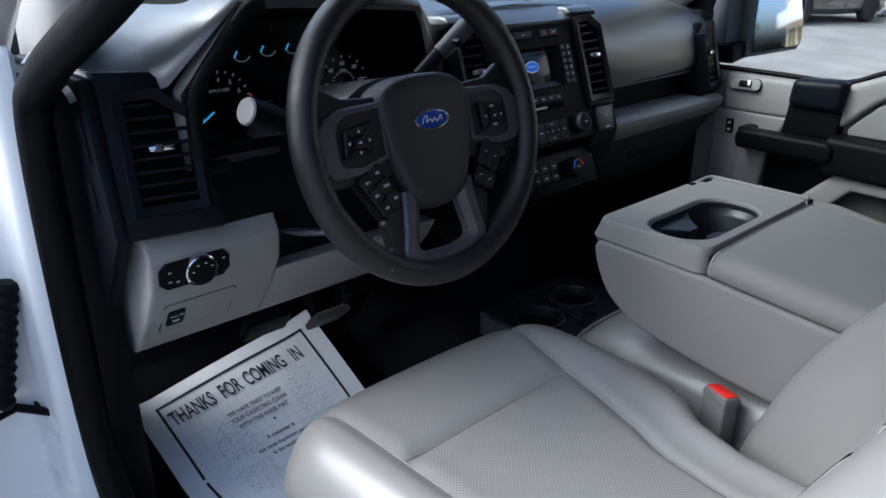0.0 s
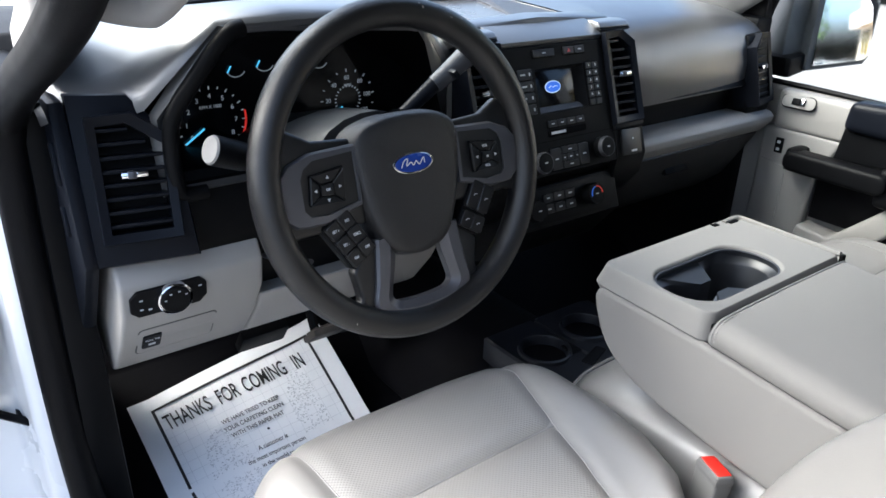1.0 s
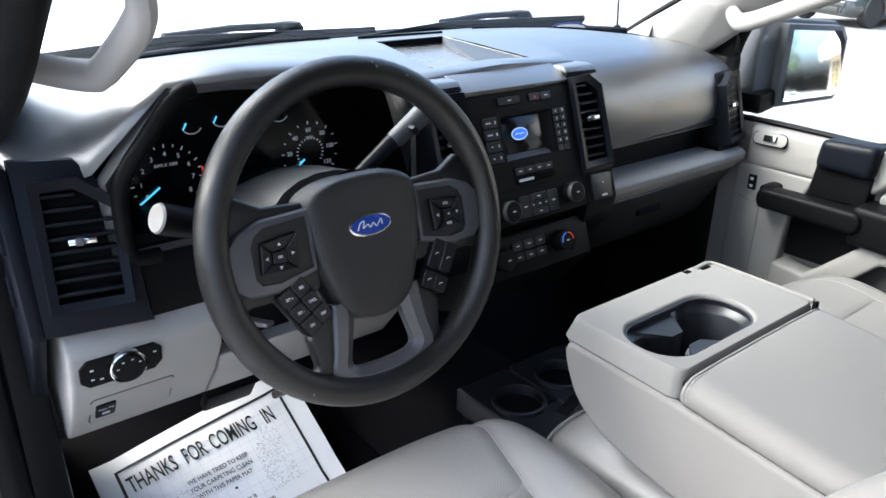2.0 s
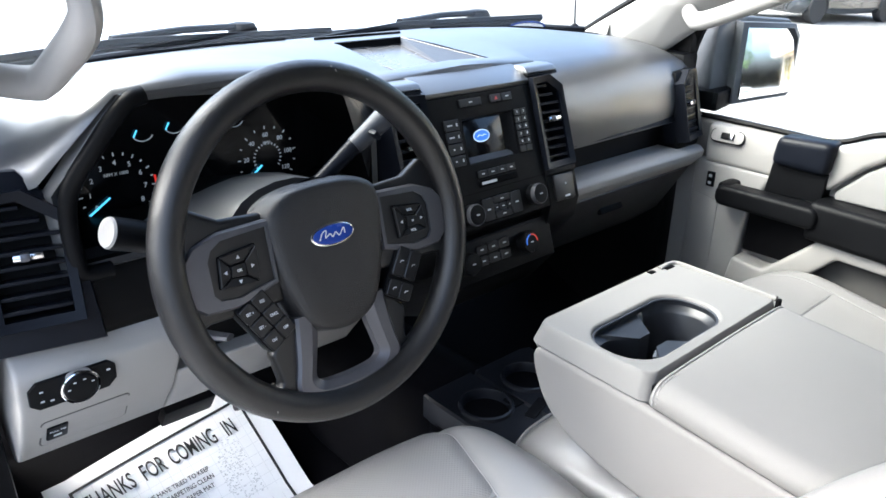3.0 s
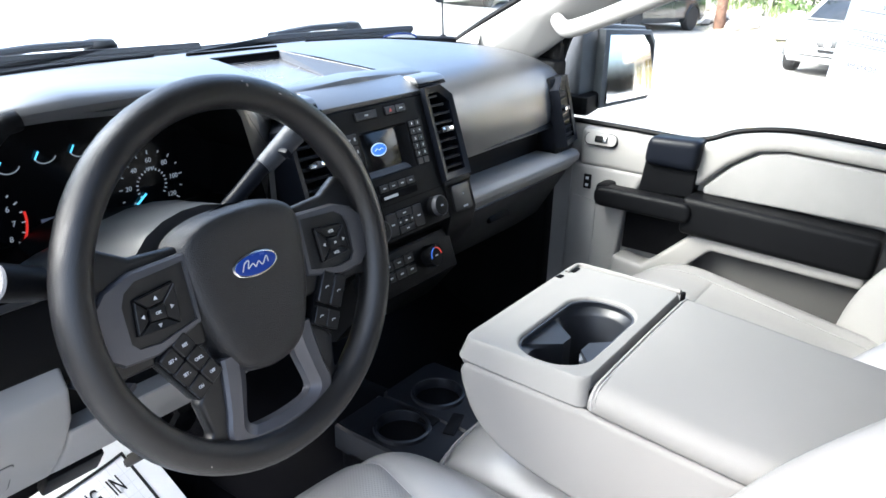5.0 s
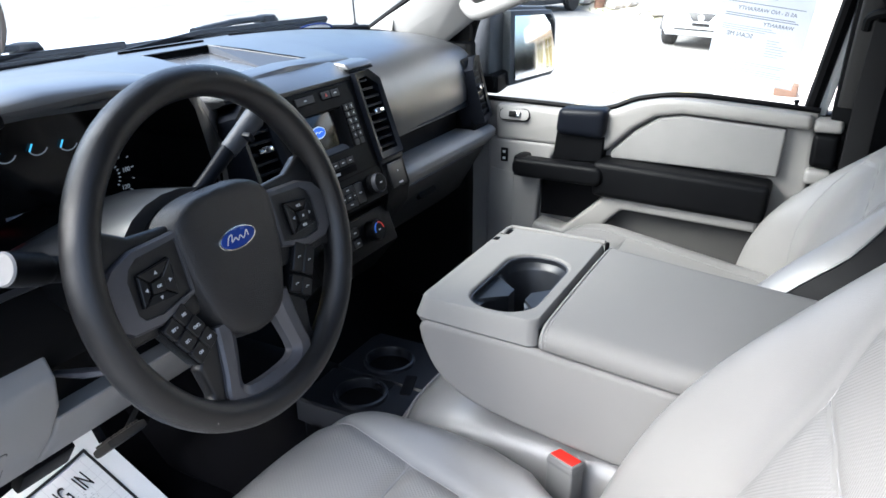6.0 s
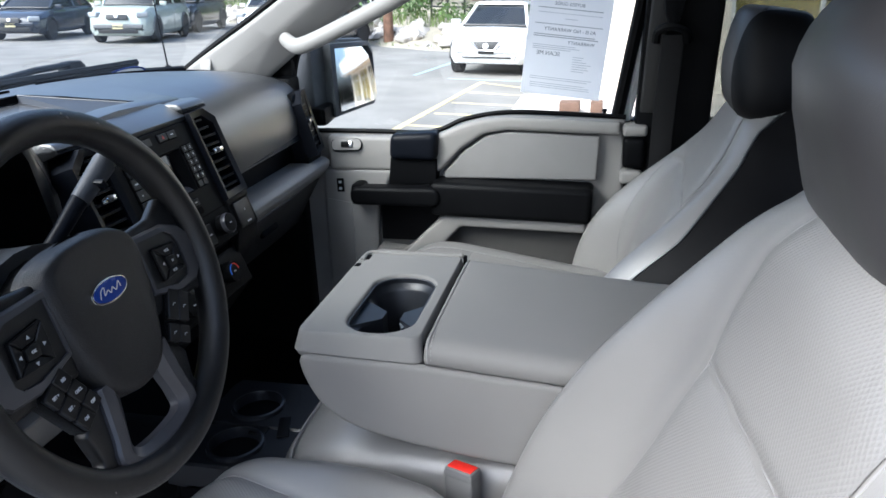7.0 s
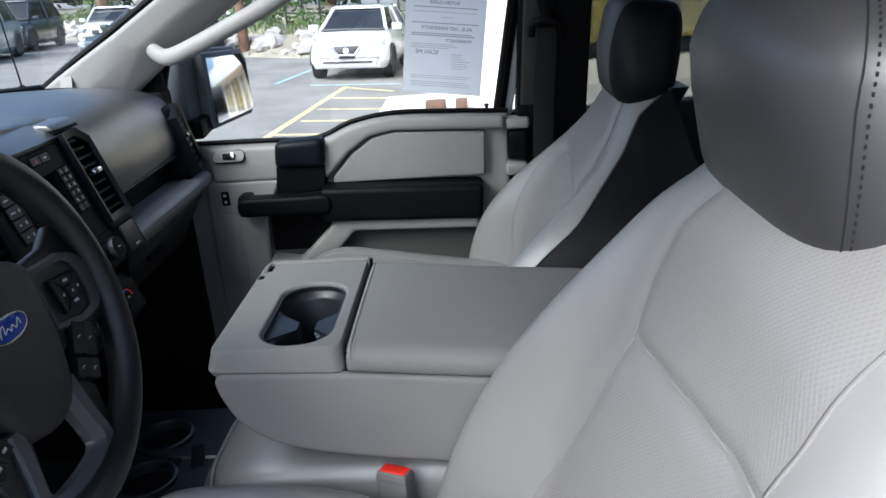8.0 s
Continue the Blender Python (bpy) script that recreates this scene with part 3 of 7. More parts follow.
face = [(-0.178, 0.345, 1.318), (-0.182, 0.345, 1.40), (-0.108, 0.345, 1.47), (0.150, 0.345, 1.462), (0.222, 0.345, 1.40), (0.215, 0.345, 1.318)]
outer = [(x + (-0.017 if x < 0 else 0.014), y + 0.005, z + (0.012 if z > 1.45 else -0.002 if z > 1.35 else -0.014)) for x, y, z in opening]
ridge_ = [((x + u) / 2, (y + v) / 2 - 0.010, (z + w_) / 2) for (x, y, z), (u, v, w_) in zip(outer, opening)]
part("hood_flange", loft([outer, ridge_, [(x, y - 0.004, z) for x, y, z in opening]], caps=False), DASH, cl, "dark grey rounded hood edge", sharp=30)
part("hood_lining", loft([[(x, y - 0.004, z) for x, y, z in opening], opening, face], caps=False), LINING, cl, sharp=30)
part("bezel", tube(smooth_line([(-0.150, 0.226, 1.306), (-0.176, 0.224, 1.308), (-0.186, 0.222, 1.322), (-0.183, 0.226, 1.396), (-0.152, 0.211, 1.451), (-0.120, 0.197, 1.495), (-0.100, 0.197, 1.502)], 5), 0.0098, 12), BLACK, cl, "black rounded bezel")
back = bmesh.new()
back.faces.new([back.verts.new((x, y - 0.002, z)) for x, y, z in face])
part("gauge_face", back, GLOSS, cl, "black gauge face")
NEEDLE = glow("blue_needle", (0.15, 0.65, 1.0), 0.20)
DIAL = glow("lit_white_figures", (0.6, 0.62, 0.65), 0.04)
DIAL_RED = glow("lit_red_scale", (0.8, 0.03, 0.02), 0.12)


def dial(cx, cz, r, figures, a0, a1, red_from=None):
    f = frame_of((cx, 0.3415, cz), (1, 0, 0), (0, 0.0, 1))
    n = len(figures)
    for k, fig in enumerate(figures):
        a = radians(a0 + (a1 - a0) * k / (n - 1))
        writing(fig, r * 0.19, f @ Matrix.Translation((0.72 * r * math.cos(a), 0.72 * r * math.sin(a), 0)), DIAL, cl, "figure")
    ticks = bmesh.new()
    for k in range(2 * n - 1):
        a = radians(a0 + (a1 - a0) * k / (2 * n - 2))
        m = f @ Matrix.Rotation(a, 4, "Z") @ Matrix.Translation((0.95 * r, 0, 0))
        merged(ticks, box((0.10 * r if k % 2 == 0 else 0.07 * r, 0.0014, 0.0006), m=m))
    part("tick_scale", ticks, DIAL, cl)
    a = radians(a0)
    part("needle", box((0.68 * r, 0.0019, 0.002), m=f @ Matrix.Rotation(a, 4, "Z") @ Matrix.Translation((0.64 * r, 0, 0.002))), NEEDLE, cl, "bright blue needle")
    if red_from:
        arc = [f @ Vector((1.02 * r * math.cos(radians(b)), 1.02 * r * math.sin(radians(b)), 0)) for b in np.linspace(red_from, a1, 8)]
        part("red_zone", tube([tuple(p) for p in arc], 0.0014, 6), DIAL_RED, cl, "red scale arc")


dial(0.121, 1.362, 0.0465, ["0", "20", "40", "60", "80", "100", "120"], 219, -33)
dial(-0.0915, 1.358, 0.0480, ["0", "1", "2", "3", "4", "5", "6", "7", "8"], 214, -33, 12)
f = frame_of((0.121, 0.3415, 1.362), (1, 0, 0), (0, 0, 1))
small = bmesh.new()
for k in range(18):
    a = radians(215 - 250 * k / 17)
    merged(small, box((0.003, 0.0016, 0.0005), m=f @ Matrix.Rotation(a, 4, "Z") @ Matrix.Translation((0.021, 0, 0))))
part("inner_scale", small, DIAL, cl)
writing("MPH", 0.006, frame_of((0.121, 0.3415, 1.384), (1, 0, 0), (0, 0, 1)), DIAL, cl, "unit")
writing("RPM X 1000", 0.006, frame_of((-0.0915, 0.3415, 1.378), (1, 0, 0), (0, 0, 1)), DIAL, cl, "unit")
writing("R N D M 2 1", 0.0085, frame_of((0.022, 0.3415, 1.335), (1, 0, 0), (0, 0, 1)), DIAL, cl, "gear_row")
writing("P", 0.010, frame_of((-0.0165, 0.3415, 1.335), (1, 0, 0), (0, 0, 1)), DIAL_RED, cl, "gear_letter")
part("odometer_bar", box((0.030, 0.0006, 0.004), (-0.012, 0.3412, 1.352)), INK_PALE, cl)
for k in range(4):
    gx, gz = -0.052 + 0.042 * k, 1.424 + (0.004 if k in (1, 2) else 0)
    arc = [(gx + 0.013 * math.cos(radians(a)), 0.341, gz + 0.010 * math.sin(radians(a))) for a in range(200, 345, 20)]
    part("small_gauge", tube(arc, 0.0007, 5), DIAL, cl)
    part("small_needle", box((0.010, 0.001, 0.0018), m=Matrix.Translation((gx - 0.010, 0.340, gz + 0.001)) @ Matrix.Rotation(radians(-60), 4, "Y")), NEEDLE, cl)

# dark middle panel under the cluster, between vent and column
part("mid_panel", prism([(0.245, 1.33), (0.232, 1.30), (0.222, 1.24), (0.24, 1.20), (0.40, 1.20), (0.40, 1.33)], "x", -0.19, 0.285, 0.008), STACK, dash)

# light grey panel below, with knee bolster
low = prism([(0.262, 1.262), (0.226, 1.228), (0.214, 1.205), (0.219, 1.165), (0.250, 1.112), (0.298, 1.054), (0.318, 1.040), (0.330, 1.040), (0.40, 1.10), (0.40, 1.262)], "x", -0.272, -0.088, 0.006, 3)
part("lower_panel", low, GREY, dash, "light grey knee panel left of the column")
part("column_recess", prism([(0.262, 1.142), (0.262, 1.205), (0.40, 1.205), (0.40, 1.142)], "x", -0.0876, 0.218, 0.004), BLACK, dash)
low = prism([(0.232, 1.143), (0.250, 1.112), (0.298, 1.054), (0.318, 1.040), (0.330, 1.040), (0.40, 1.10), (0.40, 1.143)], "x", -0.0878, 0.22, 0.006, 3)
part("knee_panel", low, GREY, dash, "light grey knee panel under the column")
part("tilt_lever", tube([(-0.075, 0.24, 1.195), (-0.062, 0.20, 1.20), (-0.045, 0.165, 1.205)], [0.006, 0.010, 0.008], 8, flat=0.5), SILVER, dash, "grey tilt lever")
part("end_panel", prism([(0.270, 1.425), (0.50, 1.43), (0.50, 1.08), (0.33, 1.08), (0.222, 1.24)], "x", -0.302, -0.284, 0.006), VENT, dash, "blue-black dash end panel")
for zc, ln in ((1.355, 0.050), (1.285, 0.036)):
    part("end_ledge", box((0.006, 0.012, ln), m=Matrix.Translation((-0.303, 0.27, zc)) @ Matrix.Rotation(radians(-14), 4, "X"), w=0.002), VENT, dash)
# headlamp switch and hood release in the lower panel
pf = frame_of((-0.213, 0.2155, 1.184), (1, 0, 0), (0, -0.12, 1))
sw = part("switch_plate", prism([(-0.049, -0.010), (-0.040, -0.018), (0.036, -0.018), (0.046, -0.008), (0.046, 0.010), (0.038, 0.018), (-0.040, 0.018), (-0.049, 0.009)], "z", -0.006, 0.003, 0.0015, m=pf), BLACK, dash, "black headlamp switch plate")
part("switch_ring", lathe([(0.0215, 0), (0.0220, 0.003), (0.0216, 0.007), (0.0202, 0.0082), (0.0192, 0.0062), (0.0, 0.0064)], 28, pf @ Matrix.Translation((0.004, 0, 0.002))), CHROME, sw, "chrome ring")
part("switch_knob", lathe([(0.0186, 0.0), (0.0186, 0.0085), (0.0165, 0.0105), (0.0, 0.0110)], 28, pf @ Matrix.Translation((0.004, 0, 0.002))), BLACK, sw)
for dx, dy in ((-0.036, 0.006), (-0.036, -0.007), (0.037, 0.007), (-0.026, -0.009)):
    part("symbol", box((0.004, 0.0018, 0.0006), m=pf @ Matrix.Translation((dx, dy, 0.0035))), MARK, sw)
for a in (30, 75, 120, 165):
    part("symbol", box((0.003, 0.0014, 0.0006), m=pf @ Matrix.Translation((0.004 + 0.014 * math.cos(radians(a)), 0.0125 * math.sin(radians(a)), 0.0132))), MARK, sw)
hf = frame_of((-0.200, 0.2535, 1.110), (1, 0, 0), (0, -0.66, 1))
part("hatch_gap", prism(rounded(0.1035, 0.0635, 0.007), "z", -0.004, 0.0008, 0.0004, m=hf), POCKET, dash, "dark gap round the fuse hatch")
part("hatch_line", prism(rounded(0.100, 0.060, 0.006), "z", -0.004, 0.0016, 0.001, m=hf), GREY, dash, "grey fuse hatch")
hs = part("release_switch", prism(rounded(0.024, 0.032, 0.003), "z", -0.004, 0.004, 0.0015, m=hf @ Matrix.Translation((-0.033, 0, 0))), BLACK, dash, "black brake release switch")
writing("PULL TO", 0.0048, hf @ Matrix.Translation((-0.033, 0.006, 0.0045)), MARK, hs)
part("symbol", box((0.009, 0.004, 0.0006), m=hf @ Matrix.Translation((-0.033, -0.005, 0.0045))), MARK, hs)


def air_vent(m, w, h, slats, parent, mirrored=False, clip=0.02, tab=0.0):
    """A louvred outlet on the pose m: x across, y up, z out of the face."""
    sgn = -1 if mirrored else 1
    v = new("air_vent")
    v.parent = parent
    v["label"] = "black louvred air outlet with a chrome tab"

    def shape(a, b, c):
        p = [(-a * sgn + c * sgn * 1.0, b), (a * sgn, b - c * 0.06), (a * sgn, -b), (-a * sgn, -b), (-a * sgn, b - c * 0.72)]
        return p if not mirrored else p[::-1]

    o, i = shape(w / 2 + 0.011, h / 2 + 0.012, clip), shape(w / 2, h / 2, clip * 0.9)
    rings = [[m @ Vector((x, y, -0.05)) for x, y in o], [m @ Vector((x, y, 0.0)) for x, y in o], [m @ Vector((x * 0.97, y * 0.98, 0.006)) for x, y in o], [m @ Vector((x, y, 0.003)) for x, y in i], [m @ Vector((x, y, -0.035)) for x, y in i]]
    part("surround", loft(rings, caps=False), VENT, v, sharp=25)
    bk = bmesh.new()
    bk.faces.new([bk.verts.new(m @ Vector((x * 1.05, y * 1.05, -0.034))) for x, y in i])
    part("backing", bk, RUBBER, v)
    for k in range(slats):
        y = -h / 2 + h * (k + 0.6) / slats
        ww = w - (clip * 0.85 if k == slats - 1 else clip * 0.42 if k == slats - 2 else 0)
        off = 0.5 * (w - ww) * sgn
        part("slat", box((ww, 0.0044, 0.018), m=m @ Matrix.Translation((off, y, -0.009)) @ Matrix.Rotation(radians(4), 4, "X"), w=0.0008, seg=1), VENT, v)
    part("tab", box((0.030, 0.0070, 0.012), m=m @ Matrix.Translation((0, tab, 0.002)), w=0.0025), CHROME, v, "chrome adjuster tab")
    part("tab_grip", box((0.010, 0.0095, 0.012), m=m @ Matrix.Translation((0.003 * sgn, tab, 0.004)), w=0.003), SILVER, v)
    return v


lv = frame_of((-0.230, 0.231, 1.337), (1, -0.20, 0), (0.0, 0.26, 1))
air_vent(lv, 0.068, 0.126, 8, dash, True, 0.040, 0.004)
outer_ = [(0.050, 0.042), (0.062, -0.102), (-0.056, -0.102), (-0.062, 0.100), (0.004, 0.096)]
inner_ = [(0.044, 0.046), (0.044, -0.074), (-0.044, -0.074), (-0.044, 0.072), (0.005, 0.074)]
part("end_housing", loft([[lv @ Vector((x, y, z)) for x, y in q] for q, z in ((outer_, -0.10), (outer_, -0.012), ([(x * 0.96, y * 0.975) for x, y in outer_], -0.004), (inner_, -0.001), (inner_, -0.02))], caps=False), VENT, dash, "blue-black moulded dash end round the vent", sharp=25)
rv = frame_of((2 * CX + 0.232, 0.232, 1.337), (1, 0.20, 0), (0.0, 0.26, 1))
air_vent(rv, 0.060, 0.125, 8, dash, False, 0.036, 0.004)
for xx in (2 * CX + 0.232,):
    pts = [(0.252, 1.405), (0.222, 1.26), (0.228, 1.232), (0.33, 1.232), (0.34, 1.405)]
    part("vent_housing", prism(pts, "x", xx - 0.042, xx + 0.042, 0.008), BLACK, dash)

# ---- centre stack ----
st = new("centre_stack")
st.parent = dash
SF = frame_of((CX + 0.006, 0.204, 1.38), (1, 0, 0), (0, 0.35, 1))
ML = Matrix.Translation


def stack_yz(v, n):
    """(y, z) of a place v up the fascia and n out of it."""
    p = SF @ Vector((0, v, n))
    return p.y, p.z


body = prism([(0.31, 1.462), (0.268, 1.4625), (0.262, 1.4635), stack_yz(0.0675, -0.003), stack_yz(0.064, -0.012), stack_yz(-0.140, -0.012), stack_yz(-0.152, -0.030), stack_yz(-0.156, -0.018), stack_yz(-0.222, -0.016), (0.20, 1.10), (0.30, 1.06), (0.45, 1.10), (0.45, 1.462)], "x", 0.305, 0.547, 0.002)
part("stack_body", body, STACK, st)
part("stack_brow", prism([(0.272, 1.4665), (0.262, 1.4655), stack_yz(0.070, 0.002), stack_yz(0.064, -0.002), stack_yz(0.064, -0.008), (0.272, 1.456)], "x", 0.312, 0.541, 0.0012), DASH, st, "dark grey brow over the fascia")


def fascia_ring(w, h, cx_, cy_, n, r_):
    return [SF @ Vector((cx_ + x, cy_ + y, n)) for x, y in rounded(w, h, r_, 4)]


part("fascia", loft([fascia_ring(0.230, 0.203, 0, -0.0385, -0.013, 0.004), fascia_ring(0.230, 0.203, 0, -0.0385, -0.001, 0.004), fascia_ring(0.227, 0.200, 0, -0.0385, 0.0, 0.004), fascia_ring(0.108, 0.071, 0.007, -0.0085, 0.0, 0.003), fascia_ring(0.105, 0.068, 0.007, -0.0085, -0.002, 0.003), fascia_ring(0.086, 0.055, -0.001, -0.0035, -0.0115, 0.002)], caps=False), STACK, st, "satin black radio fascia", sharp=25)
part("screen", box((0.092, 0.060, 0.002), m=SF @ ML((-0.001, -0.0035, -0.0110)), w=0.0004), GLOSS, st, "dark display screen")
part("screen_shelf", box((0.096, 0.012, 0.0012), m=SF @ ML((0.003, -0.0372, -0.0058)) @ Matrix.Rotation(radians(-42), 4, "X"), w=0.0003), HOUSING, st, "slate grey ledge under the screen")
SCREEN_BLUE = glow("lit_blue", (0.03, 0.12, 0.55), 0.22)
SCREEN_WHITE = glow("lit_white", (0.7, 0.8, 0.95), 0.12)
lo = part("badge_picture", oval(0.0175, 0.0098, 0.0004, m=SF @ ML((-0.003, -0.003, -0.0098))), SCREEN_WHITE, st, "small lit oval emblem")
part("badge_picture_field", oval(0.0160, 0.0083, 0.0004, m=SF @ ML((-0.003, -0.003, -0.0093))), SCREEN_BLUE, lo)
part("badge_picture_bar", tube([SF @ Vector((-0.003 + x, -0.003 + y, -0.0087)) for x, y in ((-0.010, -0.001), (-0.005, 0.002), (0.0, -0.001), (0.005, 0.0015), (0.009, 0.0))], 0.0011, 5, flat=0.4), SCREEN_WHITE, lo)

PANEL_KEY = material("satin_key_black", (0.006, 0.006, 0.0065), 0.36, vary=0.1, spec=0.3, scale=40)
for sgn, xl in ((-1, -0.150), (1, 0.150)):
    prof_ = [(0.102, -0.045), (0.094, -0.016), (0.088, -0.004), (0.0745, 0.003), (0.0725, -0.040), (-0.0805, -0.040), (-0.0815, 0.005), (-0.090, 0.005), (-0.092, 0.002), (-0.138, 0.002), (-0.170, -0.016), (-0.200, -0.060), (-0.12, -0.20), (0.02, -0.20)]
    col = prism([stack_yz(v, n) for v, n in prof_], "x", SF.translation.x + xl - 0.037, SF.translation.x + xl + 0.037, 0.006, 3)
    part("side_column", col, BLACK, st)
    cap_ = [(0.1035, -0.045), (0.0955, -0.0150), (0.0895, -0.0025), (0.0790, 0.0035), (0.0790, -0.010), (0.088, -0.045)]
    part("column_cap", prism([stack_yz(v, n) for v, n in cap_], "x", SF.translation.x + xl - 0.0375, SF.translation.x + xl + 0.0375, 0.004, 3), DASH, st, "dark grey cap of the vent column")
    air_vent(SF @ ML((xl + 0.001 * sgn, -0.004, 0.0035)), 0.051, 0.132, 9, st, sgn > 0, 0.028, 0.004)
    pd_ = part("blank_pad", prism(rounded(0.050, 0.044, 0.004), "z", -0.006, 0.0055, 0.0015, m=SF @ ML((xl + 0.0005 * sgn, -0.115, 0.0)) @ Matrix.Rotation(radians(-2 * sgn), 4, "Z")), PANEL_KEY, st, "black blanking pad")
    part("symbol", box((0.003, 0.003, 0.0006), m=SF @ ML((xl + 0.004, -0.110, 0.0057))), MARK, pd_)
    part("symbol", box((0.013, 0.003, 0.0006), m=SF @ ML((xl + 0.004, -0.131, 0.0057))), INK_PALE, pd_)


def key(x, y, w, h, sym=True, depth=0.0028, n=0.0, size=0.30):
    k = part("button", prism(rounded(w - 0.0008, h - 0.0008, min(w, h) * 0.15, 3), "z", -0.002, depth, 0.0008, 1, m=SF @ ML((x, y, n))), PANEL_KEY, st)
    if sym:
        part("symbol", box((min(w * size, 0.007), min(h * 0.14, 0.0022), 0.0005), m=SF @ ML((x, y, n + depth + 0.0002))), MARK, k)
    return k


def key_bed(x, y, w, h, n=0.0):
    part("key_bed", prism(rounded(w, h, 0.003, 3), "z", -0.001, 0.0008, 0.0003, 1, m=SF @ ML((x, y, n))), LINING, st, "black key surround")


# hazard row
key_bed(-0.024, 0.050, 0.050, 0.0150)
key_bed(0.044, 0.050, 0.052, 0.0150)
key(-0.024, 0.050, 0.047, 0.0125)
key(0.031, 0.050, 0.024, 0.0125, False)
part("hazard_symbol", prism([(-0.0032, -0.0026), (0.0032, -0.0026), (0, 0.0030)], "z", 0.0029, 0.0033, m=SF @ ML((0.031, 0.050, 0))), glow("dim_red", (0.35, 0.02, 0.02), 0.0), st, "dim red hazard triangle")
key(0.056, 0.050, 0.024, 0.0125)
# four keys beside the screen, number pad on its other side
key_bed(-0.070, -0.0065, 0.034, 0.072)
for k in range(4):
    kk_ = key(-0.070, 0.0205 - 0.0180 * k, 0.031, 0.0170, False)
    part("symbol", box((0.010 if k < 2 else 0.003, 0.0022, 0.0005), m=SF @ ML((-0.075, 0.0205 - 0.0180 * k, 0.0030))), MARK, kk_)
    part("symbol", box((0.0026, 0.0046, 0.0005), m=SF @ ML((-0.061, 0.0205 - 0.0180 * k, 0.0030))), MARK, kk_)
key_bed(0.0795, -0.0075, 0.032, 0.072)
for k in range(6):
    for j in range(2):
        kk_ = key(0.0720 + 0.0150 * j, 0.0220 - 0.0118 * k, 0.0140, 0.0110, False)
        if k < 5:
            writing("1234567890"[2 * k + j], 0.0058, SF @ ML((0.0720 + 0.0150 * j, 0.0220 - 0.0118 * k, 0.0031)), MARK, kk_, "marking")
key_bed(0.005, -0.0605, 0.086, 0.0135)
for k in range(4):
    key(-0.0263 + 0.0209 * k, -0.0605, 0.0202, 0.0115)
part("disc_slot", prism(rounded(0.086, 0.0110, 0.003), "z", -0.002, 0.0022, 0.001, m=SF @ ML((0.005, -0.0750, 0))), LINING, st, "disc slot")
part("slot_label", box((0.032, 0.0040, 0.0006), m=SF @ ML((-0.016, -0.0750, 0.0024))), MARK, st)
part("fascia_crease", box((0.226, 0.0012, 0.0010), m=SF @ ML((0.0, -0.0865, 0.0))), LINING, st)


def knob(x, y, r, ring=CHROME, n=0.0):
    k = part("knob", lathe([(r, 0.0), (r * 0.98, 0.016), (r * 0.90, 0.0185), (0, 0.0190)], 28, SF @ ML((x, y, n))), BLACK, st, "round black control knob")
    part("knob_ring", lathe([(r * 1.02, 0.011), (r * 1.03, 0.0155), (r * 0.97, 0.0185), (r * 0.9, 0.0175)], 28, SF @ ML((x, y, n))), ring, k)
    part("symbol", box((0.006, 0.002, 0.0006), m=SF @ ML((x, y, n + 0.0194))), MARK, k)
    return k


knob(-0.068, -0.117, 0.0165, SILVER)
knob(0.076, -0.113, 0.0165, SILVER)
key_bed(0.003, -0.1165, 0.088, 0.038)
for dx, dy, w, h in ((-0.0285, -0.1165, 0.024, 0.035), (0.0345, -0.1165, 0.024, 0.035), (0.003, -0.1045, 0.037, 0.0115), (0.003, -0.1165, 0.017, 0.0115), (0.003, -0.1285, 0.037, 0.0115), (-0.0112, -0.1165, 0.0100, 0.0115), (0.0172, -0.1165, 0.0100, 0.0115)):
    key(dx, dy, w, h)
part("climate_panel", prism(rounded(0.200, 0.060, 0.01), "z", -0.004, 0.002, 0.0015, m=SF @ ML((-0.010, -0.188, -0.017))), STACK, st)
knob(0.050, -0.187, 0.0175, STACK, -0.015)
for a0, col, nm in ((100, BLUE, "cold_arc"), (0, RED, "hot_arc")):
    arc = [SF @ Vector((0.050 + 0.0125 * math.cos(radians(a)), -0.187 + 0.0125 * math.sin(radians(a)), 0.0042)) for a in np.linspace(a0, a0 + 90, 8)]
    part(nm, tube([tuple(p) for p in arc], 0.0010, 5), glow(nm, (0.05, 0.2, 0.8) if a0 == 100 else (0.7, 0.05, 0.03), 0.03), st)
knob(-0.082, -0.190, 0.0175, STACK, -0.015)
for k in range(3):
    key(-0.046 + 0.025 * k, -0.176, 0.023, 0.0150, n=-0.015)
    key(-0.046 + 0.025 * k, -0.194, 0.023, 0.0150, n=-0.015)

# ---- passenger side: slot, shelf, glove box ----
part("slot", prism([(0.236, 1.306), (0.272, 1.300), (0.272, 1.245), (0.30, 1.245), (0.30, 1.32), (0.245, 1.32)], "x", 0.612, 1.135), RUBBER, dash, "dark slot above the glove box")
part("shelf", prism([(0.30, 1.247), (0.235, 1.248), (0.214, 1.245), (0.204, 1.236), (0.207, 1.222), (0.232, 1.196), (0.30, 1.19)], "x", 0.618, 1.112, 0.004, 3), GREY, dash, "light grey shelf edge")
# door coloured darker than the shelf to stand in for shade below it
gl = part("glove_box", prism([(0.230, 1.196), (0.252, 1.16), (0.30, 1.08), (0.36, 1.03), (0.50, 1.03), (0.50, 1.196)], "x", 0.622, 1.108, 0.008, 3), GLOVE, dash, "grey glove box door, colour darkened to hold its shade")
part("latch", box((0.075, 0.012, 0.022), m=Matrix.Translation((0.86, 0.262, 1.145)) @ Matrix.Rotation(radians(-28), 4, "X"), w=0.004), BLACK, gl)

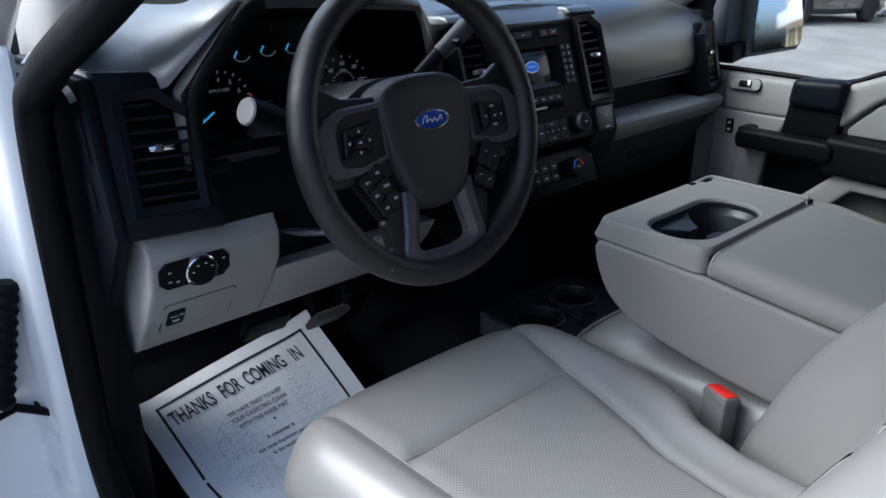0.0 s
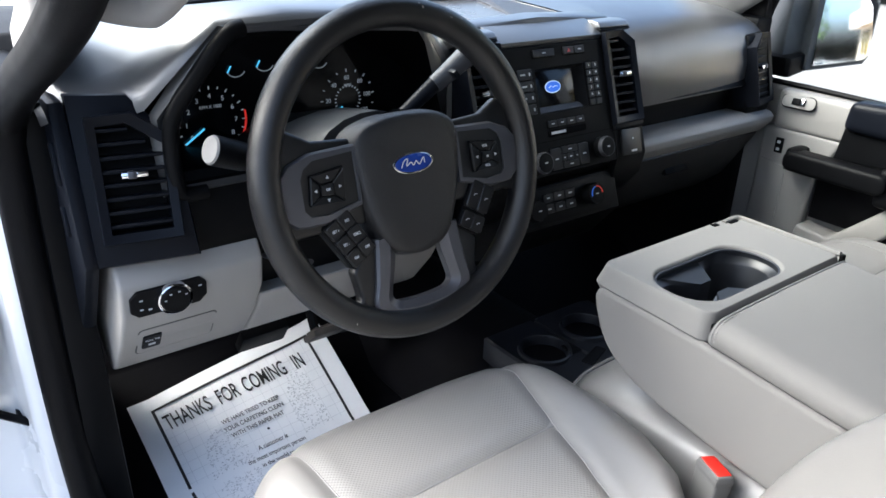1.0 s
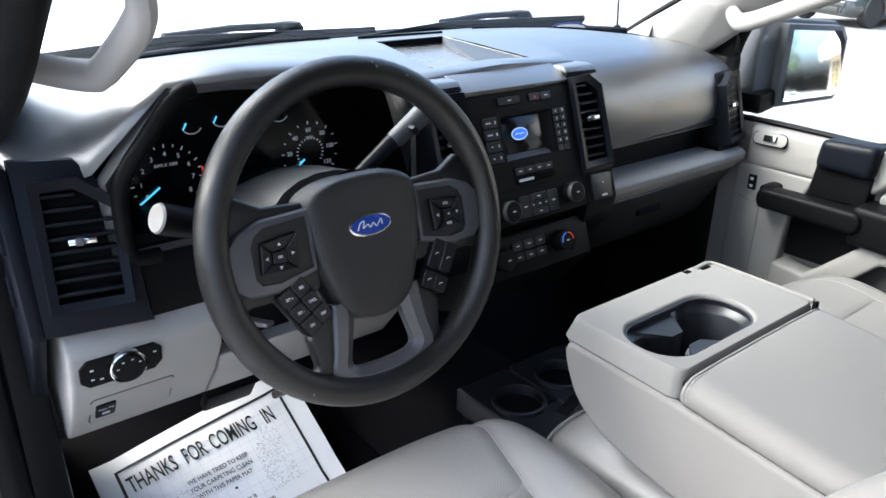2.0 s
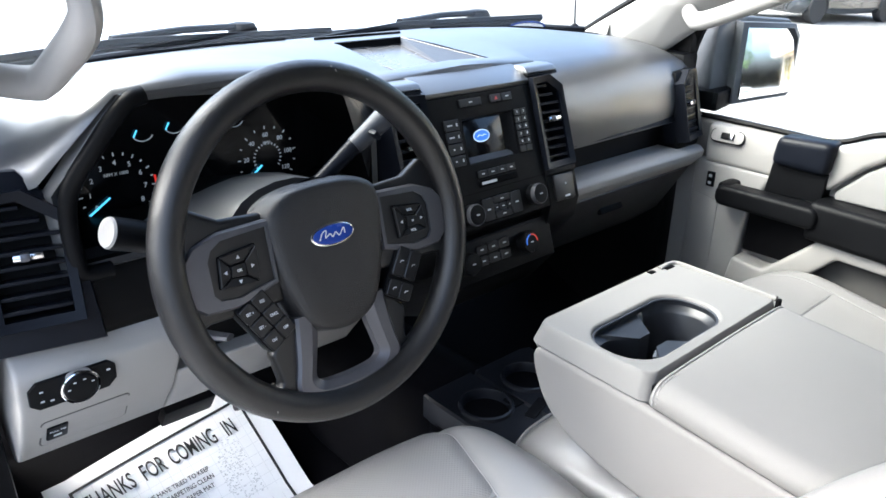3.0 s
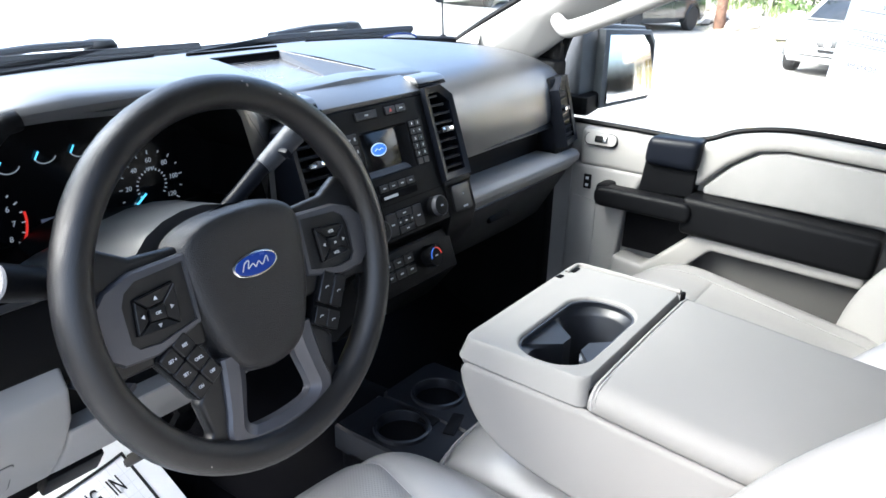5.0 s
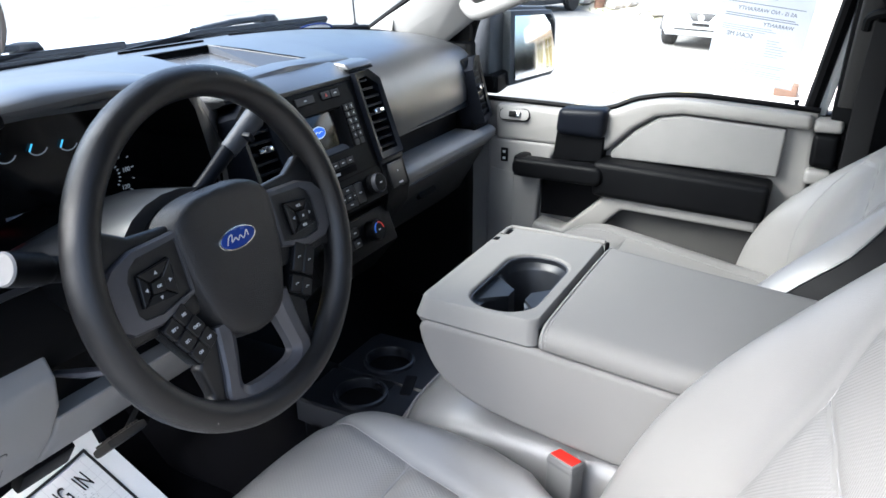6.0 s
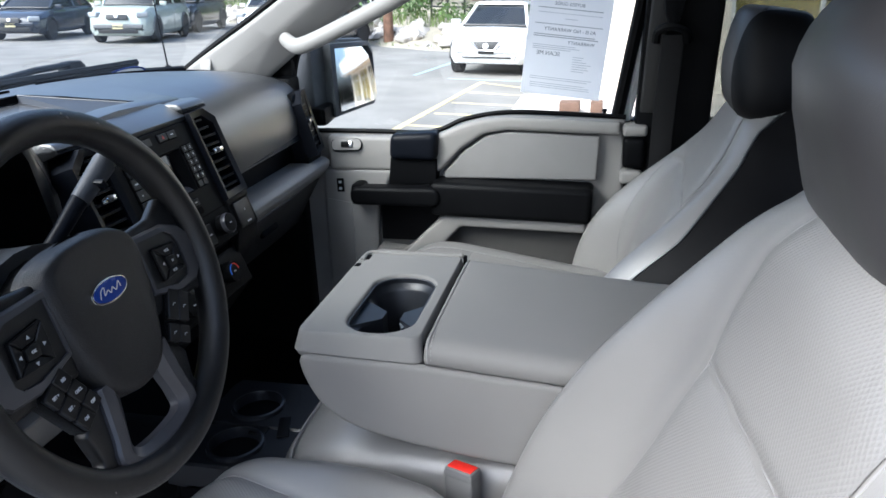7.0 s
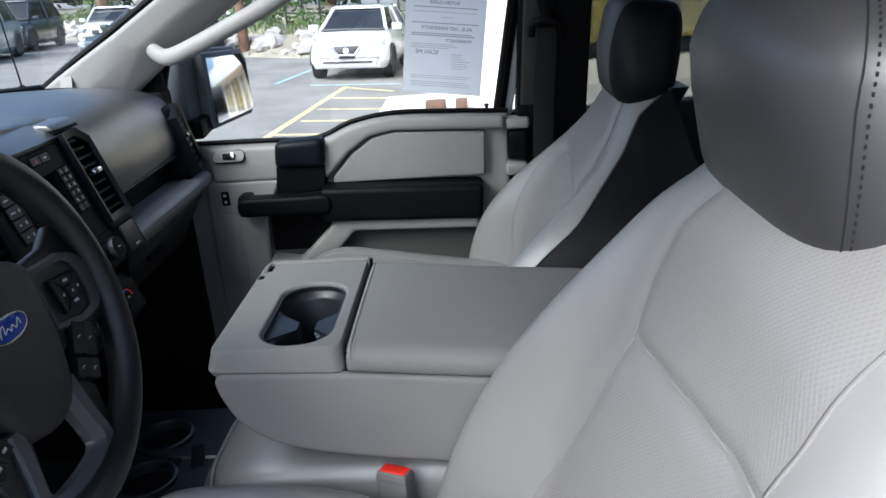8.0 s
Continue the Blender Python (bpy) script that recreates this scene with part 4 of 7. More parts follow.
# ---- steering column and wheel ----
col = thing("steering_column", "black steering column shroud with stalks", "steering column")
part("shroud", loft([[(0.0 + a * math.cos(t), y, z + b * math.sin(t)) for t in np.linspace(0, 2 * math.pi, 17)[:-1]] for y, z, a, b in ((0.075, 1.352, 0.050, 0.050), (0.11, 1.35, 0.062, 0.060), (0.20, 1.325, 0.07, 0.07), (0.34, 1.28, 0.08, 0.075))]), BLACK, col)
part("shroud_lid", loft([[(a * math.cos(t), y, z + b * math.sin(t)) for t in np.linspace(0, math.pi, 10)] + [(-a, y, z - 0.01), (a, y, z - 0.01)] for y, z, a, b in ((0.09, 1.372, 0.07, 0.045), (0.18, 1.355, 0.09, 0.045), (0.26, 1.335, 0.10, 0.02))]), DASH, col)
ls = part("signal_stalk", tube([(-0.05, 0.11, 1.345), (-0.10, 0.10, 1.365), (-0.15, 0.095, 1.385)], [0.011, 0.012, 0.013], 14), BLACK, col, "black signal stalk")
part("stalk_end", tube([(-0.148, 0.0953, 1.384), (-0.156, 0.0945, 1.3875), (-0.184, 0.0915, 1.399), (-0.189, 0.091, 1.401)], [0.0130, 0.0155, 0.0162, 0.0158], 24), BLACK, ls)
part("stalk_cap", tube([(-0.1885, 0.0911, 1.4008), (-0.1915, 0.0907, 1.402)], [0.0158, 0.0140], 24), GREY_INSERT, ls, "grey stalk cap")
gs = part("shift_lever", tube(smooth_line([(0.02, 0.118, 1.370), (0.059, 0.102, 1.406), (0.098, 0.095, 1.438), (0.137, 0.088, 1.467)], 4), [0.0060 + 0.0003 * k for k in range(13)], 14, flat=1.2), VENT, col, "black column gear lever")
part("lever_grip", tube(smooth_line([(0.096, 0.0950, 1.4362), (0.117, 0.0913, 1.452), (0.1375, 0.0878, 1.4674)], 4), [0.0092 + 0.0003 * k for k in range(9)], 16, flat=1.2), HOUSING, gs, "slate grey grip panel")
part("lever_button", box((0.012, 0.006, 0.016), m=frame_of((0.1135, 0.0805, 1.4505), (0.65, 0, -0.75), (0.75, 0, 0.65)), w=0.002), VENT, gs)
part("lever_collar", tube([(0.136, 0.0882, 1.4665), (0.141, 0.0874, 1.4702)], 0.0105, 16, flat=1.2), SILVER, gs)
part("yellow_tag", box((0.010, 0.002, 0.040), (0.136, 0.066, 1.236), 0.0005), YELLOW, col, "yellow tag")
part("key_barrel", lathe([(0.016, 0), (0.017, 0.012), (0.010, 0.014), (0, 0.014)], 18, frame_of((0.062, 0.12, 1.315), (0.5, 0.86, 0), (0, 0, 1))), BLACK, col)

CHIP = material("pale_scuff", (0.22, 0.21, 0.20), 0.8)
TILT = radians(15.0)
WU, WN = Vector((0, math.sin(TILT), math.cos(TILT))), Vector((0, -math.cos(TILT), math.sin(TILT)))
WC = Vector((0.003, 0, 1.38)) - 0.010 * WU - 0.0176 * WN
WF = frame_of(WC, (1, 0, 0), WU)
wheel = thing("steering_wheel", "worn black four-spoke steering wheel with grey spoke trim", "steering wheel", WF)
R, r = 0.171, 0.0160
ring = [(R * math.cos(a), R * math.sin(a), 0) for a in np.linspace(0, 2 * math.pi, 73)[:-1]]
rings = []
for a in np.linspace(0, 2 * math.pi, 73):
    rr_ = []
    for k in range(16):
        t = k * 2 * math.pi / 16
        bulge = 1 + 0.06 * math.exp(-((math.degrees(a) % 180 - 35) / 14) ** 2)
        q = R + r * bulge * math.cos(t)
        rr_.append((q * math.cos(a), q * math.sin(a), 1.12 * r * bulge * math.sin(t)))
    rings.append(rr_)
rb = loft(rings, True, False)
bmesh.ops.remove_doubles(rb, verts=rb.verts, dist=1e-6)
part("rim", rb, RIM, wheel, "worn black rubber rim")
random.seed(4)
for k in range(9):
    a = radians(random.choice((random.uniform(205, 235), random.uniform(300, 345), random.uniform(60, 80))))
    t = random.uniform(0.6, 1.5)
    q = R + r * math.cos(t)
    part("rim_chip", box((random.uniform(0.001, 0.0035), 0.0009, 0.0007), m=Matrix.Rotation(a, 4, "Z") @ Matrix.Translation((q, 0, 1.12 * r * math.sin(t))) @ Matrix.Rotation(random.uniform(0, 3), 4, "Z")), CHIP, wheel, "pale scuff in the rim")
# side spokes with grey trim frames, cross pads and key groups
for sg in (-1, 1):
    def M(x):
        return x * sg
    sp = [(M(0.055), 0.046), (M(0.112), 0.050), (M(0.140), 0.066), (M(0.166), 0.045), (M(0.168), -0.034), (M(0.158), -0.052), (M(0.140), -0.046), (M(0.060), -0.046)]
    part("spoke", prism(sp if sg > 0 else sp[::-1], "z", -0.016, -0.002, 0.006, 3), RIM, wheel)
    tr = [(M(0.066), 0.041), (M(0.120), 0.039), (M(0.145), 0.030), (M(0.158), 0.016), (M(0.155), -0.026), (M(0.144), -0.035), (M(0.112), -0.037), (M(0.066), -0.024)]
    inner_ = [(M(0.070), 0.034), (M(0.118), 0.031), (M(0.129), 0.024), (M(0.134), 0.014), (M(0.134), -0.018), (M(0.128), -0.025), (M(0.108), -0.027), (M(0.070), -0.019)]
    tr, inner_ = [smooth_line([(x, y, 0) for x, y in q], 1) for q in (tr, inner_)]
    rings = [[(p.x, p.y, z) for p in q] for q, z in ((tr, -0.012), (tr, 0.0015))] + [[(p.x * 0.985 + M(0.0014), p.y * 0.94 + 0.0003, 0.0042) for p in tr], [(p.x, p.y, 0.0050) for p in inner_], [(p.x, p.y, 0.0015) for p in inner_]]
    part("spoke_trim", loft(rings, caps=False), SILVER, wheel, "dark grey spoke trim", sharp=24)
    part("spoke_frame", prism([(p.x, p.y) for p in inner_] if sg > 0 else [(p.x, p.y) for p in inner_][::-1], "z", -0.004, 0.0026, 0.0), RIM, wheel)
    # cross pad: a middle key with four wedge keys round it
    outer4 = [(M(0.084), 0.021), (M(0.124), 0.0165), (M(0.1275), -0.0145), (M(0.0865), -0.0165)]
    mid4 = [(M(0.0985), 0.0070), (M(0.1140), 0.0055), (M(0.1150), -0.0055), (M(0.0990), -0.0070)]
    pd = part("button_pad", prism([(x, y) for x, y in outer4] if sg < 0 else outer4[::-1], "z", 0.001, 0.0045, 0.001), LINING, wheel, "black button pad")
    for k in range(4):
        quad = [outer4[k], outer4[(k + 1) % 4], mid4[(k + 1) % 4], mid4[k]]
        qx, qy = sum(p[0] for p in quad) / 4, sum(p[1] for p in quad) / 4
        quad = [(qx + (x - qx) * 0.94, qy + (y - qy) * 0.93) for x, y in quad]
        part("pad_key", loft([[(x, y, 0.004) for x, y in quad], [(x, y, 0.0078 if i_ < 2 else 0.0068) for i_, (x, y) in enumerate(quad)]], w=0.0008, seg=1), PANEL_KEY, pd)
        word = ("VOL" if k in (0, 2) else "") if sg > 0 else ""
        at_ = ML((qx, qy, 0.0079))
        if word:
            writing(word, 0.0042, at_, MARK, pd, "marking", bold=0.0001)
        else:
            tri_ = [(0.0020, 0.0), (-0.0014, 0.0019), (-0.0014, -0.0019)]
            cxm = sum(p[0] for p in mid4) / 4
            part("symbol", prism(tri_, "z", 0, 0.0005, m=at_ @ Matrix.Rotation(math.atan2(qy, qx - cxm), 4, "Z")), MARK, pd)
    part("centre_key", prism([(M(0.1065) + x * 0.94, y * 0.94) for x, y in [(p[0] - M(0.1065), p[1]) for p in mid4]][:: (-1 if sg > 0 else 1)], "z", 0.004, 0.0092, 0.001), PANEL_KEY, pd)
    writing("OK" if sg < 0 else "M", 0.0036, ML((M(0.1065), 0, 0.0096)), MARK, pd, "marking", bold=0.0001)
    # key group below, beside the hub
    lm = Matrix.Translation((M(0.0865), -0.057, -0.003)) @ Matrix.Rotation(radians(-31 * sg), 4, "Z")
    pl = part("button_plate", prism(rounded(0.037, 0.062, 0.005), "z", -0.014, 0.003, 0.003, m=lm), BLACK, wheel)
    rows = ((0.0190, 0.0, -0.0190) if sg < 0 else (0.0120, -0.0190))
    for dy in rows:
        for dx in (-0.0086, 0.0086):
            hh = 0.0182 if sg < 0 else (0.034 if dy > 0 else 0.0195)
            kk = part("button", prism(rounded(0.0164, hh, 0.002, 3), "z", 0.002, 0.0082, 0.0014, 1, m=lm @ ML((dx, dy, 0))), PANEL_KEY, pl)
            word = {(0, 0): "SET +", (0, 1): "RES", (1, 0): "SET -", (1, 1): "CNCL", (2, 0): "ON", (2, 1): "OFF"}.get((rows.index(dy), int(dx > 0))) if sg < 0 else None
            if word:
                writing(word, 0.0042, lm @ ML((dx, dy, 0.0085)) @ Matrix.Rotation(radians(-24), 4, "Z"), MARK, pl, "marking", squeeze=0.8, bold=0.0001)
            else:
                part("symbol", tube([lm @ Vector((dx - 0.002, dy - 0.0018, 0.0085)), lm @ Vector((dx - 0.0012, dy + 0.0006, 0.0085)), lm @ Vector((dx + 0.002, dy + 0.0016, 0.0085))], 0.0006, 5, flat=0.5), MARK, pl)
# lower spokes: black gussets to the rim and a grey U-shaped trim round the opening
for sg in (-1, 1):
    sp = [(0.044 * sg, -0.066), (0.070 * sg, -0.074), (0.086 * sg, -0.096), (0.080 * sg, -0.128), (0.094 * sg, -0.146), (0.060 * sg, -0.170), (0.046 * sg, -0.160), (0.040 * sg, -0.10)]
    part("lower_spoke", prism(sp if sg > 0 else sp[::-1], "z", -0.020, -0.003, 0.005, 3), RIM, wheel)
U_OUT = [(-0.056, -0.066), (-0.058, -0.085), (-0.062, -0.115), (-0.067, -0.136), (-0.061, -0.152), (-0.044, -0.162), (0.0, -0.1665), (0.044, -0.162), (0.061, -0.152), (0.067, -0.136), (0.062, -0.115), (0.058, -0.085), (0.056, -0.066)]
U_IN = [(-0.030, -0.066), (-0.031, -0.090), (-0.038, -0.118), (-0.041, -0.133), (-0.036, -0.140), (-0.026, -0.143), (0.0, -0.1445), (0.026, -0.143), (0.036, -0.140), (0.041, -0.133), (0.038, -0.118), (0.031, -0.090), (0.030, -0.066)]
uo = smooth_line([(x, y, 0) for x, y in U_OUT], 3)
ui = smooth_line([(x, y, 0) for x, y in U_IN], 3)
rings = []
for a_, b_ in zip(uo, ui):
    rings.append([(a_.x, a_.y, -0.014), (a_.x, a_.y, 0.0005), (a_.x + (b_.x - a_.x) * 0.12, a_.y + (b_.y - a_.y) * 0.12, 0.0030), (a_.x + (b_.x - a_.x) * 0.62, a_.y + (b_.y - a_.y) * 0.62, 0.0030), (b_.x, b_.y, -0.0035), (b_.x, b_.y, -0.014)])
part("lower_trim", loft(rings), SILVER, wheel, "dark grey U-shaped lower spoke trim", sharp=28)
part("bottom_bridge", prism([(-0.060, -0.148), (0.060, -0.148), (0.056, -0.174), (-0.056, -0.174)], "z", -0.015, -0.001, 0.004, 3), RIM, wheel)
part("hub_back", loft([[(0.052 * a * math.cos(t), 0.055 * a * math.sin(t) - 0.005, z) for t in np.linspace(0, 2 * math.pi, 21)[:-1]] for a, z in ((0.9, -0.085), (1.1, -0.05), (1.35, -0.012))]), BLACK, wheel)
# airbag cover: shield-shaped with sloping sides and a soft crown
half_hub = [(0.0, 0.0665), (0.034, 0.0645), (0.060, 0.0570), (0.0745, 0.0440), (0.0765, 0.0200), (0.0690, -0.0240), (0.0530, -0.0680), (0.0330, -0.0880), (0.0, -0.0955)]
hub = half_hub + [(-x, y) for x, y in half_hub[-2:0:-1]]
hub = [tuple(p) for p in smooth_line([(x, y, 0) for x, y in hub + hub[:1]], 4)][:-1]
cov = loft([[(x * a + 0.001, y * b + 0.0, z) for x, y, _ in hub] for a, b, z in ((1.03, 1.0, -0.020), (1.03, 1.0, -0.013), (1.015, 0.995, -0.010), (0.90, 0.97, 0.0015), (0.872, 0.955, 0.0045), (0.83, 0.93, 0.0066), (0.74, 0.86, 0.0086), (0.55, 0.66, 0.0098), (0.28, 0.34, 0.0103))])
part("airbag_cover", cov, HUBSKIN, wheel, "black grained airbag cover", sharp=60)
em = part("emblem", oval(0.0265, 0.0118, 0.003, 36, ML((0.0, 0.010, 0.0086)), w=0.001), CHROME, wheel, "blue oval emblem with a bright rim")
part("emblem_field", oval(0.0242, 0.0098, 0.0012, 36, ML((0.0, 0.010, 0.0110)), w=0.0003), BLUE, em)
part("emblem_bar", tube(smooth_line([(-0.017, 0.0065, 0.0124), (-0.013, 0.0135, 0.0124), (-0.008, 0.0150, 0.0124), (-0.010, 0.0080, 0.0124), (-0.004, 0.0110, 0.0124), (-0.001, 0.0075, 0.0124), (0.003, 0.0115, 0.0124), (0.007, 0.0075, 0.0124), (0.013, 0.0140, 0.0124), (0.014, 0.0080, 0.0124)], 5), 0.0007, 6, flat=0.4), MARK, em)
part("cover_mark", box((0.016, 0.0022, 0.0006), (0.009, -0.030, 0.0096)), DASH, wheel)
part("cover_mark", box((0.007, 0.006, 0.0006), (0.010, -0.042, 0.0091)), DASH, wheel)

SEAM = material("seat_thread", (0.22, 0.215, 0.21), 0.7)

# ---- seats ----
def seat_top(u, s, half, base, bol):
    """Height over the cushion's base: round shoulders, bolsters and a shallow middle."""
    edge = max(0.0, 1 - abs(u) ** 7) ** 0.35
    return base * edge + bol * math.exp(-((abs(u) - 0.78) / 0.16) ** 2)


def inner_seam(v):
    """Where the long cushion's inner side seam runs."""
    return float(np.interp(v, (0.0, 0.25, 0.389, 0.50, 0.657, 0.864, 1.0), (0.40, 0.41, 0.41, 0.45, 0.53, 0.675, 0.72)))


def cushion_point(u, v, half, y0, y1, z0, h, bol, tilt=0.0, big=False):
    """u across -1..1, v along 0 (back) to 1 (front); big: a long cushion with a full rounded front."""
    if big:
        roll = 1 - max(0.0, (v - 0.80) / 0.20) ** 2.8 * 0.80
        width = half * (1 - 0.05 * max(0.0, (v - 0.85) / 0.15) ** 2)
        pull = -0.075 * abs(u) ** 4 * v ** 3
        if u < 0:
            width *= 0.93
        if u > 0:
            width *= float(np.interp(v, (0.0, 0.25, 0.36, 0.44, 0.55, 0.70), (0.52, 0.57, 0.68, 0.85, 0.955, 1.0)))
    else:
        roll = 1 - max(0.0, (v - 0.72) / 0.28) ** 2.6 * 0.75
        width = half * (1 - 0.10 * max(0.0, (v - 0.82) / 0.18) ** 2)
        pull = -0.03 * abs(u) ** 3 * v ** 4
    tail = 1 - max(0.0, (0.10 - v) / 0.10) ** 2 * 0.35
    sunk = 0.0
    if big:
        sunk = 0.0055 * (math.exp(-((u + 0.65) / 0.045) ** 2) + math.exp(-((u - inner_seam(v)) / 0.045) ** 2))
        if -0.66 < u < inner_seam(v):
            sunk = max(sunk, 0.0055 * math.exp(-((v - 0.662) / 0.020) ** 2))
    z = -sunk + z0 + tilt * v + seat_top(u, v, half, h, bol * (1 - 0.6 * v)) * roll * tail
    return Vector((u * width, y0 + (y1 - y0) * v + pull, z))


def seat_cushion(half, y0, y1, z0, h, bol, thick, tilt=0.0, big=False):
    us = [math.sin(t) for t in np.linspace(-math.pi / 2, math.pi / 2, 91 if big else 29)]
    rings = []
    for v in [1 - (1 - q) ** 1.35 for q in np.linspace(0, 1, 90 if big else 30)]:
        row = [cushion_point(u, v, half, y0, y1, z0, h, bol, tilt, big) for u in us]
        row += [Vector((row[-1].x * 0.96, row[-1].y - 0.01, z0 - thick)), Vector((row[0].x * 0.96, row[0].y - 0.01, z0 - thick))]
        rings.append(row)
    return loft(rings)


def back_point(u, s, half, bol, flip=1):
    """u across (positive towards the middle of the cab), s up the backrest 0..1; the front surface."""
    y = -0.455 - 0.135 * s - 0.045 * s * s
    z = 0.98 + (0.53 if flip > 0 else 0.505) * s
    hw = half * (1.14 if u < 0 and flip > 0 else 1.0) * (1 - (0.26 if u > 0 else 0.12) * max(0.0, s - 0.45) ** 1.5 / 0.41)
    bulge = bol * (1.0 if u > 0 or flip < 0 else 0.35) * max(0.0, 1 - (s / 0.88) ** 1.6) * math.exp(-((abs(u) - 0.82) / 0.20) ** 2)
    edge = (1 - max(0.0, 1 - abs(u) ** 7) ** 0.5) * 0.085
    crown = max(0.0, (s - 0.8) / 0.2) ** 2 * 0.075 if flip > 0 else max(0.0, (s - 0.9) / 0.1) ** 2 * 0.05
    inner, outer = insert_edge(s)
    sunk = (0.0045 * math.exp(-((u - inner) / 0.06) ** 2) + 0.002 * math.exp(-((u - outer) / 0.09) ** 2)) * min(1.0, max(0.0, (1 - s) / 0.1))
    if outer < u < inner:
        sunk = max(sunk, 0.0055 * math.exp(-((s - insert_level(u, 0.60)) / 0.018) ** 2))
    y -= sunk
    return Vector((flip * (u * hw - 0.008), y + bulge - edge - crown + (0.012 if flip > 0 else 0.05) * math.exp(-((s - 0.38) / (0.25 if flip > 0 else 0.33)) ** 2), z - abs(u) ** 4 * (0.035 * s + (0.15 * s ** 3.5 if flip < 0 else 0.0))))


def dark_edge(s, flip):
    """How far across the backrest the light front reaches before the dark cover."""
    return 0.9 - (0.33 * max(0.0, (s - 0.62) / 0.38) ** 1.6 if flip < 0 else 0.0)


def insert_edge(s):
    """Side seams of the backrest's insert: towards the middle, and towards the door."""
    inner = float(np.interp(s, (0, 0.2, 0.41, 0.60, 0.7, 0.8, 0.9, 1.0), (0.60, 0.54, 0.38, 0.32, 0.41, 0.42, 0.32, 0.24)))
    outer = float(np.interp(s, (0, 0.3, 0.7, 1.0), (-0.52, -0.60, -0.71, -0.73)))
    return inner, outer


def insert_level(u, k):
    """Height of the insert's cross seam and of the lines beside it, rising towards the door."""
    return k + 0.085 * (max(0.0, 0.32 - u) / 1.1) ** 1.2 * max(0.0, 1 - abs(k - 0.60) / 0.40)


def seam(points, parent, rad=0.0011, material=None, name="seam"):
    return part(name, tube(points, rad, 5), material or SEAM, parent)


def build_seat(name, label, x, y=0.0, z=0.0, flip=1, cush=0.0, head=0.0, dark=False, tilt=0.0):
    s = thing(name, label, "seat", Matrix.Translation((x, y, z)))
    half, y0, y1, z0, h, bol, thick = 0.247, -0.52, 0.075, 0.93 + cush, 0.088, 0.022, 0.075 + cush
    big, cx_, ua, ub, vc = False, 0.0, -0.64, 0.64, 0.706
    if flip > 0:
        big, half, y1, cx_, ua, ub, vc = True, 0.266, 0.128, 0.018, -0.65, 0.53, 0.662
    cu = part("cushion", seat_cushion(half, y0, y1, z0, h, bol, thick, tilt, big), VINYL, s, sharp=70)
    cu.location.x = cx_

    def cp(u, v, up=0.0):
        p = cushion_point(u, v, half, y0, y1, z0, h, bol, tilt, big)
        return Vector((p.x, p.y, p.z + up))

    def right_(v):
        return inner_seam(v) if big else ub

    def dip(u, v):
        """Seams sink into the padding round each panel."""
        return 0.0022 - 0.0016 * (math.exp(-((u - ua) / 0.03) ** 2) + math.exp(-((u - right_(v)) / 0.03) ** 2)) - 0.0016 * math.exp(-((v - vc) / 0.012) ** 2)

    def across_(v):
        return np.linspace(ua + 0.006, right_(v) - 0.006, 41)

    ins = loft([[cp(u, v, dip(u, v)) for u in across_(v)] for v in np.linspace(0.04, vc - 0.004, 40)], closed=False)
    part("cushion_insert", ins, PERF_SEAT, cu, "perforated grey seat insert")
    front = loft([[cp(u, v, dip(u, v)) for u in across_(v)] for v in np.linspace(vc + 0.004, 0.975, 30)], closed=False)
    part("cushion_front", front, PERF_SEAT, cu)
    seam([cp(ua, v, 0.0006) for v in np.linspace(0.04, 0.985, 40)], cu, 0.0009)
    seam([cp(right_(v), v, 0.0006) for v in np.linspace(0.04, 0.985, 40)], cu, 0.0009)
    seam([cp(u, vc, 0.0004) for u in np.linspace(ua, ub, 20)], cu, 0.0009)
    # backrest with dark sides
    us = [math.sin(t) for t in np.linspace(-math.pi / 2, math.pi / 2, 81)]
    rings = []
    for k in np.linspace(0, 1, 50):
        inset_ = 0.03 + 0.14 * max(0.0, 1 - (k / 0.88) ** 1.6)
        row = [back_point(u * dark_edge(k, flip), k, 0.281, 0.140, flip) for u in us]
        rings.append(row + [row[-1] + Vector((-0.004 * flip, -inset_, 0)), row[0] + Vector((0.004 * flip, -inset_, 0))])
    bk = part("backrest", loft(rings), VINYL, s, sharp=70)
    def bp_(u, k, out=0.0):
        p = back_point(u, k, 0.281, 0.140, flip)
        return Vector((p.x, p.y + out, p.z))
    level = insert_level
    for lo_, hi_, nm in ((0.02, 0.596, "insert_lower"), (0.604, 0.975, "insert_upper")):
        rows_ = []
        for k in np.linspace(lo_, hi_, 32):
            e1, e0 = insert_edge(k)
            rows_.append([bp_(u, level(u, k), 0.0018 - 0.0012 * max(0.0, 1 - (k - lo_) / 0.03) - 0.0012 * max(0.0, 1 - (hi_ - k) / 0.03)) for u in np.linspace(e0 + 0.008, e1 - 0.008, 61)])
        part(nm, loft(rows_, closed=False), PERF, bk, "perforated grey seat insert")
    for side_ in (0, 1):
        seam([bp_(insert_edge(k)[side_], level(insert_edge(k)[side_], k), 0.0004) for k in np.linspace(0.02, 0.97, 34)], bk, 0.0007)
    seam([bp_(u, level(u, 0.60), 0.0004) for u in np.linspace(-0.70, 0.32, 20)], bk, 0.0010)
    rings = []
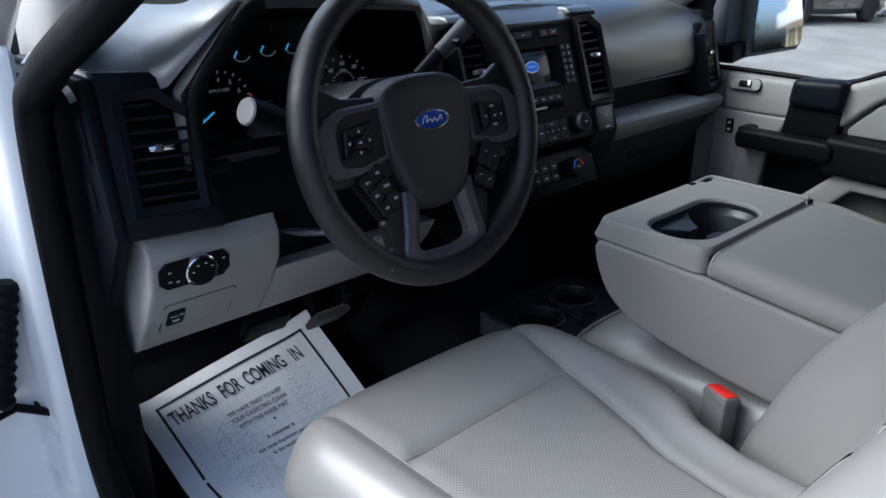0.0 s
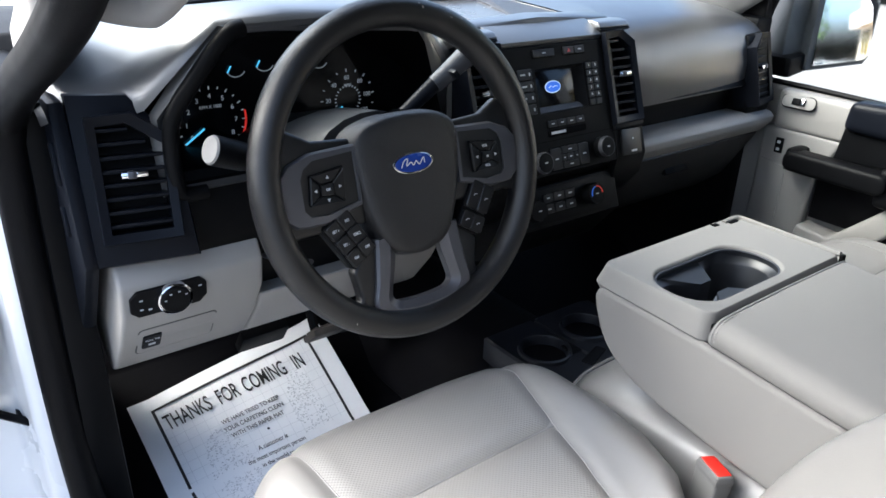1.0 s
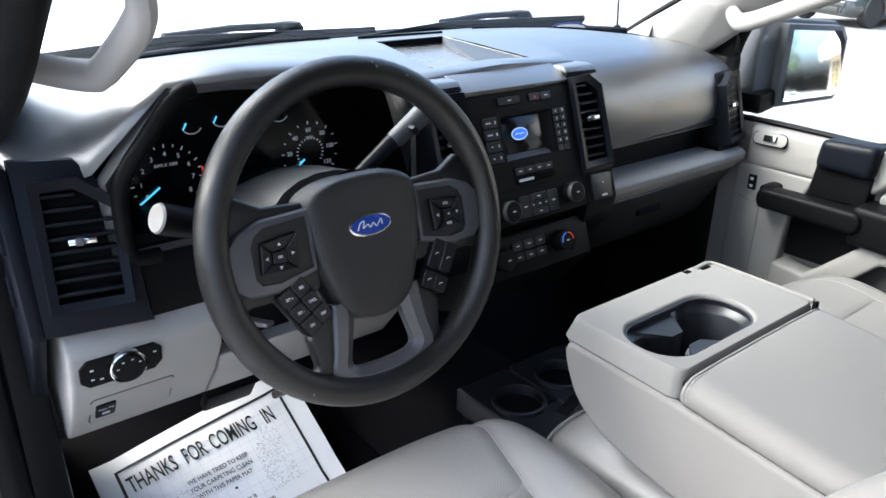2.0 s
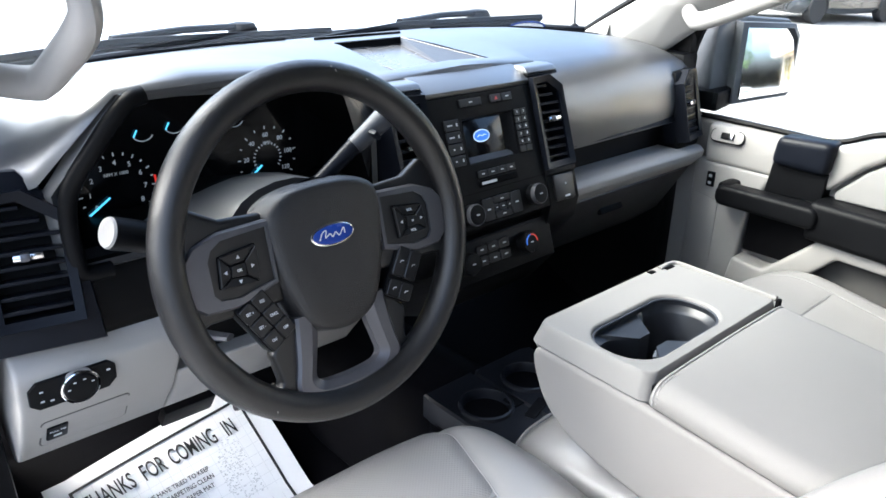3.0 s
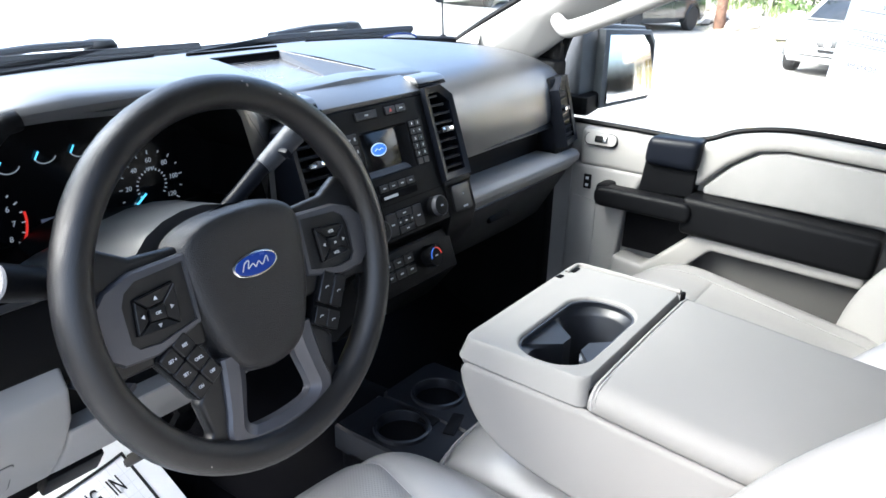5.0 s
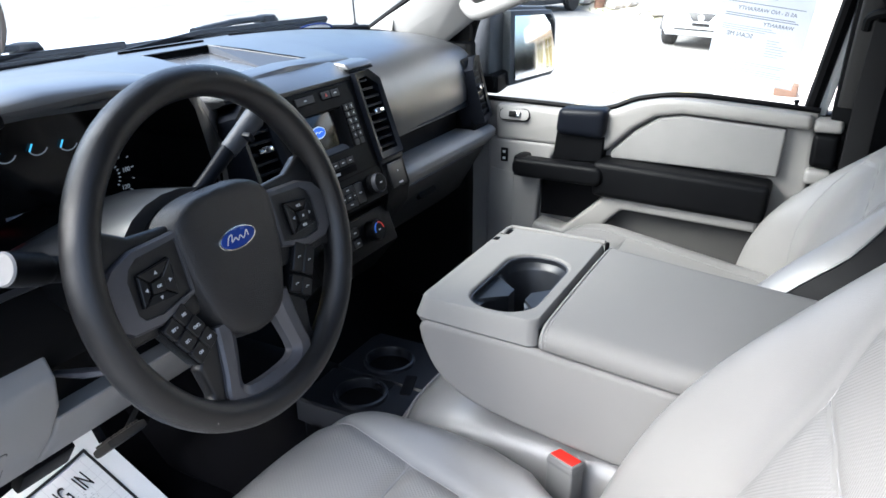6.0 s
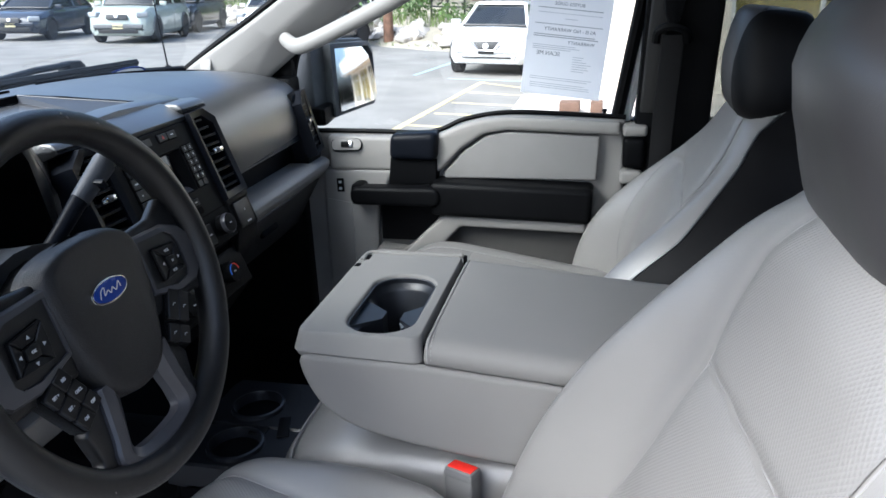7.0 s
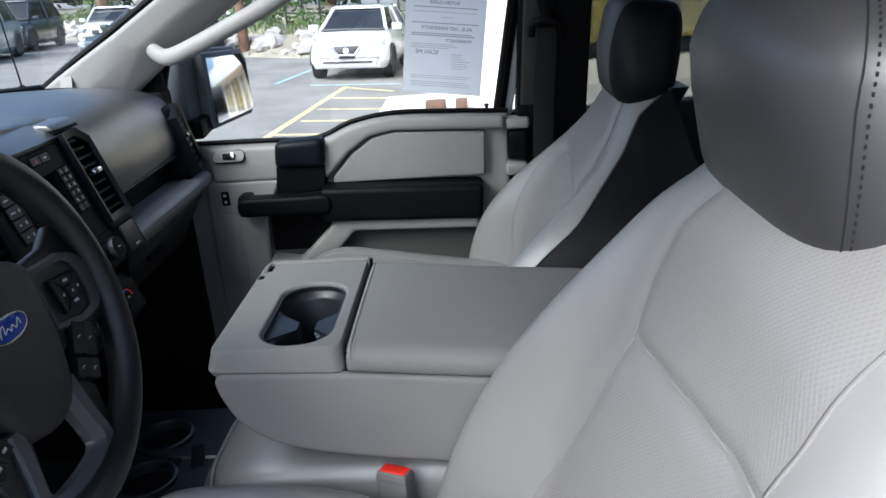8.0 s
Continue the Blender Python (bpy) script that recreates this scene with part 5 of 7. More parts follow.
    for k in np.linspace(0, 1, 50):
        t = 0.13 * (1 - 0.35 * k) * (1 - 0.55 * k ** 6)
        inset_ = 0.03 + 0.14 * max(0.0, 1 - (k / 0.88) ** 1.6)
        e_ = dark_edge(k, flip)
        across = [e_ - 0.005 + (1.005 - e_) * q for q in (0.0, 0.33, 0.62, 0.86, 1.0)]
        right = [back_point(u, k, 0.281, 0.140, flip) + Vector((0, -0.0015, 0)) for u in across]
        left = [back_point(-u, k, 0.281, 0.140, flip) + Vector((0, -0.0015, 0)) for u in reversed(across)]
        a, b = right[-1], left[0]
        rings.append(right + [a + Vector((0.002 * flip, -t * 0.5, -0.018 * k ** 6)), a + Vector((-0.014 * flip, -t, -0.09 * k ** 4)), b + Vector((0.014 * flip, -t, -0.09 * k ** 4)), b + Vector((-0.002 * flip, -t * 0.5, -0.018 * k ** 6))] + left + [left[-1] + Vector((0.004, -inset_, 0)), right[0] + Vector((-0.004, -inset_, 0))])
    part("back_shell", loft(rings), VINYL_DARK, s, "black side and rear cover", sharp=60)
    for sg in (-1, 1):
        seam([back_point(dark_edge(k, flip) * sg, k, 0.281, 0.140, flip) + Vector((0.001 * sg * flip, 0.0, 0)) for k in np.linspace(0.02, 0.98, 24)], s, 0.0026, DASH, name="piping")
    # headrest on two posts
    wide_, high_, bulge_ = (0.112, 0.089, 0.018) if dark else (0.175, 0.114, 0.050)
    hm = Matrix.Translation((0 if dark else 0.018, -0.656 if dark else -0.691, (1.552 if dark else 1.556) + head)) @ Matrix.Rotation(radians(8), 4, "X")
    rings = []
    n = 48
    for t in np.linspace(-math.pi / 2, math.pi / 2, 17):
        cz = math.copysign(abs(math.sin(t)) ** (1.0 if t > 0 and not dark else 0.75), math.sin(t))
        c = max(math.cos(t), 0.02) ** (0.28 if dark else 0.95 if t > 0 else 0.11)
        wide = wide_ - (0.020 if dark else 0.012) * cz
        row = []
        for k in range(n):
            a = 2 * math.pi * k / n
            ca, sa = math.cos(a), math.sin(a)
            row.append(hm @ Vector((wide * c * math.copysign(abs(ca) ** 0.45, ca), 0.055 * c * math.copysign(abs(sa) ** 0.75, sa) + bulge_ * min(1.0, (cz + 1) / 0.9) * (1 - abs(ca)) * (1 if sa > 0 else 0), high_ * cz * (1.0 if dark else 1.08 if t < 0 else 0.70))))
        rings.append(row)
    # both headrests carry their shade in the vinyl's colour
    hd = part("headrest", loft(rings), VINYL_HEAD_SHADED if dark else VINYL_HEAD, s, "grey vinyl headrest, colour darkened deeply for cab shade" if dark else "grey vinyl headrest, colour darkened for roof shade", sharp=80)
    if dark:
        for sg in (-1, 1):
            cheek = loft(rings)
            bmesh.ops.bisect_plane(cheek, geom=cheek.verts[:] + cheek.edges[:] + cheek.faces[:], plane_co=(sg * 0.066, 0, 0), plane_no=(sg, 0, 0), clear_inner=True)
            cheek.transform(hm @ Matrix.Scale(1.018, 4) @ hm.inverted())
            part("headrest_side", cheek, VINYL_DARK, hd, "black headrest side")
    def head_seam(sg, t, ca, out):
        cz = math.copysign(abs(math.sin(t)) ** (1.0 if t > 0 and not dark else 0.75), math.sin(t))
        c = max(math.cos(t), 0.02) ** (0.28 if dark else 0.95 if t > 0 else 0.11)
        sa = math.sqrt(1 - ca * ca)
        return hm @ Vector((sg * (wide_ - (0.020 if dark else 0.012) * cz) * c * ca ** 0.45, 0.055 * c * sa ** 0.75 + bulge_ * min(1.0, (cz + 1) / 0.9) * (1 - ca) + out, high_ * cz * (1.0 if dark else 1.08 if t < 0 else 0.70)))

    for sg in (-1, 1):
        seam([head_seam(sg, t, 0.70, 0.0) for t in np.linspace(-1.45, 1.45, 24)], hd, 0.0008, THREAD_DARK)
        last_ = head_seam(sg, -1.42, 0.76, 0.0006)
        for t_ in np.linspace(-1.4, 1.3, 900):
            p = head_seam(sg, t_, 0.76, 0.0006)
            if (p - last_).length < 0.0058:
                continue
            last_ = p
            part("stitch", box((0.0013, 0.0016, 0.0027), tuple(p), 0.0005), THREAD_DARK, hd)
        part("headrest_post", tube([(sg * 0.06, -0.675, 1.42), (sg * 0.06, -0.675, 1.50)], 0.006, 8), BLACK, s)
    part("seat_base", box((0.42, 0.44, 0.13), (0, -0.25, 0.822 - z), 0.02), BLACK, s, "black seat base on the floor")
    return s


driver = build_seat("driver_seat", "grey vinyl driver's seat with perforated inserts", 0.010)
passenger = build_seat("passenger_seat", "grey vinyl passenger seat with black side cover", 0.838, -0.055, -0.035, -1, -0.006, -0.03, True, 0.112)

# middle seat cushion under the folded console
mid = thing("middle_seat", "narrow grey vinyl middle seat cushion", "seat", Matrix.Translation((CX, 0, 0)))
part("cushion", seat_cushion(0.148, -0.52, 0.03, 0.92, 0.105, 0.0, 0.07), VINYL, mid, sharp=70)
pts = [cushion_point(u, 0.95, 0.155, -0.52, 0.03, 0.92, 0.105, 0.0) + Vector((0, 0.004, 0.001)) for u in np.linspace(-0.9, 0.9, 16)]
seam(pts, mid, 0.0025, VINYL, "piping")
part("seat_base", box((0.26, 0.42, 0.08), (0, -0.27, 0.815), 0.02), BLACK, mid, "black seat base")

# ---- folded centre console ----
con = thing("centre_console", "grey vinyl folded centre console with cupholders and armrest lid", "console")


def rim_z(y):
    """Height of the joint between the console's body and its top, falling towards the back."""
    return float(np.interp(-y, (0.05, 0.23, 0.40, 0.66), (1.180, 1.173, 1.157, 1.138)))


under = smooth_line([(-0.055, 1.166, 0), (-0.060, 1.145, 0), (-0.076, 1.112, 0), (-0.100, 1.088, 0), (-0.140, 1.068, 0), (-0.22, 1.050, 0), (-0.353, 1.033, 0), (-0.50, 1.024, 0), (-0.66, 1.018, 0)], 4)
side_ = [(-0.66, 1.138), (-0.403, 1.157), (-0.228, 1.1725), (-0.14, 1.1760), (-0.066, 1.1790), (-0.058, 1.1760)] + [(p.x, p.y) for p in under]
shell_ = prism(side_, "x", 0.2615, 0.590, 0.009, 4)
bmesh.ops.delete(shell_, geom=[f for f in shell_.faces if f.normal.z > 0.95 and f.calc_center_median().z > 1.10 and f.calc_area() > 0.002], context="FACES_ONLY")
part("body", shell_, VINYL_PAD, con, sharp=50)
# cupholder top: sloping rounded edges round a stadium-shaped opening
HX, HY = 0.3875, -0.155


def block_ring(inset, z=None, up=0.0, rad=0.016):
    w_, y1_, y0_ = 0.330 - 2 * inset, -0.0455 - 0.45 * inset, -0.2262 + 0.5 * inset
    return [(0.4285 + x, (y0_ + y1_) / 2 + y, z if z is not None else rim_z((y0_ + y1_) / 2 + y) + up) for x, y in rounded(w_, y1_ - y0_, rad, 17)]


def hole_ring(grow, z, sx=0.203, sy=0.096):
    return [(HX + x, HY + y, z) for x, y in rounded(sx + 2 * grow, sy + 2 * grow, 0.0440 + grow, 17)]


blk = loft([block_ring(0.005, None, -0.006), block_ring(0.0022, None, 0.000), block_ring(0.0006, None, 0.0022), block_ring(0.0016, None, 0.0050), block_ring(0.0075, 1.1965), block_ring(0.0092, 1.2010), block_ring(0.0110, 1.2045), block_ring(0.0125, 1.2063), block_ring(0.0140, 1.2070), block_ring(0.0148, 1.2070), hole_ring(0.0052, 1.2070), hole_ring(0.0046, 1.2070), hole_ring(0.0030, 1.2066), hole_ring(0.0012, 1.2050), hole_ring(0.0, 1.2020), hole_ring(-0.0005, 1.1900)], caps=False)
part("cup_block", blk, CUP_TOP, con, "grey plastic cupholder top", sharp=50)
part("cup_lip", tube(hole_ring(-0.0012, 1.2010), 0.0016, 6, closed=True), HOUSING, con)


def cups_edge(x, y):
    """Distance from the opening's middle to the edge of two round cups joined by a gap."""
    d = Vector((x, y)).normalized()
    far = 0.0
    for c_, r_ in ((-0.060, 0.0360), (0.050, 0.0440)):
        b_ = d.x * c_
        disc = b_ * b_ - c_ * c_ + r_ * r_
        if disc > 0:
            far = max(far, b_ + math.sqrt(disc))
    gap = min(0.013 / max(abs(d.y), 1e-4), 0.05)
    return (far ** 6 + gap ** 6) ** (1 / 6)


def dense(ring, step=0.003):
    """The same closed outline with points a few millimetres apart."""
    out = []
    for a, b in zip(ring, ring[1:] + ring[:1]):
        a, b = Vector(a), Vector(b)
        n = max(1, int((b - a).length / step))
        out += [a.lerp(b, k / n) for k in range(n)]
    return out


def cups_ring(shrink, z):
    out = []
    for p in dense(hole_ring(0.0, 0)):
        d = Vector((p.x - HX, p.y - HY))
        q = min(cups_edge(d.x, d.y), d.length - 0.0006) * shrink
        d.normalize()
        out.append((HX + d.x * q, HY + d.y * q, z))
    return out


part("cup_insert", loft([dense(hole_ring(-0.0003, 1.1990)), [(HX + (x - HX) * 0.995, HY + (y - HY) * 0.99, z) for x, y, z in dense(hole_ring(0, 1.1930))], cups_ring(1.0, 1.1860), cups_ring(0.985, 1.1825), cups_ring(0.93, 1.105), cups_ring(0.05, 1.104)], caps=False), CUPS, con, "slate grey cupholder insert with two round cups", sharp=40)
part("cup_clip", box((0.020, 0.008, 0.020), m=Matrix.Translation((0.3654, -0.176, 1.172)) @ Matrix.Rotation(radians(24), 4, "Z") @ Matrix.Rotation(radians(-20), 4, "X"), w=0.002), MIRROR_SHELL, con, "pale grip spring")
part("cup_clip", box((0.005, 0.010, 0.022), m=Matrix.Translation((0.374, -0.124, 1.166)) @ Matrix.Rotation(radians(30), 4, "Z"), w=0.0015), MIRROR_SHELL, con, "pale grip spring")
part("lid_gap", box((0.304, 0.0034, 0.018), (0.4215, -0.2282, 1.190)), LINING, con)
# raised edge along the far side, latch notches in the front corner
part("edge_lip", tube(smooth_line([(0.540, -0.0590, 1.2068), (0.566, -0.0585, 1.2075), (0.5765, -0.0625, 1.2075), (0.5790, -0.078, 1.2075), (0.5790, -0.15, 1.2075), (0.5790, -0.221, 1.2075)], 4), 0.0042, 8), CUP_TOP, con)
part("lip_end", box((0.010, 0.005, 0.018), (0.578, -0.2250, 1.199), 0.001), LINING, con)
for nx, ny, lx in ((0.520, -0.0580, 0.012), (0.556, -0.0645, 0.020)):
    part("latch_notch", box((lx, 0.008, 0.004), (nx, ny, 1.2065), 0.0008), LINING, con)
part("latch_tooth", prism([(0.0, 0.0), (0.010, 0.0), (0.0, 0.007)], "z", 0, 0.005, 0.001, m=ML((0.514, -0.0600, 1.2040))), LINING, con)


def lid_section(y, inset, drop):
    """Cross-section of the padded lid with full round shoulders."""
    zb, zt = rim_z(y) + 0.0015, rim_z(y) + 0.0345 - drop
    x0, x1 = 0.2618 + inset, 0.5790 - inset
    pts = [(x0 + 0.004, zb), (x0, zb + 0.005), (x0, zt - 0.018)]
    for k in range(1, 7):
        a = radians(15 * k)
        pts.append((x0 + 0.024 * (1 - math.cos(a)), zt - 0.018 + 0.018 * math.sin(a)))
    left = list(pts)
    top = [(0.33, zt + 0.0012), (0.42, zt + 0.0020), (0.51, zt + 0.0012)]
    return [(x, y, z) for x, z in left + top + [(x0 + x1 - x, z) for x, z in reversed(left)]]


lid = loft([lid_section(y, i_, d_) for y, i_, d_ in ((-0.2300, 0.006, 0.0100), (-0.2285, 0.003, 0.0062), (-0.2300, 0.001, 0.0030), (-0.2340, 0.0, 0.0010), (-0.2420, 0.0, 0.0), (-0.30, -0.0004, -0.0006), (-0.40, -0.0004, -0.0006), (-0.55, 0.0, 0.0), (-0.63, 0.002, 0.004), (-0.65, 0.006, 0.012))])
part("armrest_lid", lid, VINYL_PAD, con, "padded grey armrest lid", sharp=60)
edge_ = [Vector(p) for p in lid_section(-0.2340, 0.0, 0.0003)[1:-1]]
seam(edge_, con, 0.0011)
run = smooth_line(edge_, 5)
step_, gone_ = 0.0052, 0.0
for p_, q_ in zip(run, run[1:]):
    gone_ += (q_ - p_).length
    if gone_ > step_ and p_.x < 0.30:
        gone_ = 0.0
        d_ = (q_ - p_).normalized()
        part("stitch", box((0.0030, 0.0009, 0.0009), m=frame_of(p_ + Vector((0, -0.0042, 0.0006)), d_, (0, 1, 0))), SEAM, con)

# ---- floor box with cupholders ----
fb = thing("floor_cup_tray", "black plastic floor tray with two cupholders", "cupholder tray")
for x0, x1, cx_, cy_ in ((0.310, 0.424, 0.368, 0.120), (0.424, 0.572, 0.484, 0.134)):
    def cell(z, grow=0.0):
        out = []
        for k in range(36):
            a = 2 * math.pi * k / 36
            c_, s_ = math.cos(a), math.sin(a)
            hx = (x1 - cx_ if c_ > 0 else cx_ - x0) - grow
            hy = (0.215 - cy_ if s_ > 0 else cy_ - 0.0) - grow
            q = 1 / max(abs(c_) / hx, abs(s_) / hy)
            out.append((cx_ + q * c_, cy_ + q * s_, z))
        return out
    def circ(r_, z):
        return [(cx_ + r_ * math.cos(2 * math.pi * k / 36), cy_ + r_ * math.sin(2 * math.pi * k / 36), z) for k in range(36)]
    part("tray_top", loft([cell(0.90), cell(0.936), cell(0.941), cell(0.945, 0.004), circ(0.047, 0.945), circ(0.046, 0.951), circ(0.042, 0.952), circ(0.040, 0.946), circ(0.037, 0.885), circ(0.0, 0.884)], caps=False), TRAY, fb, sharp=30)
part("tray_foot", box((0.262, 0.205, 0.14), (0.441, 0.108, 0.864), 0.03, seg=3), VINYL_FLOOR, fb)
part("coin_slot", box((0.060, 0.020, 0.004), m=ML((0.428, 0.062, 0.9455)) @ Matrix.Rotation(radians(18), 4, "Z"), w=0.002), RUBBER, fb)
part("coin_slot", box((0.022, 0.030, 0.004), (0.412, 0.100, 0.9455), 0.002), RUBBER, fb)

# ---- seat belt buckle ----
bu = thing("belt_buckle", "grey seat belt buckle with a red release button", "belt buckle", Matrix.Translation((0.255, -0.276, 0.985)) @ Matrix.Rotation(radians(6), 4, "Y") @ Matrix.Rotation(radians(66), 4, "Z"))
part("housing", box((0.044, 0.025, 0.086), (0, 0, 0), 0.004, seg=3), HOUSING_GREY, bu)
part("housing_band", box((0.0452, 0.0262, 0.010), (0, 0, 0.034), 0.003), HOUSING_GREY, bu)
part("release_button", box((0.038, 0.019, 0.008), (0, 0, 0.0405), 0.002), RED, bu, "red release button")
part("stem", box((0.022, 0.010, 0.09), (0, 0, -0.08), 0.003), BLACK, bu)

# ---- pedals and paper mat ----
ped = thing("parking_brake_pedal", "black ribbed parking brake pedal", "pedal")
pm = Matrix.Translation((-0.01, 0.42, 0.955)) @ Matrix.Rotation(radians(-55), 4, "X")
part("pad", box((0.085, 0.05, 0.018), m=pm, w=0.005), RUBBER, ped)
for k in range(7):
    part("rib", box((0.004, 0.046, 0.004), m=pm @ ML((-0.036 + 0.012 * k, 0, 0.0105))), RUBBER, ped)
part("arm", tube([(-0.01, 0.43, 0.95), (-0.02, 0.50, 1.02), (-0.03, 0.58, 1.10)], 0.009, 8), BLACK, ped)
ped = thing("brake_pedal", "black brake pedal on a steel arm", "pedal")
pm = Matrix.Translation((0.095, 0.385, 0.945)) @ Matrix.Rotation(radians(-40), 4, "X")
PEDAL = material("worn_pedal_rubber", (0.045, 0.040, 0.034), 0.6, vary=0.3, scale=30)
part("pad", box((0.072, 0.056, 0.014), m=pm, w=0.006), PEDAL, ped, "worn brown-grey pedal pad")
for k in range(6):
    part("rib", box((0.004, 0.050, 0.004), m=pm @ ML((-0.025 + 0.010 * k, 0, 0.0085)), w=0.001), PEDAL, ped)
part("arm", tube([(0.085, 0.41, 0.94), (0.085, 0.46, 1.03), (0.085, 0.48, 1.16)], 0.009, 8), BLACK, ped)
ped = thing("accelerator_pedal", "black plastic accelerator pedal pad", "pedal")
part("pad", box((0.055, 0.10, 0.012), m=Matrix.Translation((0.21, 0.47, 0.90)) @ Matrix.Rotation(radians(-55), 4, "X"), w=0.004), RUBBER, ped)
part("arm", tube([(0.21, 0.48, 0.91), (0.21, 0.55, 1.02)], 0.008, 8), BLACK, ped)

mat_ = thing("paper_floor_mat", "white paper floor mat printed with black text", "paper mat")
def mat_h(x, y):
    """Height of the paper: up the toe board, curling at its right side."""
    h = 0.742 + 0.26 * max(0.0, y - 0.36) ** 0.9
    return h + 0.145 * max(0.0, x + 0.18) * max(0.0, (y - 0.33) / 0.2) + 0.004 * math.sin(9 * x + 4 * y) + 0.006 * max(0, (x - 0.08) / 0.08) ** 2


def sheet(x0, x1, y0, y1, up, nx=10, ny=16):
    out = []
    for j in range(ny + 1):
        row = []
        for i in range(nx + 1):
            x, y = x0 + (x1 - x0) * i / nx, y0 + (y1 - y0) * j / ny
            yy = y + 0.02 * x
            row.append((x, yy, mat_h(x, yy) + up))
        out.append(row)
    return loft(out, closed=False)
part("sheet", sheet(-0.213, 0.165, 0.06, 0.565, 0.0), PAPER, mat_)
for x0, x1, y0, y1 in ((-0.180, 0.132, 0.533, 0.538), (-0.180, -0.175, 0.09, 0.533), (0.127, 0.132, 0.09, 0.533)):
    part("border_line", sheet(x0, x1, y0, y1, 0.0015, 12 if x1 - x0 > 0.1 else 1, 1 if x1 - x0 > 0.1 else 16), INK, mat_)
for k in range(23):
    part("grid_line", sheet(-0.174, 0.127, 0.10 + 0.0185 * k, 0.1008 + 0.0185 * k, 0.0008, 12, 1), GRID_INK, mat_)
for k in range(16):
    part("grid_line", sheet(-0.164 + 0.0185 * k, -0.1632 + 0.0185 * k, 0.09, 0.533, 0.0008, 1, 16), GRID_INK, mat_)


def on_mat(x, y):
    d = (mat_h(x, y + 0.02) - mat_h(x, y - 0.02)) / 0.04
    e = (mat_h(x + 0.01, y) - mat_h(x - 0.01, y)) / 0.02
    return frame_of((x, y + 0.02 * x, mat_h(x, y) + 0.0024), (1, 0.02, e), (0, 1, d))


for word, c in (("THANKS", 2.9), ("FOR", 8.5), ("COMING", 14.0), ("IN", 19.3)):
    writing(word, 0.047, on_mat(-0.166 + 0.268 * c / 20, 0.497), INK, mat_, "printed_word", squeeze=0.46, bold=0.0003)
for k, line in enumerate(("WE HAVE TRIED TO KEEP", "YOUR CARPETING CLEAN", "WITH THIS PAPER MAT")):
    writing(line, 0.0125, on_mat(-0.030, 0.450 - 0.015 * k), INK, mat_, "printed_line", squeeze=0.78)
for k, line in enumerate(("A customer is", "the most important person", "in the world to us")):
    writing(line, 0.0125, on_mat(-0.022, 0.380 - 0.016 * k), INK, mat_, "printed_line", squeeze=0.8)
part("dot", lathe([(0.0025, 0), (0.0, 0.0004)], 10, on_mat(-0.018, 0.405)), INK, mat_)
# pale printed foot shapes out of small specks
random.seed(4)
for fx, fy in ((-0.10, 0.36), (0.075, 0.40)):
    sp = bmesh.new()
    for k in range(420):
        a, q = random.random() * 2 * math.pi, math.sqrt(random.random())
        x, y = fx + 0.038 * q * math.cos(a), fy + 0.085 * q * math.sin(a)
        m = on_mat(x, y)
        vs = [sp.verts.new(m @ Vector((dx, dy, -0.0012))) for dx, dy in ((-0.0012, -0.0008), (0.0012, -0.0008), (0.0012, 0.0008), (-0.0012, 0.0008))]
        sp.faces.new(vs)
    tagged(part("printed_footprint", sp, INK_PALE, mat_), kind="stuff")

# ---- passenger door ----
door = thing("door_passenger", "light grey passenger door panel with black armrest and pull handle", "door", kind="structure")
outline = [(0.34, 0.68), (0.34, 1.292), (0.21, 1.292), (-0.01, 1.288), (-0.06, 1.297), (-0.12, 1.322), (-0.17, 1.334), (-0.22, 1.338), (-0.485, 1.326), (-0.485, 0.68)]
part("door_panel", prism(outline, "x", 1.165, 1.235, 0.012, 3), GREY, door)
sillp = [(0.215, 1.292), (-0.01, 1.288), (-0.06, 1.297), (-0.12, 1.322), (-0.17, 1.334), (-0.22, 1.338), (-0.475, 1.326), (-0.475, 1.296), (-0.22, 1.306), (-0.165, 1.296), (-0.115, 1.262), (-0.06, 1.206), (0.215, 1.206)]
part("upper_panel", prism(sillp, "x", 1.132, 1.168, 0.012, 3), GREY, door)
# insert darker than the panel: the hollow's shading is put into its colour
part("upper_recess", prism([(-0.07, 1.205), (-0.12, 1.258), (-0.17, 1.292), (-0.22, 1.302), (-0.43, 1.292), (-0.425, 1.19), (-0.07, 1.19)], "x", 1.1405, 1.168, 0.006, 3), GREY_INSERT, door, "grey recessed insert, darkened for the recess's shade")
part("front_column", prism([(0.235, 1.21), (0.052, 1.21), (0.098, 1.12), (0.105, 1.02), (0.10, 0.80), (0.24, 0.80)], "x", 1.134, 1.168, 0.010, 3), GREY, door)
part("black_trim", prism([(0.052, 1.300), (-0.062, 1.305), (-0.057, 1.236), (0.058, 1.240)], "x", 1.108, 1.166, 0.018, 4), VENT, door, "dark grey rounded trim block")
part("black_trim_foot", prism([(0.057, 1.244), (-0.056, 1.240), (-0.052, 1.180), (0.066, 1.172)], "x", 1.126, 1.166, 0.004, 3), BLACK, door)
part("belt_seal", tube(smooth_line([(1.172, 0.30, 1.298), (1.172, 0.10, 1.296), (1.172, -0.01, 1.293), (1.172, -0.06, 1.302), (1.172, -0.12, 1.327), (1.172, -0.22, 1.342), (1.172, -0.36, 1.338), (1.172, -0.485, 1.331)]), 0.006, 6), RUBBER, door)
arm = [(-0.045, 1.192), (-0.42, 1.182), (-0.415, 1.10), (-0.045, 1.112)]
part("armrest", prism(arm, "x", 1.085, 1.166, 0.014, 3), BLACK, door, "black padded armrest")
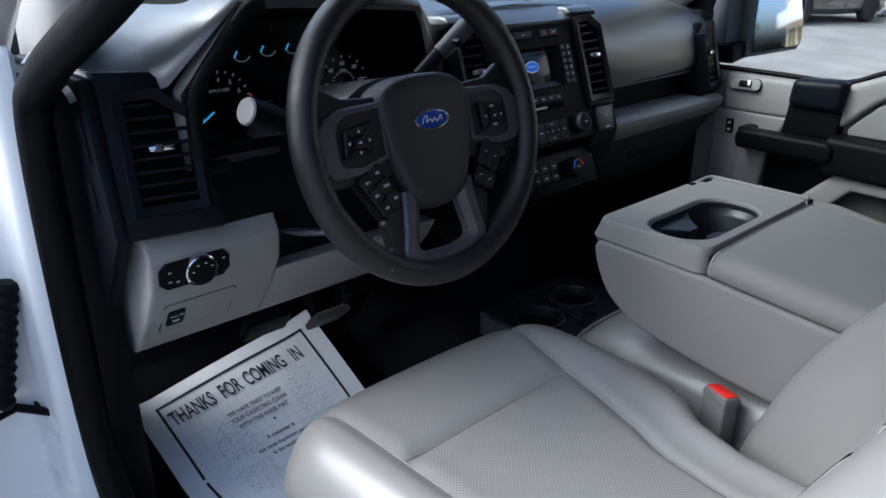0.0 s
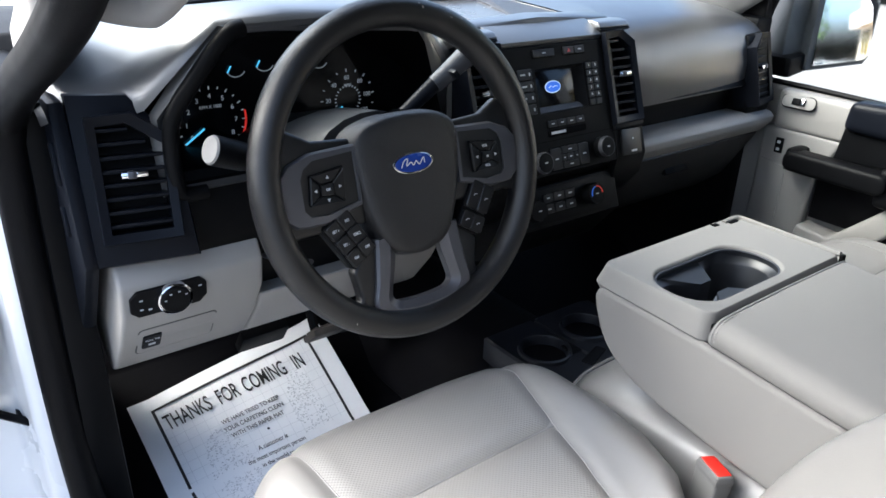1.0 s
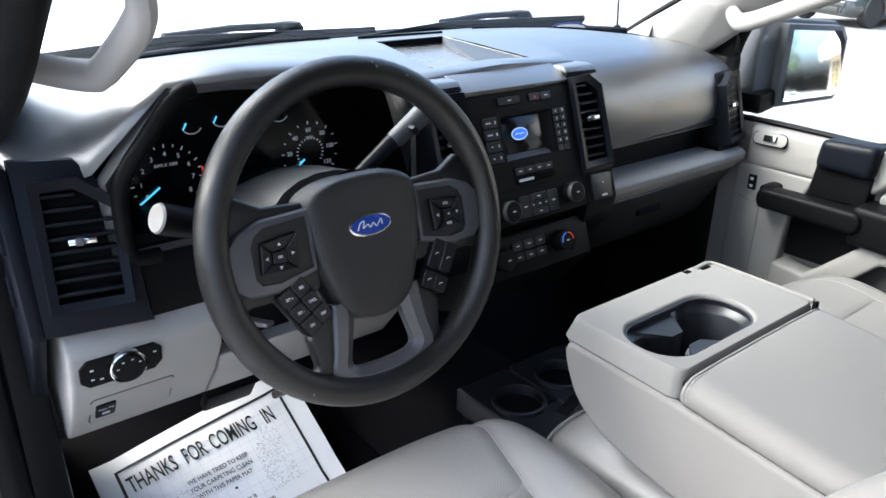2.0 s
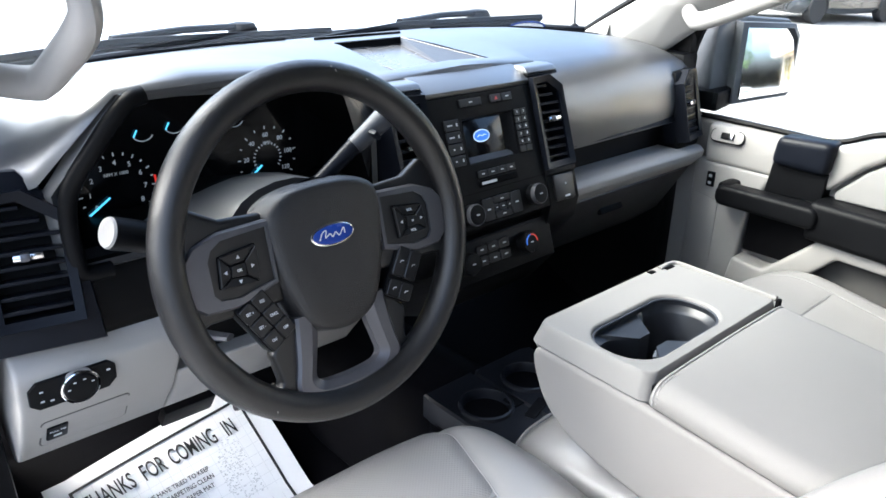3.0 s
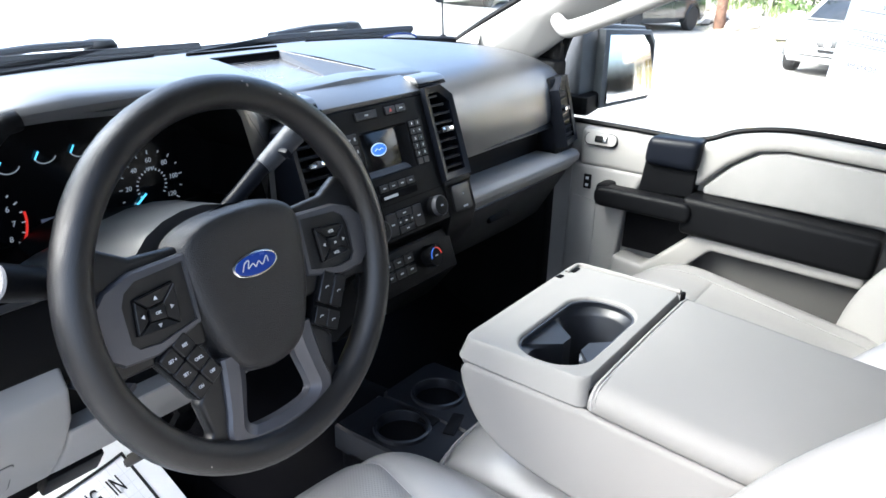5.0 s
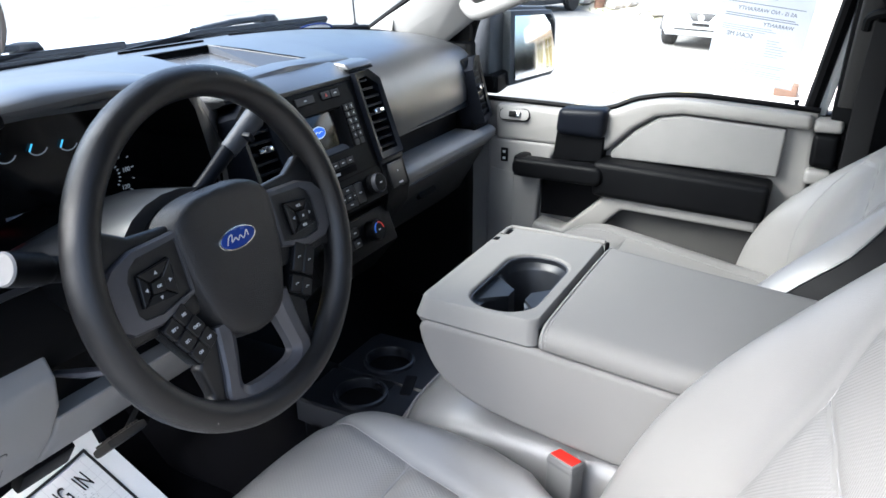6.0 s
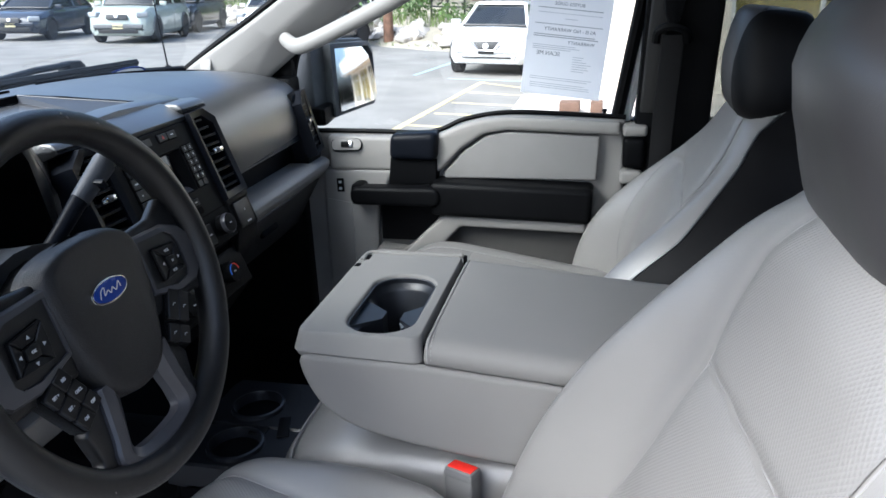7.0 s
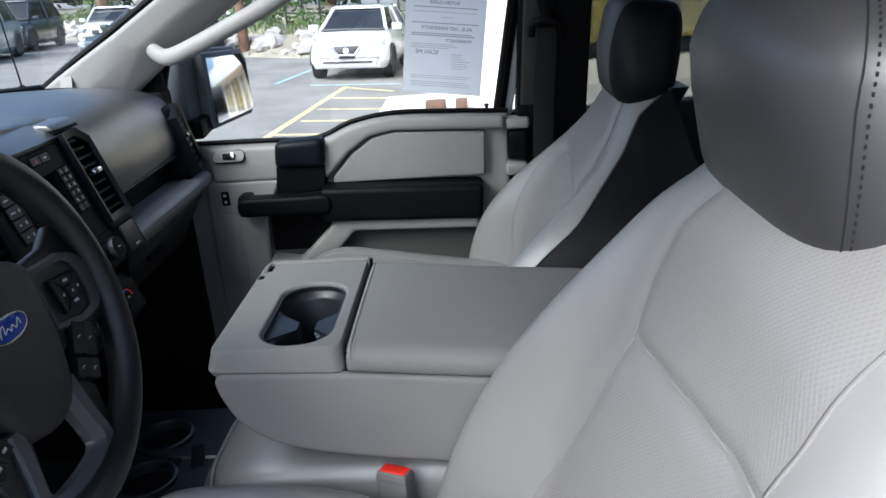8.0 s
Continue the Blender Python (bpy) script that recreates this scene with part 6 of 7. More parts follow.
part("pull_handle", prism(rounded(0.218, 0.044, 0.018), "z", 0, 0.045, 0.010, 3, m=Matrix.Translation((1.076, 0.040, 1.158)) @ Matrix.Rotation(radians(90), 4, "Z") @ Matrix.Rotation(radians(90), 4, "X")), BLACK, door, "black pull handle")
part("handle_root", box((0.08, 0.03, 0.05), (1.125, 0.135, 1.158), 0.01), BLACK, door)
part("hand_pocket", prism([(0.092, 1.14), (-0.06, 1.12), (-0.03, 1.03), (0.095, 1.03)], "x", 1.140, 1.168, 0.004), RUBBER, door, "dark hollow behind the pull handle")
fr = prism([(-0.075, 1.112), (-0.405, 1.104), (-0.405, 1.072), (-0.112, 1.080), (0.0, 0.96), (0.05, 0.90), (0.12, 0.90), (0.10, 1.02), (0.03, 1.01)], "x", 1.105, 1.166, 0.010, 3)
part("pocket_frame", fr, GREY, door, "grey map pocket frame")
# pocket back, darker than the panel round it
part("pocket_back", prism([(-0.112, 1.080), (-0.405, 1.072), (-0.405, 0.84), (0.05, 0.84), (0.05, 0.90)], "x", 1.148, 1.168, 0.004), POCKET, door, "dark back of the map pocket")
wsw = frame_of((1.130, 0.166, 1.271), (0, -1, 0.02), (0.35, 0, 1))
part("switch_gap", prism(rounded(0.078, 0.030, 0.013), "z", -0.006, 0.0018, 0.0008, m=wsw), RUBBER, door)
sp = part("switch_plate", prism(rounded(0.074, 0.026, 0.011), "z", -0.006, 0.003, 0.0015, m=wsw), GREY, door, "grey window switch plate")
part("window_switch", box((0.028, 0.014, 0.009), m=wsw @ ML((0.002, 0, 0.004)), w=0.002), BLACK, sp)
part("switch_edge", box((0.009, 0.013, 0.003), m=wsw @ ML((0.011, 0, 0.0090)), w=0.001), CHROME, sp)
lk = part("lock_switch", box((0.006, 0.018, 0.034), (1.1325, 0.190, 1.170), 0.002), BLACK, door, "black lock switch")
part("symbol", box((0.001, 0.007, 0.006), (1.1292, 0.190, 1.178)), MARK, lk)
part("symbol", box((0.001, 0.007, 0.006), (1.1292, 0.190, 1.162)), MARK, lk)
hatch = [(0.165, 1.125), (0.165, 0.955), (0.225, 0.955), (0.225, 1.135)]
part("speaker_cover", prism(hatch, "x", 1.1318, 1.136, 0.001), GREY, door)
part("lock_pin", lathe([(0.004, 0), (0.004, 0.016), (0.006, 0.018), (0.005, 0.022), (0, 0.023)], 10, ML((1.185, -0.437, 1.325))), BLACK, door)
part("latch_cover", box((0.05, 0.05, 0.07), (1.165, -0.505, 1.255), 0.012, seg=3), BLACK, door)
part("latch_cap", box((0.055, 0.055, 0.025), (1.165, -0.505, 1.305), 0.010, seg=3), GREY, door)
part("latch_foot", box((0.055, 0.05, 0.03), (1.160, -0.500, 1.20), 0.010, seg=3), GREY, door)
pane = part("door_glass", loft([[(1.190, 0.34, 1.28), (1.190, -0.49, 1.28)], [(1.165, 0.20, 1.56), (1.165, -0.50, 1.60)], [(1.10, -0.08, 1.85), (1.10, -0.52, 1.90)]], closed=False), GLASS, door, "clear door window")
pane.visible_shadow = False
part("window_frame", tube(smooth_line([(1.19, 0.330, 1.30), (1.182, 0.310, 1.45), (1.168, 0.240, 1.56), (1.12, 0.03, 1.76), (1.09, -0.15, 1.88), (1.07, -0.50, 1.92)]), 0.016, 8), RUBBER, door, "black window frame")
part("rear_window_frame", tube([(1.190, -0.464, 1.32), (1.150, -0.514, 1.62), (1.08, -0.565, 1.92)], 0.014, 8), RUBBER, door)
part("outer_frame", tube([(1.205, -0.484, 1.32), (1.165, -0.537, 1.62), (1.09, -0.59, 1.94)], 0.012, 8), PAINT, door, "white outer window frame")
part("sail_panel", prism([(0.38, 1.285), (0.312, 1.285), (0.296, 1.46), (0.31, 1.515), (0.38, 1.44)], "x", 1.155, 1.185, 0.006), BLACK, door, "black corner panel inside the mirror")

# sheet taped inside the window
bg = thing("window_form", "printed white form taped to the passenger window", "paper form")
BF = frame_of((1.169, -0.352, 1.515), (0, -0.992, -0.125), (-0.09, -0.125, 0.992))
part("sheet", box((0.178, 0.28, 0.0006), m=BF), PAPER_THIN, bg)
FL = BF @ Matrix.Diagonal((-1, 1, 1, 1))
GREYINK = material("grey_ink", (0.20, 0.21, 0.23), 0.75)
writing("BUYERS GUIDE", 0.0098, FL @ ML((0.003, 0.061, 0.0012)), GREYINK, bg, "heading")
writing("AS IS - NO WARRANTY", 0.0108, FL @ ML((-0.004, 0.006, 0.0012)), GREYINK, bg, "heading")
writing("WARRANTY", 0.0105, FL @ ML((-0.032, -0.020, 0.0012)), GREYINK, bg, "heading")
writing("SCAN ME", 0.0125, FL @ ML((0.037, -0.047, 0.0012)), GREYINK, bg, "heading")
random.seed(9)


def bars(v0, v1, step, u0, u1, thick=0.0011, ragged=0.3, material_=None):
    v = v0
    while v > v1:
        w_ = (u1 - u0) * random.uniform(1 - ragged, 1)
        part("text_bar", box((w_, thick, 0.0004), m=BF @ ML((u0 + w_ / 2, v, 0.0008))), material_ or INK_PALE, bg)
        v -= step


bars(0.126, 0.075, 0.0075, -0.072, 0.072)
bars(0.051, 0.050, 0.01, -0.070, 0.070, 0.0012, 0.0, GREYINK)
bars(0.041, 0.040, 0.01, -0.070, 0.070, 0.0010, 0.0)
bars(0.030, 0.029, 0.01, -0.010, 0.022)
bars(0.017, 0.016, 0.01, -0.074, 0.074, 0.0011, 0.0, GREYINK)
bars(-0.006, -0.012, 0.0042, -0.074, 0.074, 0.0013, 0.15, GREYINK)
bars(-0.029, -0.040, 0.0042, -0.074, 0.040)
bars(-0.050, -0.082, 0.0052, 0.018, 0.062, 0.0011, 0.6)
bars(-0.100, -0.107, 0.0045, -0.072, 0.070, 0.0011, 0.1)
bars(-0.114, -0.124, 0.0045, -0.070, 0.072, 0.0011, 0.2)

# seat belt on the pillar
sb = thing("seat_belt", "black seat belt hanging from the pillar guide", "seat belt")
part("webbing", loft([[(x + dx, y + dy, z) for dx, dy in ((-0.002, 0.021), (0.002, 0.022), (0.002, -0.023), (-0.002, -0.022))] for x, y, z in ((1.082, -0.570, 1.515), (1.096, -0.562, 1.38), (1.110, -0.556, 1.20), (1.118, -0.55, 0.95))], w=0.001), BELT, sb)
part("guide", tube(smooth_line([(1.090, -0.536, 1.500), (1.082, -0.540, 1.523), (1.074, -0.566, 1.532), (1.074, -0.592, 1.523), (1.082, -0.598, 1.500)]), 0.009, 8), BLACK, sb)
part("guide_cover", loft([[(1.070 + a, -0.568 + 0.020 * math.cos(k * math.pi / 6), 1.585 + 0.055 * math.sin(k * math.pi / 6)) for k in range(12)] for a in (0.0, 0.03)], w=0.004), BLACK, sb)
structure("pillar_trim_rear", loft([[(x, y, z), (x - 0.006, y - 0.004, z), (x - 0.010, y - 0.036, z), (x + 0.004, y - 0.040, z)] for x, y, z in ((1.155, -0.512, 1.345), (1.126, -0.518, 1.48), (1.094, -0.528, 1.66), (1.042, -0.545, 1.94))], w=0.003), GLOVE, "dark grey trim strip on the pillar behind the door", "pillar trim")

# ---- outside mirror ----
mir = thing("side_mirror", "black square side mirror on the passenger door", "side mirror")
MF = frame_of((1.345, 0.2165, 1.402), (1, -0.40, 0), (0, 0.0, 1))
shell = [(-0.116, 0.094), (-0.100, 0.106), (0.070, 0.094), (0.102, 0.066), (0.106, -0.060), (0.087, -0.080), (-0.096, -0.096), (-0.116, -0.080)]
shell = [(x * (1.24 if x < 0 else 0.76), y) for x, y in shell]
part("housing", loft([[MF @ Vector((x * a, y * a, z)) for x, y in shell] for a, z in ((0.80, -0.105), (0.94, -0.085), (1.0, -0.04), (1.02, -0.010), (1.0, 0.0))], caps=True, w=0.004), MIRROR_SHELL, mir)
glass = [(-0.088, 0.084), (0.062, 0.079), (0.087, 0.055), (0.092, -0.052), (0.076, -0.066), (-0.086, -0.077)]
glass = [(x * (1.0 if x < 0 else 0.66), y) for x, y in glass]
lip = [(x * 1.09 + (-0.004 if x < 0 else 0.002), y * 1.12) for x, y in glass]
part("bezel", loft([[MF @ Vector((x, y, z)) for x, y in q] for q, z in ((lip, -0.004), (lip, 0.026), (glass, 0.030), (glass, 0.004))], caps=False), MIRROR_SHELL, mir)
GF = MF @ Matrix.Rotation(radians(-7.0), 4, "X")
rows_ = []
for j in range(11):
    g = 1.0 - 0.1 * j
    n_ = 8
    line = []
    for (xa, ya), (xb, yb) in zip(glass, glass[1:] + glass[:1]):
        for k in range(n_):
            x, y = (xa + (xb - xa) * k / n_) * max(g, 0.001) + 0.018 * (1 - g), (ya + (yb - ya) * k / n_) * max(g, 0.001)
            line.append(GF @ Vector((x, y, 0.031 - (x * x + y * y) / 2.8)))
    rows_.append(line)
part("glass", loft(rows_, caps=False), MIRROR, mir, "slightly convex mirror glass")
part("arm", loft([[(1.20, 0.24, 1.345), (1.20, 0.33, 1.345), (1.20, 0.33, 1.30), (1.20, 0.24, 1.30)], [(1.30, 0.23, 1.36), (1.30, 0.31, 1.36), (1.30, 0.31, 1.32), (1.30, 0.23, 1.32)]], w=0.008), BLACK, mir)

# ---- wipers, cowl and hood ----
structure("cowl", prism([(0.62, 1.40), (0.66, 1.44), (0.78, 1.455), (0.90, 1.450), (0.90, 1.38), (0.62, 1.36)], "x", -0.30, 1.14, 0.006), BLACK, "black plastic cowl below the windshield", "cowl")
for px, py, tip in ((0.288, 0.70, -0.20), (0.846, 0.655, 0.36)):
    w_ = thing("wiper", "black windshield wiper at rest", "wiper", group="wipers")
    part("pivot", lathe([(0.026, -0.03), (0.027, 0.012), (0.02, 0.022), (0, 0.024)], 16, ML((px, py, 1.482))), BLACK, w_)
    part("arm", tube([(px + 0.02, py, 1.498), (px - 0.12, py - 0.01, 1.500), ((px + tip) / 2, py - 0.02, 1.494)], 0.011, 8, flat=0.6), BLACK, w_)
    part("blade", tube([(px + 0.16, py - 0.045, 1.484), ((px + tip) / 2, py - 0.035, 1.490), (tip - 0.02, py - 0.075, 1.478)], 0.008, 6), RUBBER, w_)
    part("blade_rubber", tube([(px + 0.15, py - 0.052, 1.478), ((px + tip) / 2, py - 0.043, 1.482), (tip - 0.02, py - 0.083, 1.470)], 0.004, 5), RUBBER, w_)
hood = loft([[(x, y, z - 0.05 * abs((x - CX) / 0.85) ** 4) for x in np.linspace(-0.43, 1.27, 13)] for y, z in ((0.88, 1.44), (0.90, 1.458), (1.2, 1.462), (1.6, 1.445), (1.95, 1.40), (2.12, 1.33), (2.16, 1.20))], closed=False)
structure("truck_hood", hood, PAINT, "white painted truck hood seen through the windshield", "hood", 60)

# ---- outside ----
GZ, GX, GY = -0.02, -0.022, 0.035
def gz(x, y):
    return GZ + GX * x + GY * y
EXT = Matrix.Translation((0, 0, GZ)) @ frame_of((0, 0, 0), (1, 0, GX), (0, 1, GY))
def placed(x, y, turn=0.0):
    """A pose on the sloping lot."""
    return EXT @ Matrix.Translation((x, y, 0)) @ Matrix.Rotation(radians(turn), 4, "Z")


g = bmesh.new()
bmesh.ops.create_grid(g, x_segments=40, y_segments=40, size=400)
g.transform(EXT)
structure("ground", g, ASPHALT, "grey asphalt parking lot", "ground")


def road_line(x0, y0, x1, y1, w, material, name="road_marking"):
    d = Vector((x1 - x0, y1 - y0, 0))
    a = math.degrees(math.atan2(d.y, d.x))
    b_ = box((d.length, w, 0.004))
    b_.transform(placed((x0 + x1) / 2, (y0 + y1) / 2, a) @ ML((0, 0, 0.003)))
    return structure(name, b_, material, "painted parking line on the asphalt", "road marking")

ant = thing("antenna", "thin black rod antenna at the windshield's foot", "antenna")
part("rod", tube([(1.149, 0.62, 1.455), (1.149, 0.63, 1.60), (1.150, 0.66, 2.15)], [0.0022, 0.0018, 0.0012], 8), RUBBER, ant)
part("base", lathe([(0.014, 0), (0.013, 0.012), (0.006, 0.02), (0.0, 0.022)], 14, ML((1.149, 0.62, 1.44))), BLACK, ant)
st_ = thing("windshield_sticker", "white oval sticker with a blue edge inside the windshield", "sticker")
SM = frame_of((0.93, 0.585, 1.468), (1, -0.25, 0), (0, -0.6, 1))
part("sticker_field", oval(0.052, 0.017, 0.0008, 28, SM), BLUE, st_)
part("sticker_face", oval(0.046, 0.0125, 0.0006, 28, SM @ ML((0.0, 0.0, 0.0009))), PAPER, st_, "white oval face")


road_line(4.5, 2.31, 13.4, 1.88, 0.10, LINE_YELLOW)
for xa_, ya_, xb_, yb_ in ((13.25, 1.86, 12.60, 0.95), (11.92, 1.88, 11.70, 0.90), (10.70, 1.90, 10.58, 0.90), (9.65, 1.93, 9.58, 0.90), (8.65, 2.05, 8.58, 0.90)):
    road_line(xa_, ya_, xb_, yb_, 0.09, LINE_YELLOW)
road_line(14.15, 3.35, 17.2, 3.12, 0.09, LINE_BLUE)
road_line(13.75, 2.60, 13.60, 0.90, 0.08, LINE_BLUE)

CAR_GLASS = material("car_window_glass", (0.012, 0.014, 0.016), 0.06, vary=0.1)
TYRE = material("tyre_rubber", (0.02, 0.02, 0.021), 0.75, vary=0.2, scale=20)
ALLOY = material("alloy_rim", (0.5, 0.5, 0.52), 0.3, metal=0.8, vary=0.1)
LAMP = material("headlamp_lens", (0.33, 0.35, 0.37), 0.1, vary=0.15, scale=30)
PLATE = material("number_plate", (0.55, 0.5, 0.3), 0.5, vary=0.1)
DARKTRIM = material("car_dark_trim", (0.015, 0.015, 0.016), 0.4, vary=0.1)


def car(name, label, m, length, wide, high, paint, belt=0.98, nose=0.78, cab=(0.18, 0.40, 0.72, 0.97), wheel=0.32, cladding=None, group="parked cars", plate=None, slim=False):
    """A parked car facing -x of its pose. cab: where windshield foot, roof front, roof end and rear foot lie along the length."""
    c = thing(name, label, "car", m, group)
    hw = wide / 2

    def ring(t, top, half, low=0.22):
        x = -length / 2 + length * t
        pts = [(half * 0.90, low), (half, low + 0.14), (half, top * 0.62), (half * 0.97, top * 0.86), (half * 0.86, top), (half * 0.4, top + 0.025)]
        return [(x, y, z) for y, z in pts] + [(x, -y, z) for y, z in reversed(pts)]

    st_ = [(0.0, nose * 0.62, hw * 0.72, 0.30), (0.012, nose * 0.80, hw * 0.84, 0.24), (0.04, nose * 0.93, hw * 0.94, 0.22), (0.10, nose * 1.02, hw, 0.22), (cab[0], belt * 0.97, hw, 0.22), (0.45, belt, hw, 0.2), (0.8, belt * 1.02, hw, 0.22), (0.95, belt * 1.0, hw * 0.96, 0.25), (1.0, belt * 0.9, hw * 0.86, 0.32)]
    body_ = part("body", loft([ring(*q) for q in st_], w=0.015), paint, c, sharp=40)
    # cabin: dark glass block, painted roof and pillars
    x0, x1, x2, x3 = (-length / 2 + length * q for q in cab)
    b0, b1 = hw * 0.90, hw * (0.64 if slim else 0.70)
    low = [(x0, -b0 * 0.92, belt), (x0, b0 * 0.92, belt), (x3, b0 * 0.9, belt + 0.02), (x3, -b0 * 0.9, belt + 0.02)]
    hi_ = [(x1, -b1, high - 0.05), (x1, b1, high - 0.05), (x2, b1, high - 0.05), (x2, -b1, high - 0.05)]
    part("window_glass", loft([low, hi_], w=0.02), CAR_GLASS, c, "dark reflecting car windows")
    rf = [(x1 - 0.06, -b1 - 0.01, high - 0.06), (x1 - 0.06, b1 + 0.01, high - 0.06), (x2 + 0.08, b1 + 0.01, high - 0.06), (x2 + 0.08, -b1 - 0.01, high - 0.06)]
    part("roof", loft([rf, [(x * 0.97 + (x1 + x2) * 0.015, y * 0.9, high) for x, y, z in rf]], w=0.02, seg=3), paint, c)
    for s_ in (-1, 1):
        for (xa, za, ya), (xb, zb, yb) in (((x0, belt, b0 * 0.93), (x1, high - 0.05, b1)), ((x3, belt, b0 * 0.92), (x2, high - 0.05, b1)), (((x0 + x3) / 2 + 0.1, belt, b0 * 0.99), ((x1 + x2) / 2 + 0.1, high - 0.05, b1 + 0.01))):
            part("pillar", tube([(xa, s_ * ya, za), (xb, s_ * yb, zb)], 0.035, 6), paint, c)
        part("wing_mirror", box((0.12, 0.20, 0.13), (x0 + 0.22, s_ * (hw + 0.06), belt + 0.05), 0.03), paint, c)
        lampz = nose * 0.83
        if slim:
            wedge = [(-0.19, -0.07), (0.05, -0.09), (0.17, 0.11), (0.13, 0.12), (-0.10, 0.0)]
            part("headlight", prism([(x * s_, y) for x, y in wedge][::s_], "z", -0.06, 0.05, 0.02, m=frame_of((-length / 2 + 0.20, s_ * hw * 0.76, lampz + 0.06), (0.55 * s_, 1, 0), (0.55, 0, 1)) @ Matrix.Diagonal((1, 1, -1, 1))), LAMP, c, "clear swept headlamp")
        else:
            part("headlight", box((0.30, 0.34, 0.15), m=ML((-length / 2 + 0.16, s_ * hw * 0.72, lampz)) @ Matrix.Rotation(radians(-28 * s_), 4, "Z"), w=0.05, seg=3), LAMP, c, "clear headlamp")
        part("fog_recess", box((0.05, 0.26, 0.035 if slim else 0.09), (-length / 2 + 0.04, s_ * hw * 0.62, 0.40), 0.02), DARKTRIM, c)
        for k, tx in enumerate((0.17, 0.80)):
            wx = -length / 2 + length * tx
            wm = ML((wx, s_ * (hw - 0.09), wheel)) @ Matrix.Rotation(radians(-90 * s_), 4, "X")
            wh = part("wheel", lathe([(wheel * 0.62, -0.09), (wheel * 0.94, -0.1), (wheel, -0.07), (wheel, 0.08), (wheel * 0.94, 0.105), (wheel * 0.66, 0.10)], 26, wm), TYRE, c)
            part("rim", lathe([(wheel * 0.67, 0.09), (wheel * 0.62, 0.10), (wheel * 0.57, 0.07), (wheel * 0.2, 0.09), (0.0, 0.10)], 20, wm), ALLOY, wh)
            for q in range(5):
                part("rim_gap", box((wheel * 0.30, wheel * 0.20, 0.02), m=wm @ Matrix.Rotation(q * 2 * math.pi / 5, 4, "Z") @ ML((wheel * 0.38, 0, 0.082)), w=0.01), DARKTRIM, wh)
            arch = [(wx + (wheel + 0.03) * math.cos(a), s_ * (hw + 0.002), wheel + (wheel + 0.05) * math.sin(a)) for a in np.linspace(0, math.pi, 12)]
            part("wheel_arch", tube(arch, 0.035, 6), cladding or DARKTRIM, c)
    if slim:
        part("grille", prism([(-0.27, 0.075), (0.27, 0.075), (0.15, -0.075), (-0.15, -0.075)], "z", 0, 0.06, 0.012, m=frame_of((-length / 2 - 0.005, 0, nose * 0.80), (0, -1, 0), (0.3, 0, 1))), DARKTRIM, c, "black V-shaped grille")
        part("grille_bow", tube([(-length / 2 - 0.055, y_, nose * 0.80 + z_) for y_, z_ in ((-0.30, 0.09), (-0.16, -0.085), (0.16, -0.085), (0.30, 0.09))], 0.022, 6), ALLOY, c, "bright V-shaped grille bow")
    else:
        part("grille", prism(rounded(wide * 0.34, 0.15, 0.03), "z", 0, 0.06, 0.012, m=frame_of((-length / 2 - 0.005, 0, nose * 0.76), (0, -1, 0), (0.25, 0, 1))), DARKTRIM, c, "black grille")
    part("grille_badge", lathe([(0.055, 0), (0.055, 0.02), (0.0, 0.025)], 16, frame_of((-length / 2 - 0.06, 0, nose * 0.79), (0, -1, 0), (0.25, 0, 1))), ALLOY, c)
    part("lower_intake", prism(rounded(wide * 0.62, 0.03 if slim else 0.11, 0.012), "z", 0, 0.03, 0.01, m=frame_of((-length / 2 - 0.01, 0, 0.36), (0, -1, 0), (0, 0, 1))), DARKTRIM, c)
    part("number_plate", box((0.02, 0.31, 0.15), (-length / 2 - 0.035, 0, 0.50), 0.005), plate or PLATE, c)
    part("bumper", box((0.08, wide * 0.78, 0.12), (-length / 2 - 0.005, 0, 0.50), 0.035, seg=3), cladding or paint, c)
    part("windscreen_edge", tube([(x0 - 0.02, -b0 * 0.9, belt + 0.01), (x0 - 0.06, 0, belt + 0.02), (x0 - 0.02, b0 * 0.9, belt + 0.01)], 0.025, 6), DARKTRIM, c)
    for s_ in (-1, 1):
        part("door_line", box((0.012, 0.006, 0.5), (0.05 * length, s_ * (hw + 0.0005), 0.62), 0.001), DARKTRIM, c)
        part("door_handle", box((0.16, 0.03, 0.03), (0.10 * length, s_ * (hw + 0.004), belt * 0.84), 0.01), paint, c)
        part("side_glass_trim", tube([(x0 + 0.1, s_ * b0 * 1.0, belt + 0.01), (x3 - 0.1, s_ * b0 * 0.99, belt + 0.02)], 0.012, 5), DARKTRIM, c)
    return c


CAR_WHITE = material("car_white_paint", (0.75, 0.76, 0.77), 0.2, vary=0.01, coat=0.6)
CAR_DARK = material("car_dark_grey_paint", (0.05, 0.055, 0.06), 0.22, metal=0.3, vary=0.05, coat=0.6)
CAR_SAGE = material("car_pale_green_paint", (0.42, 0.47, 0.44), 0.28, metal=0.2, vary=0.04, coat=0.5)
CAR_CLAD = material("grey_cladding", (0.13, 0.135, 0.14), 0.6)
CAR_NAVY = material("car_navy_paint", (0.02, 0.026, 0.04), 0.2, vary=0.05, coat=0.6)

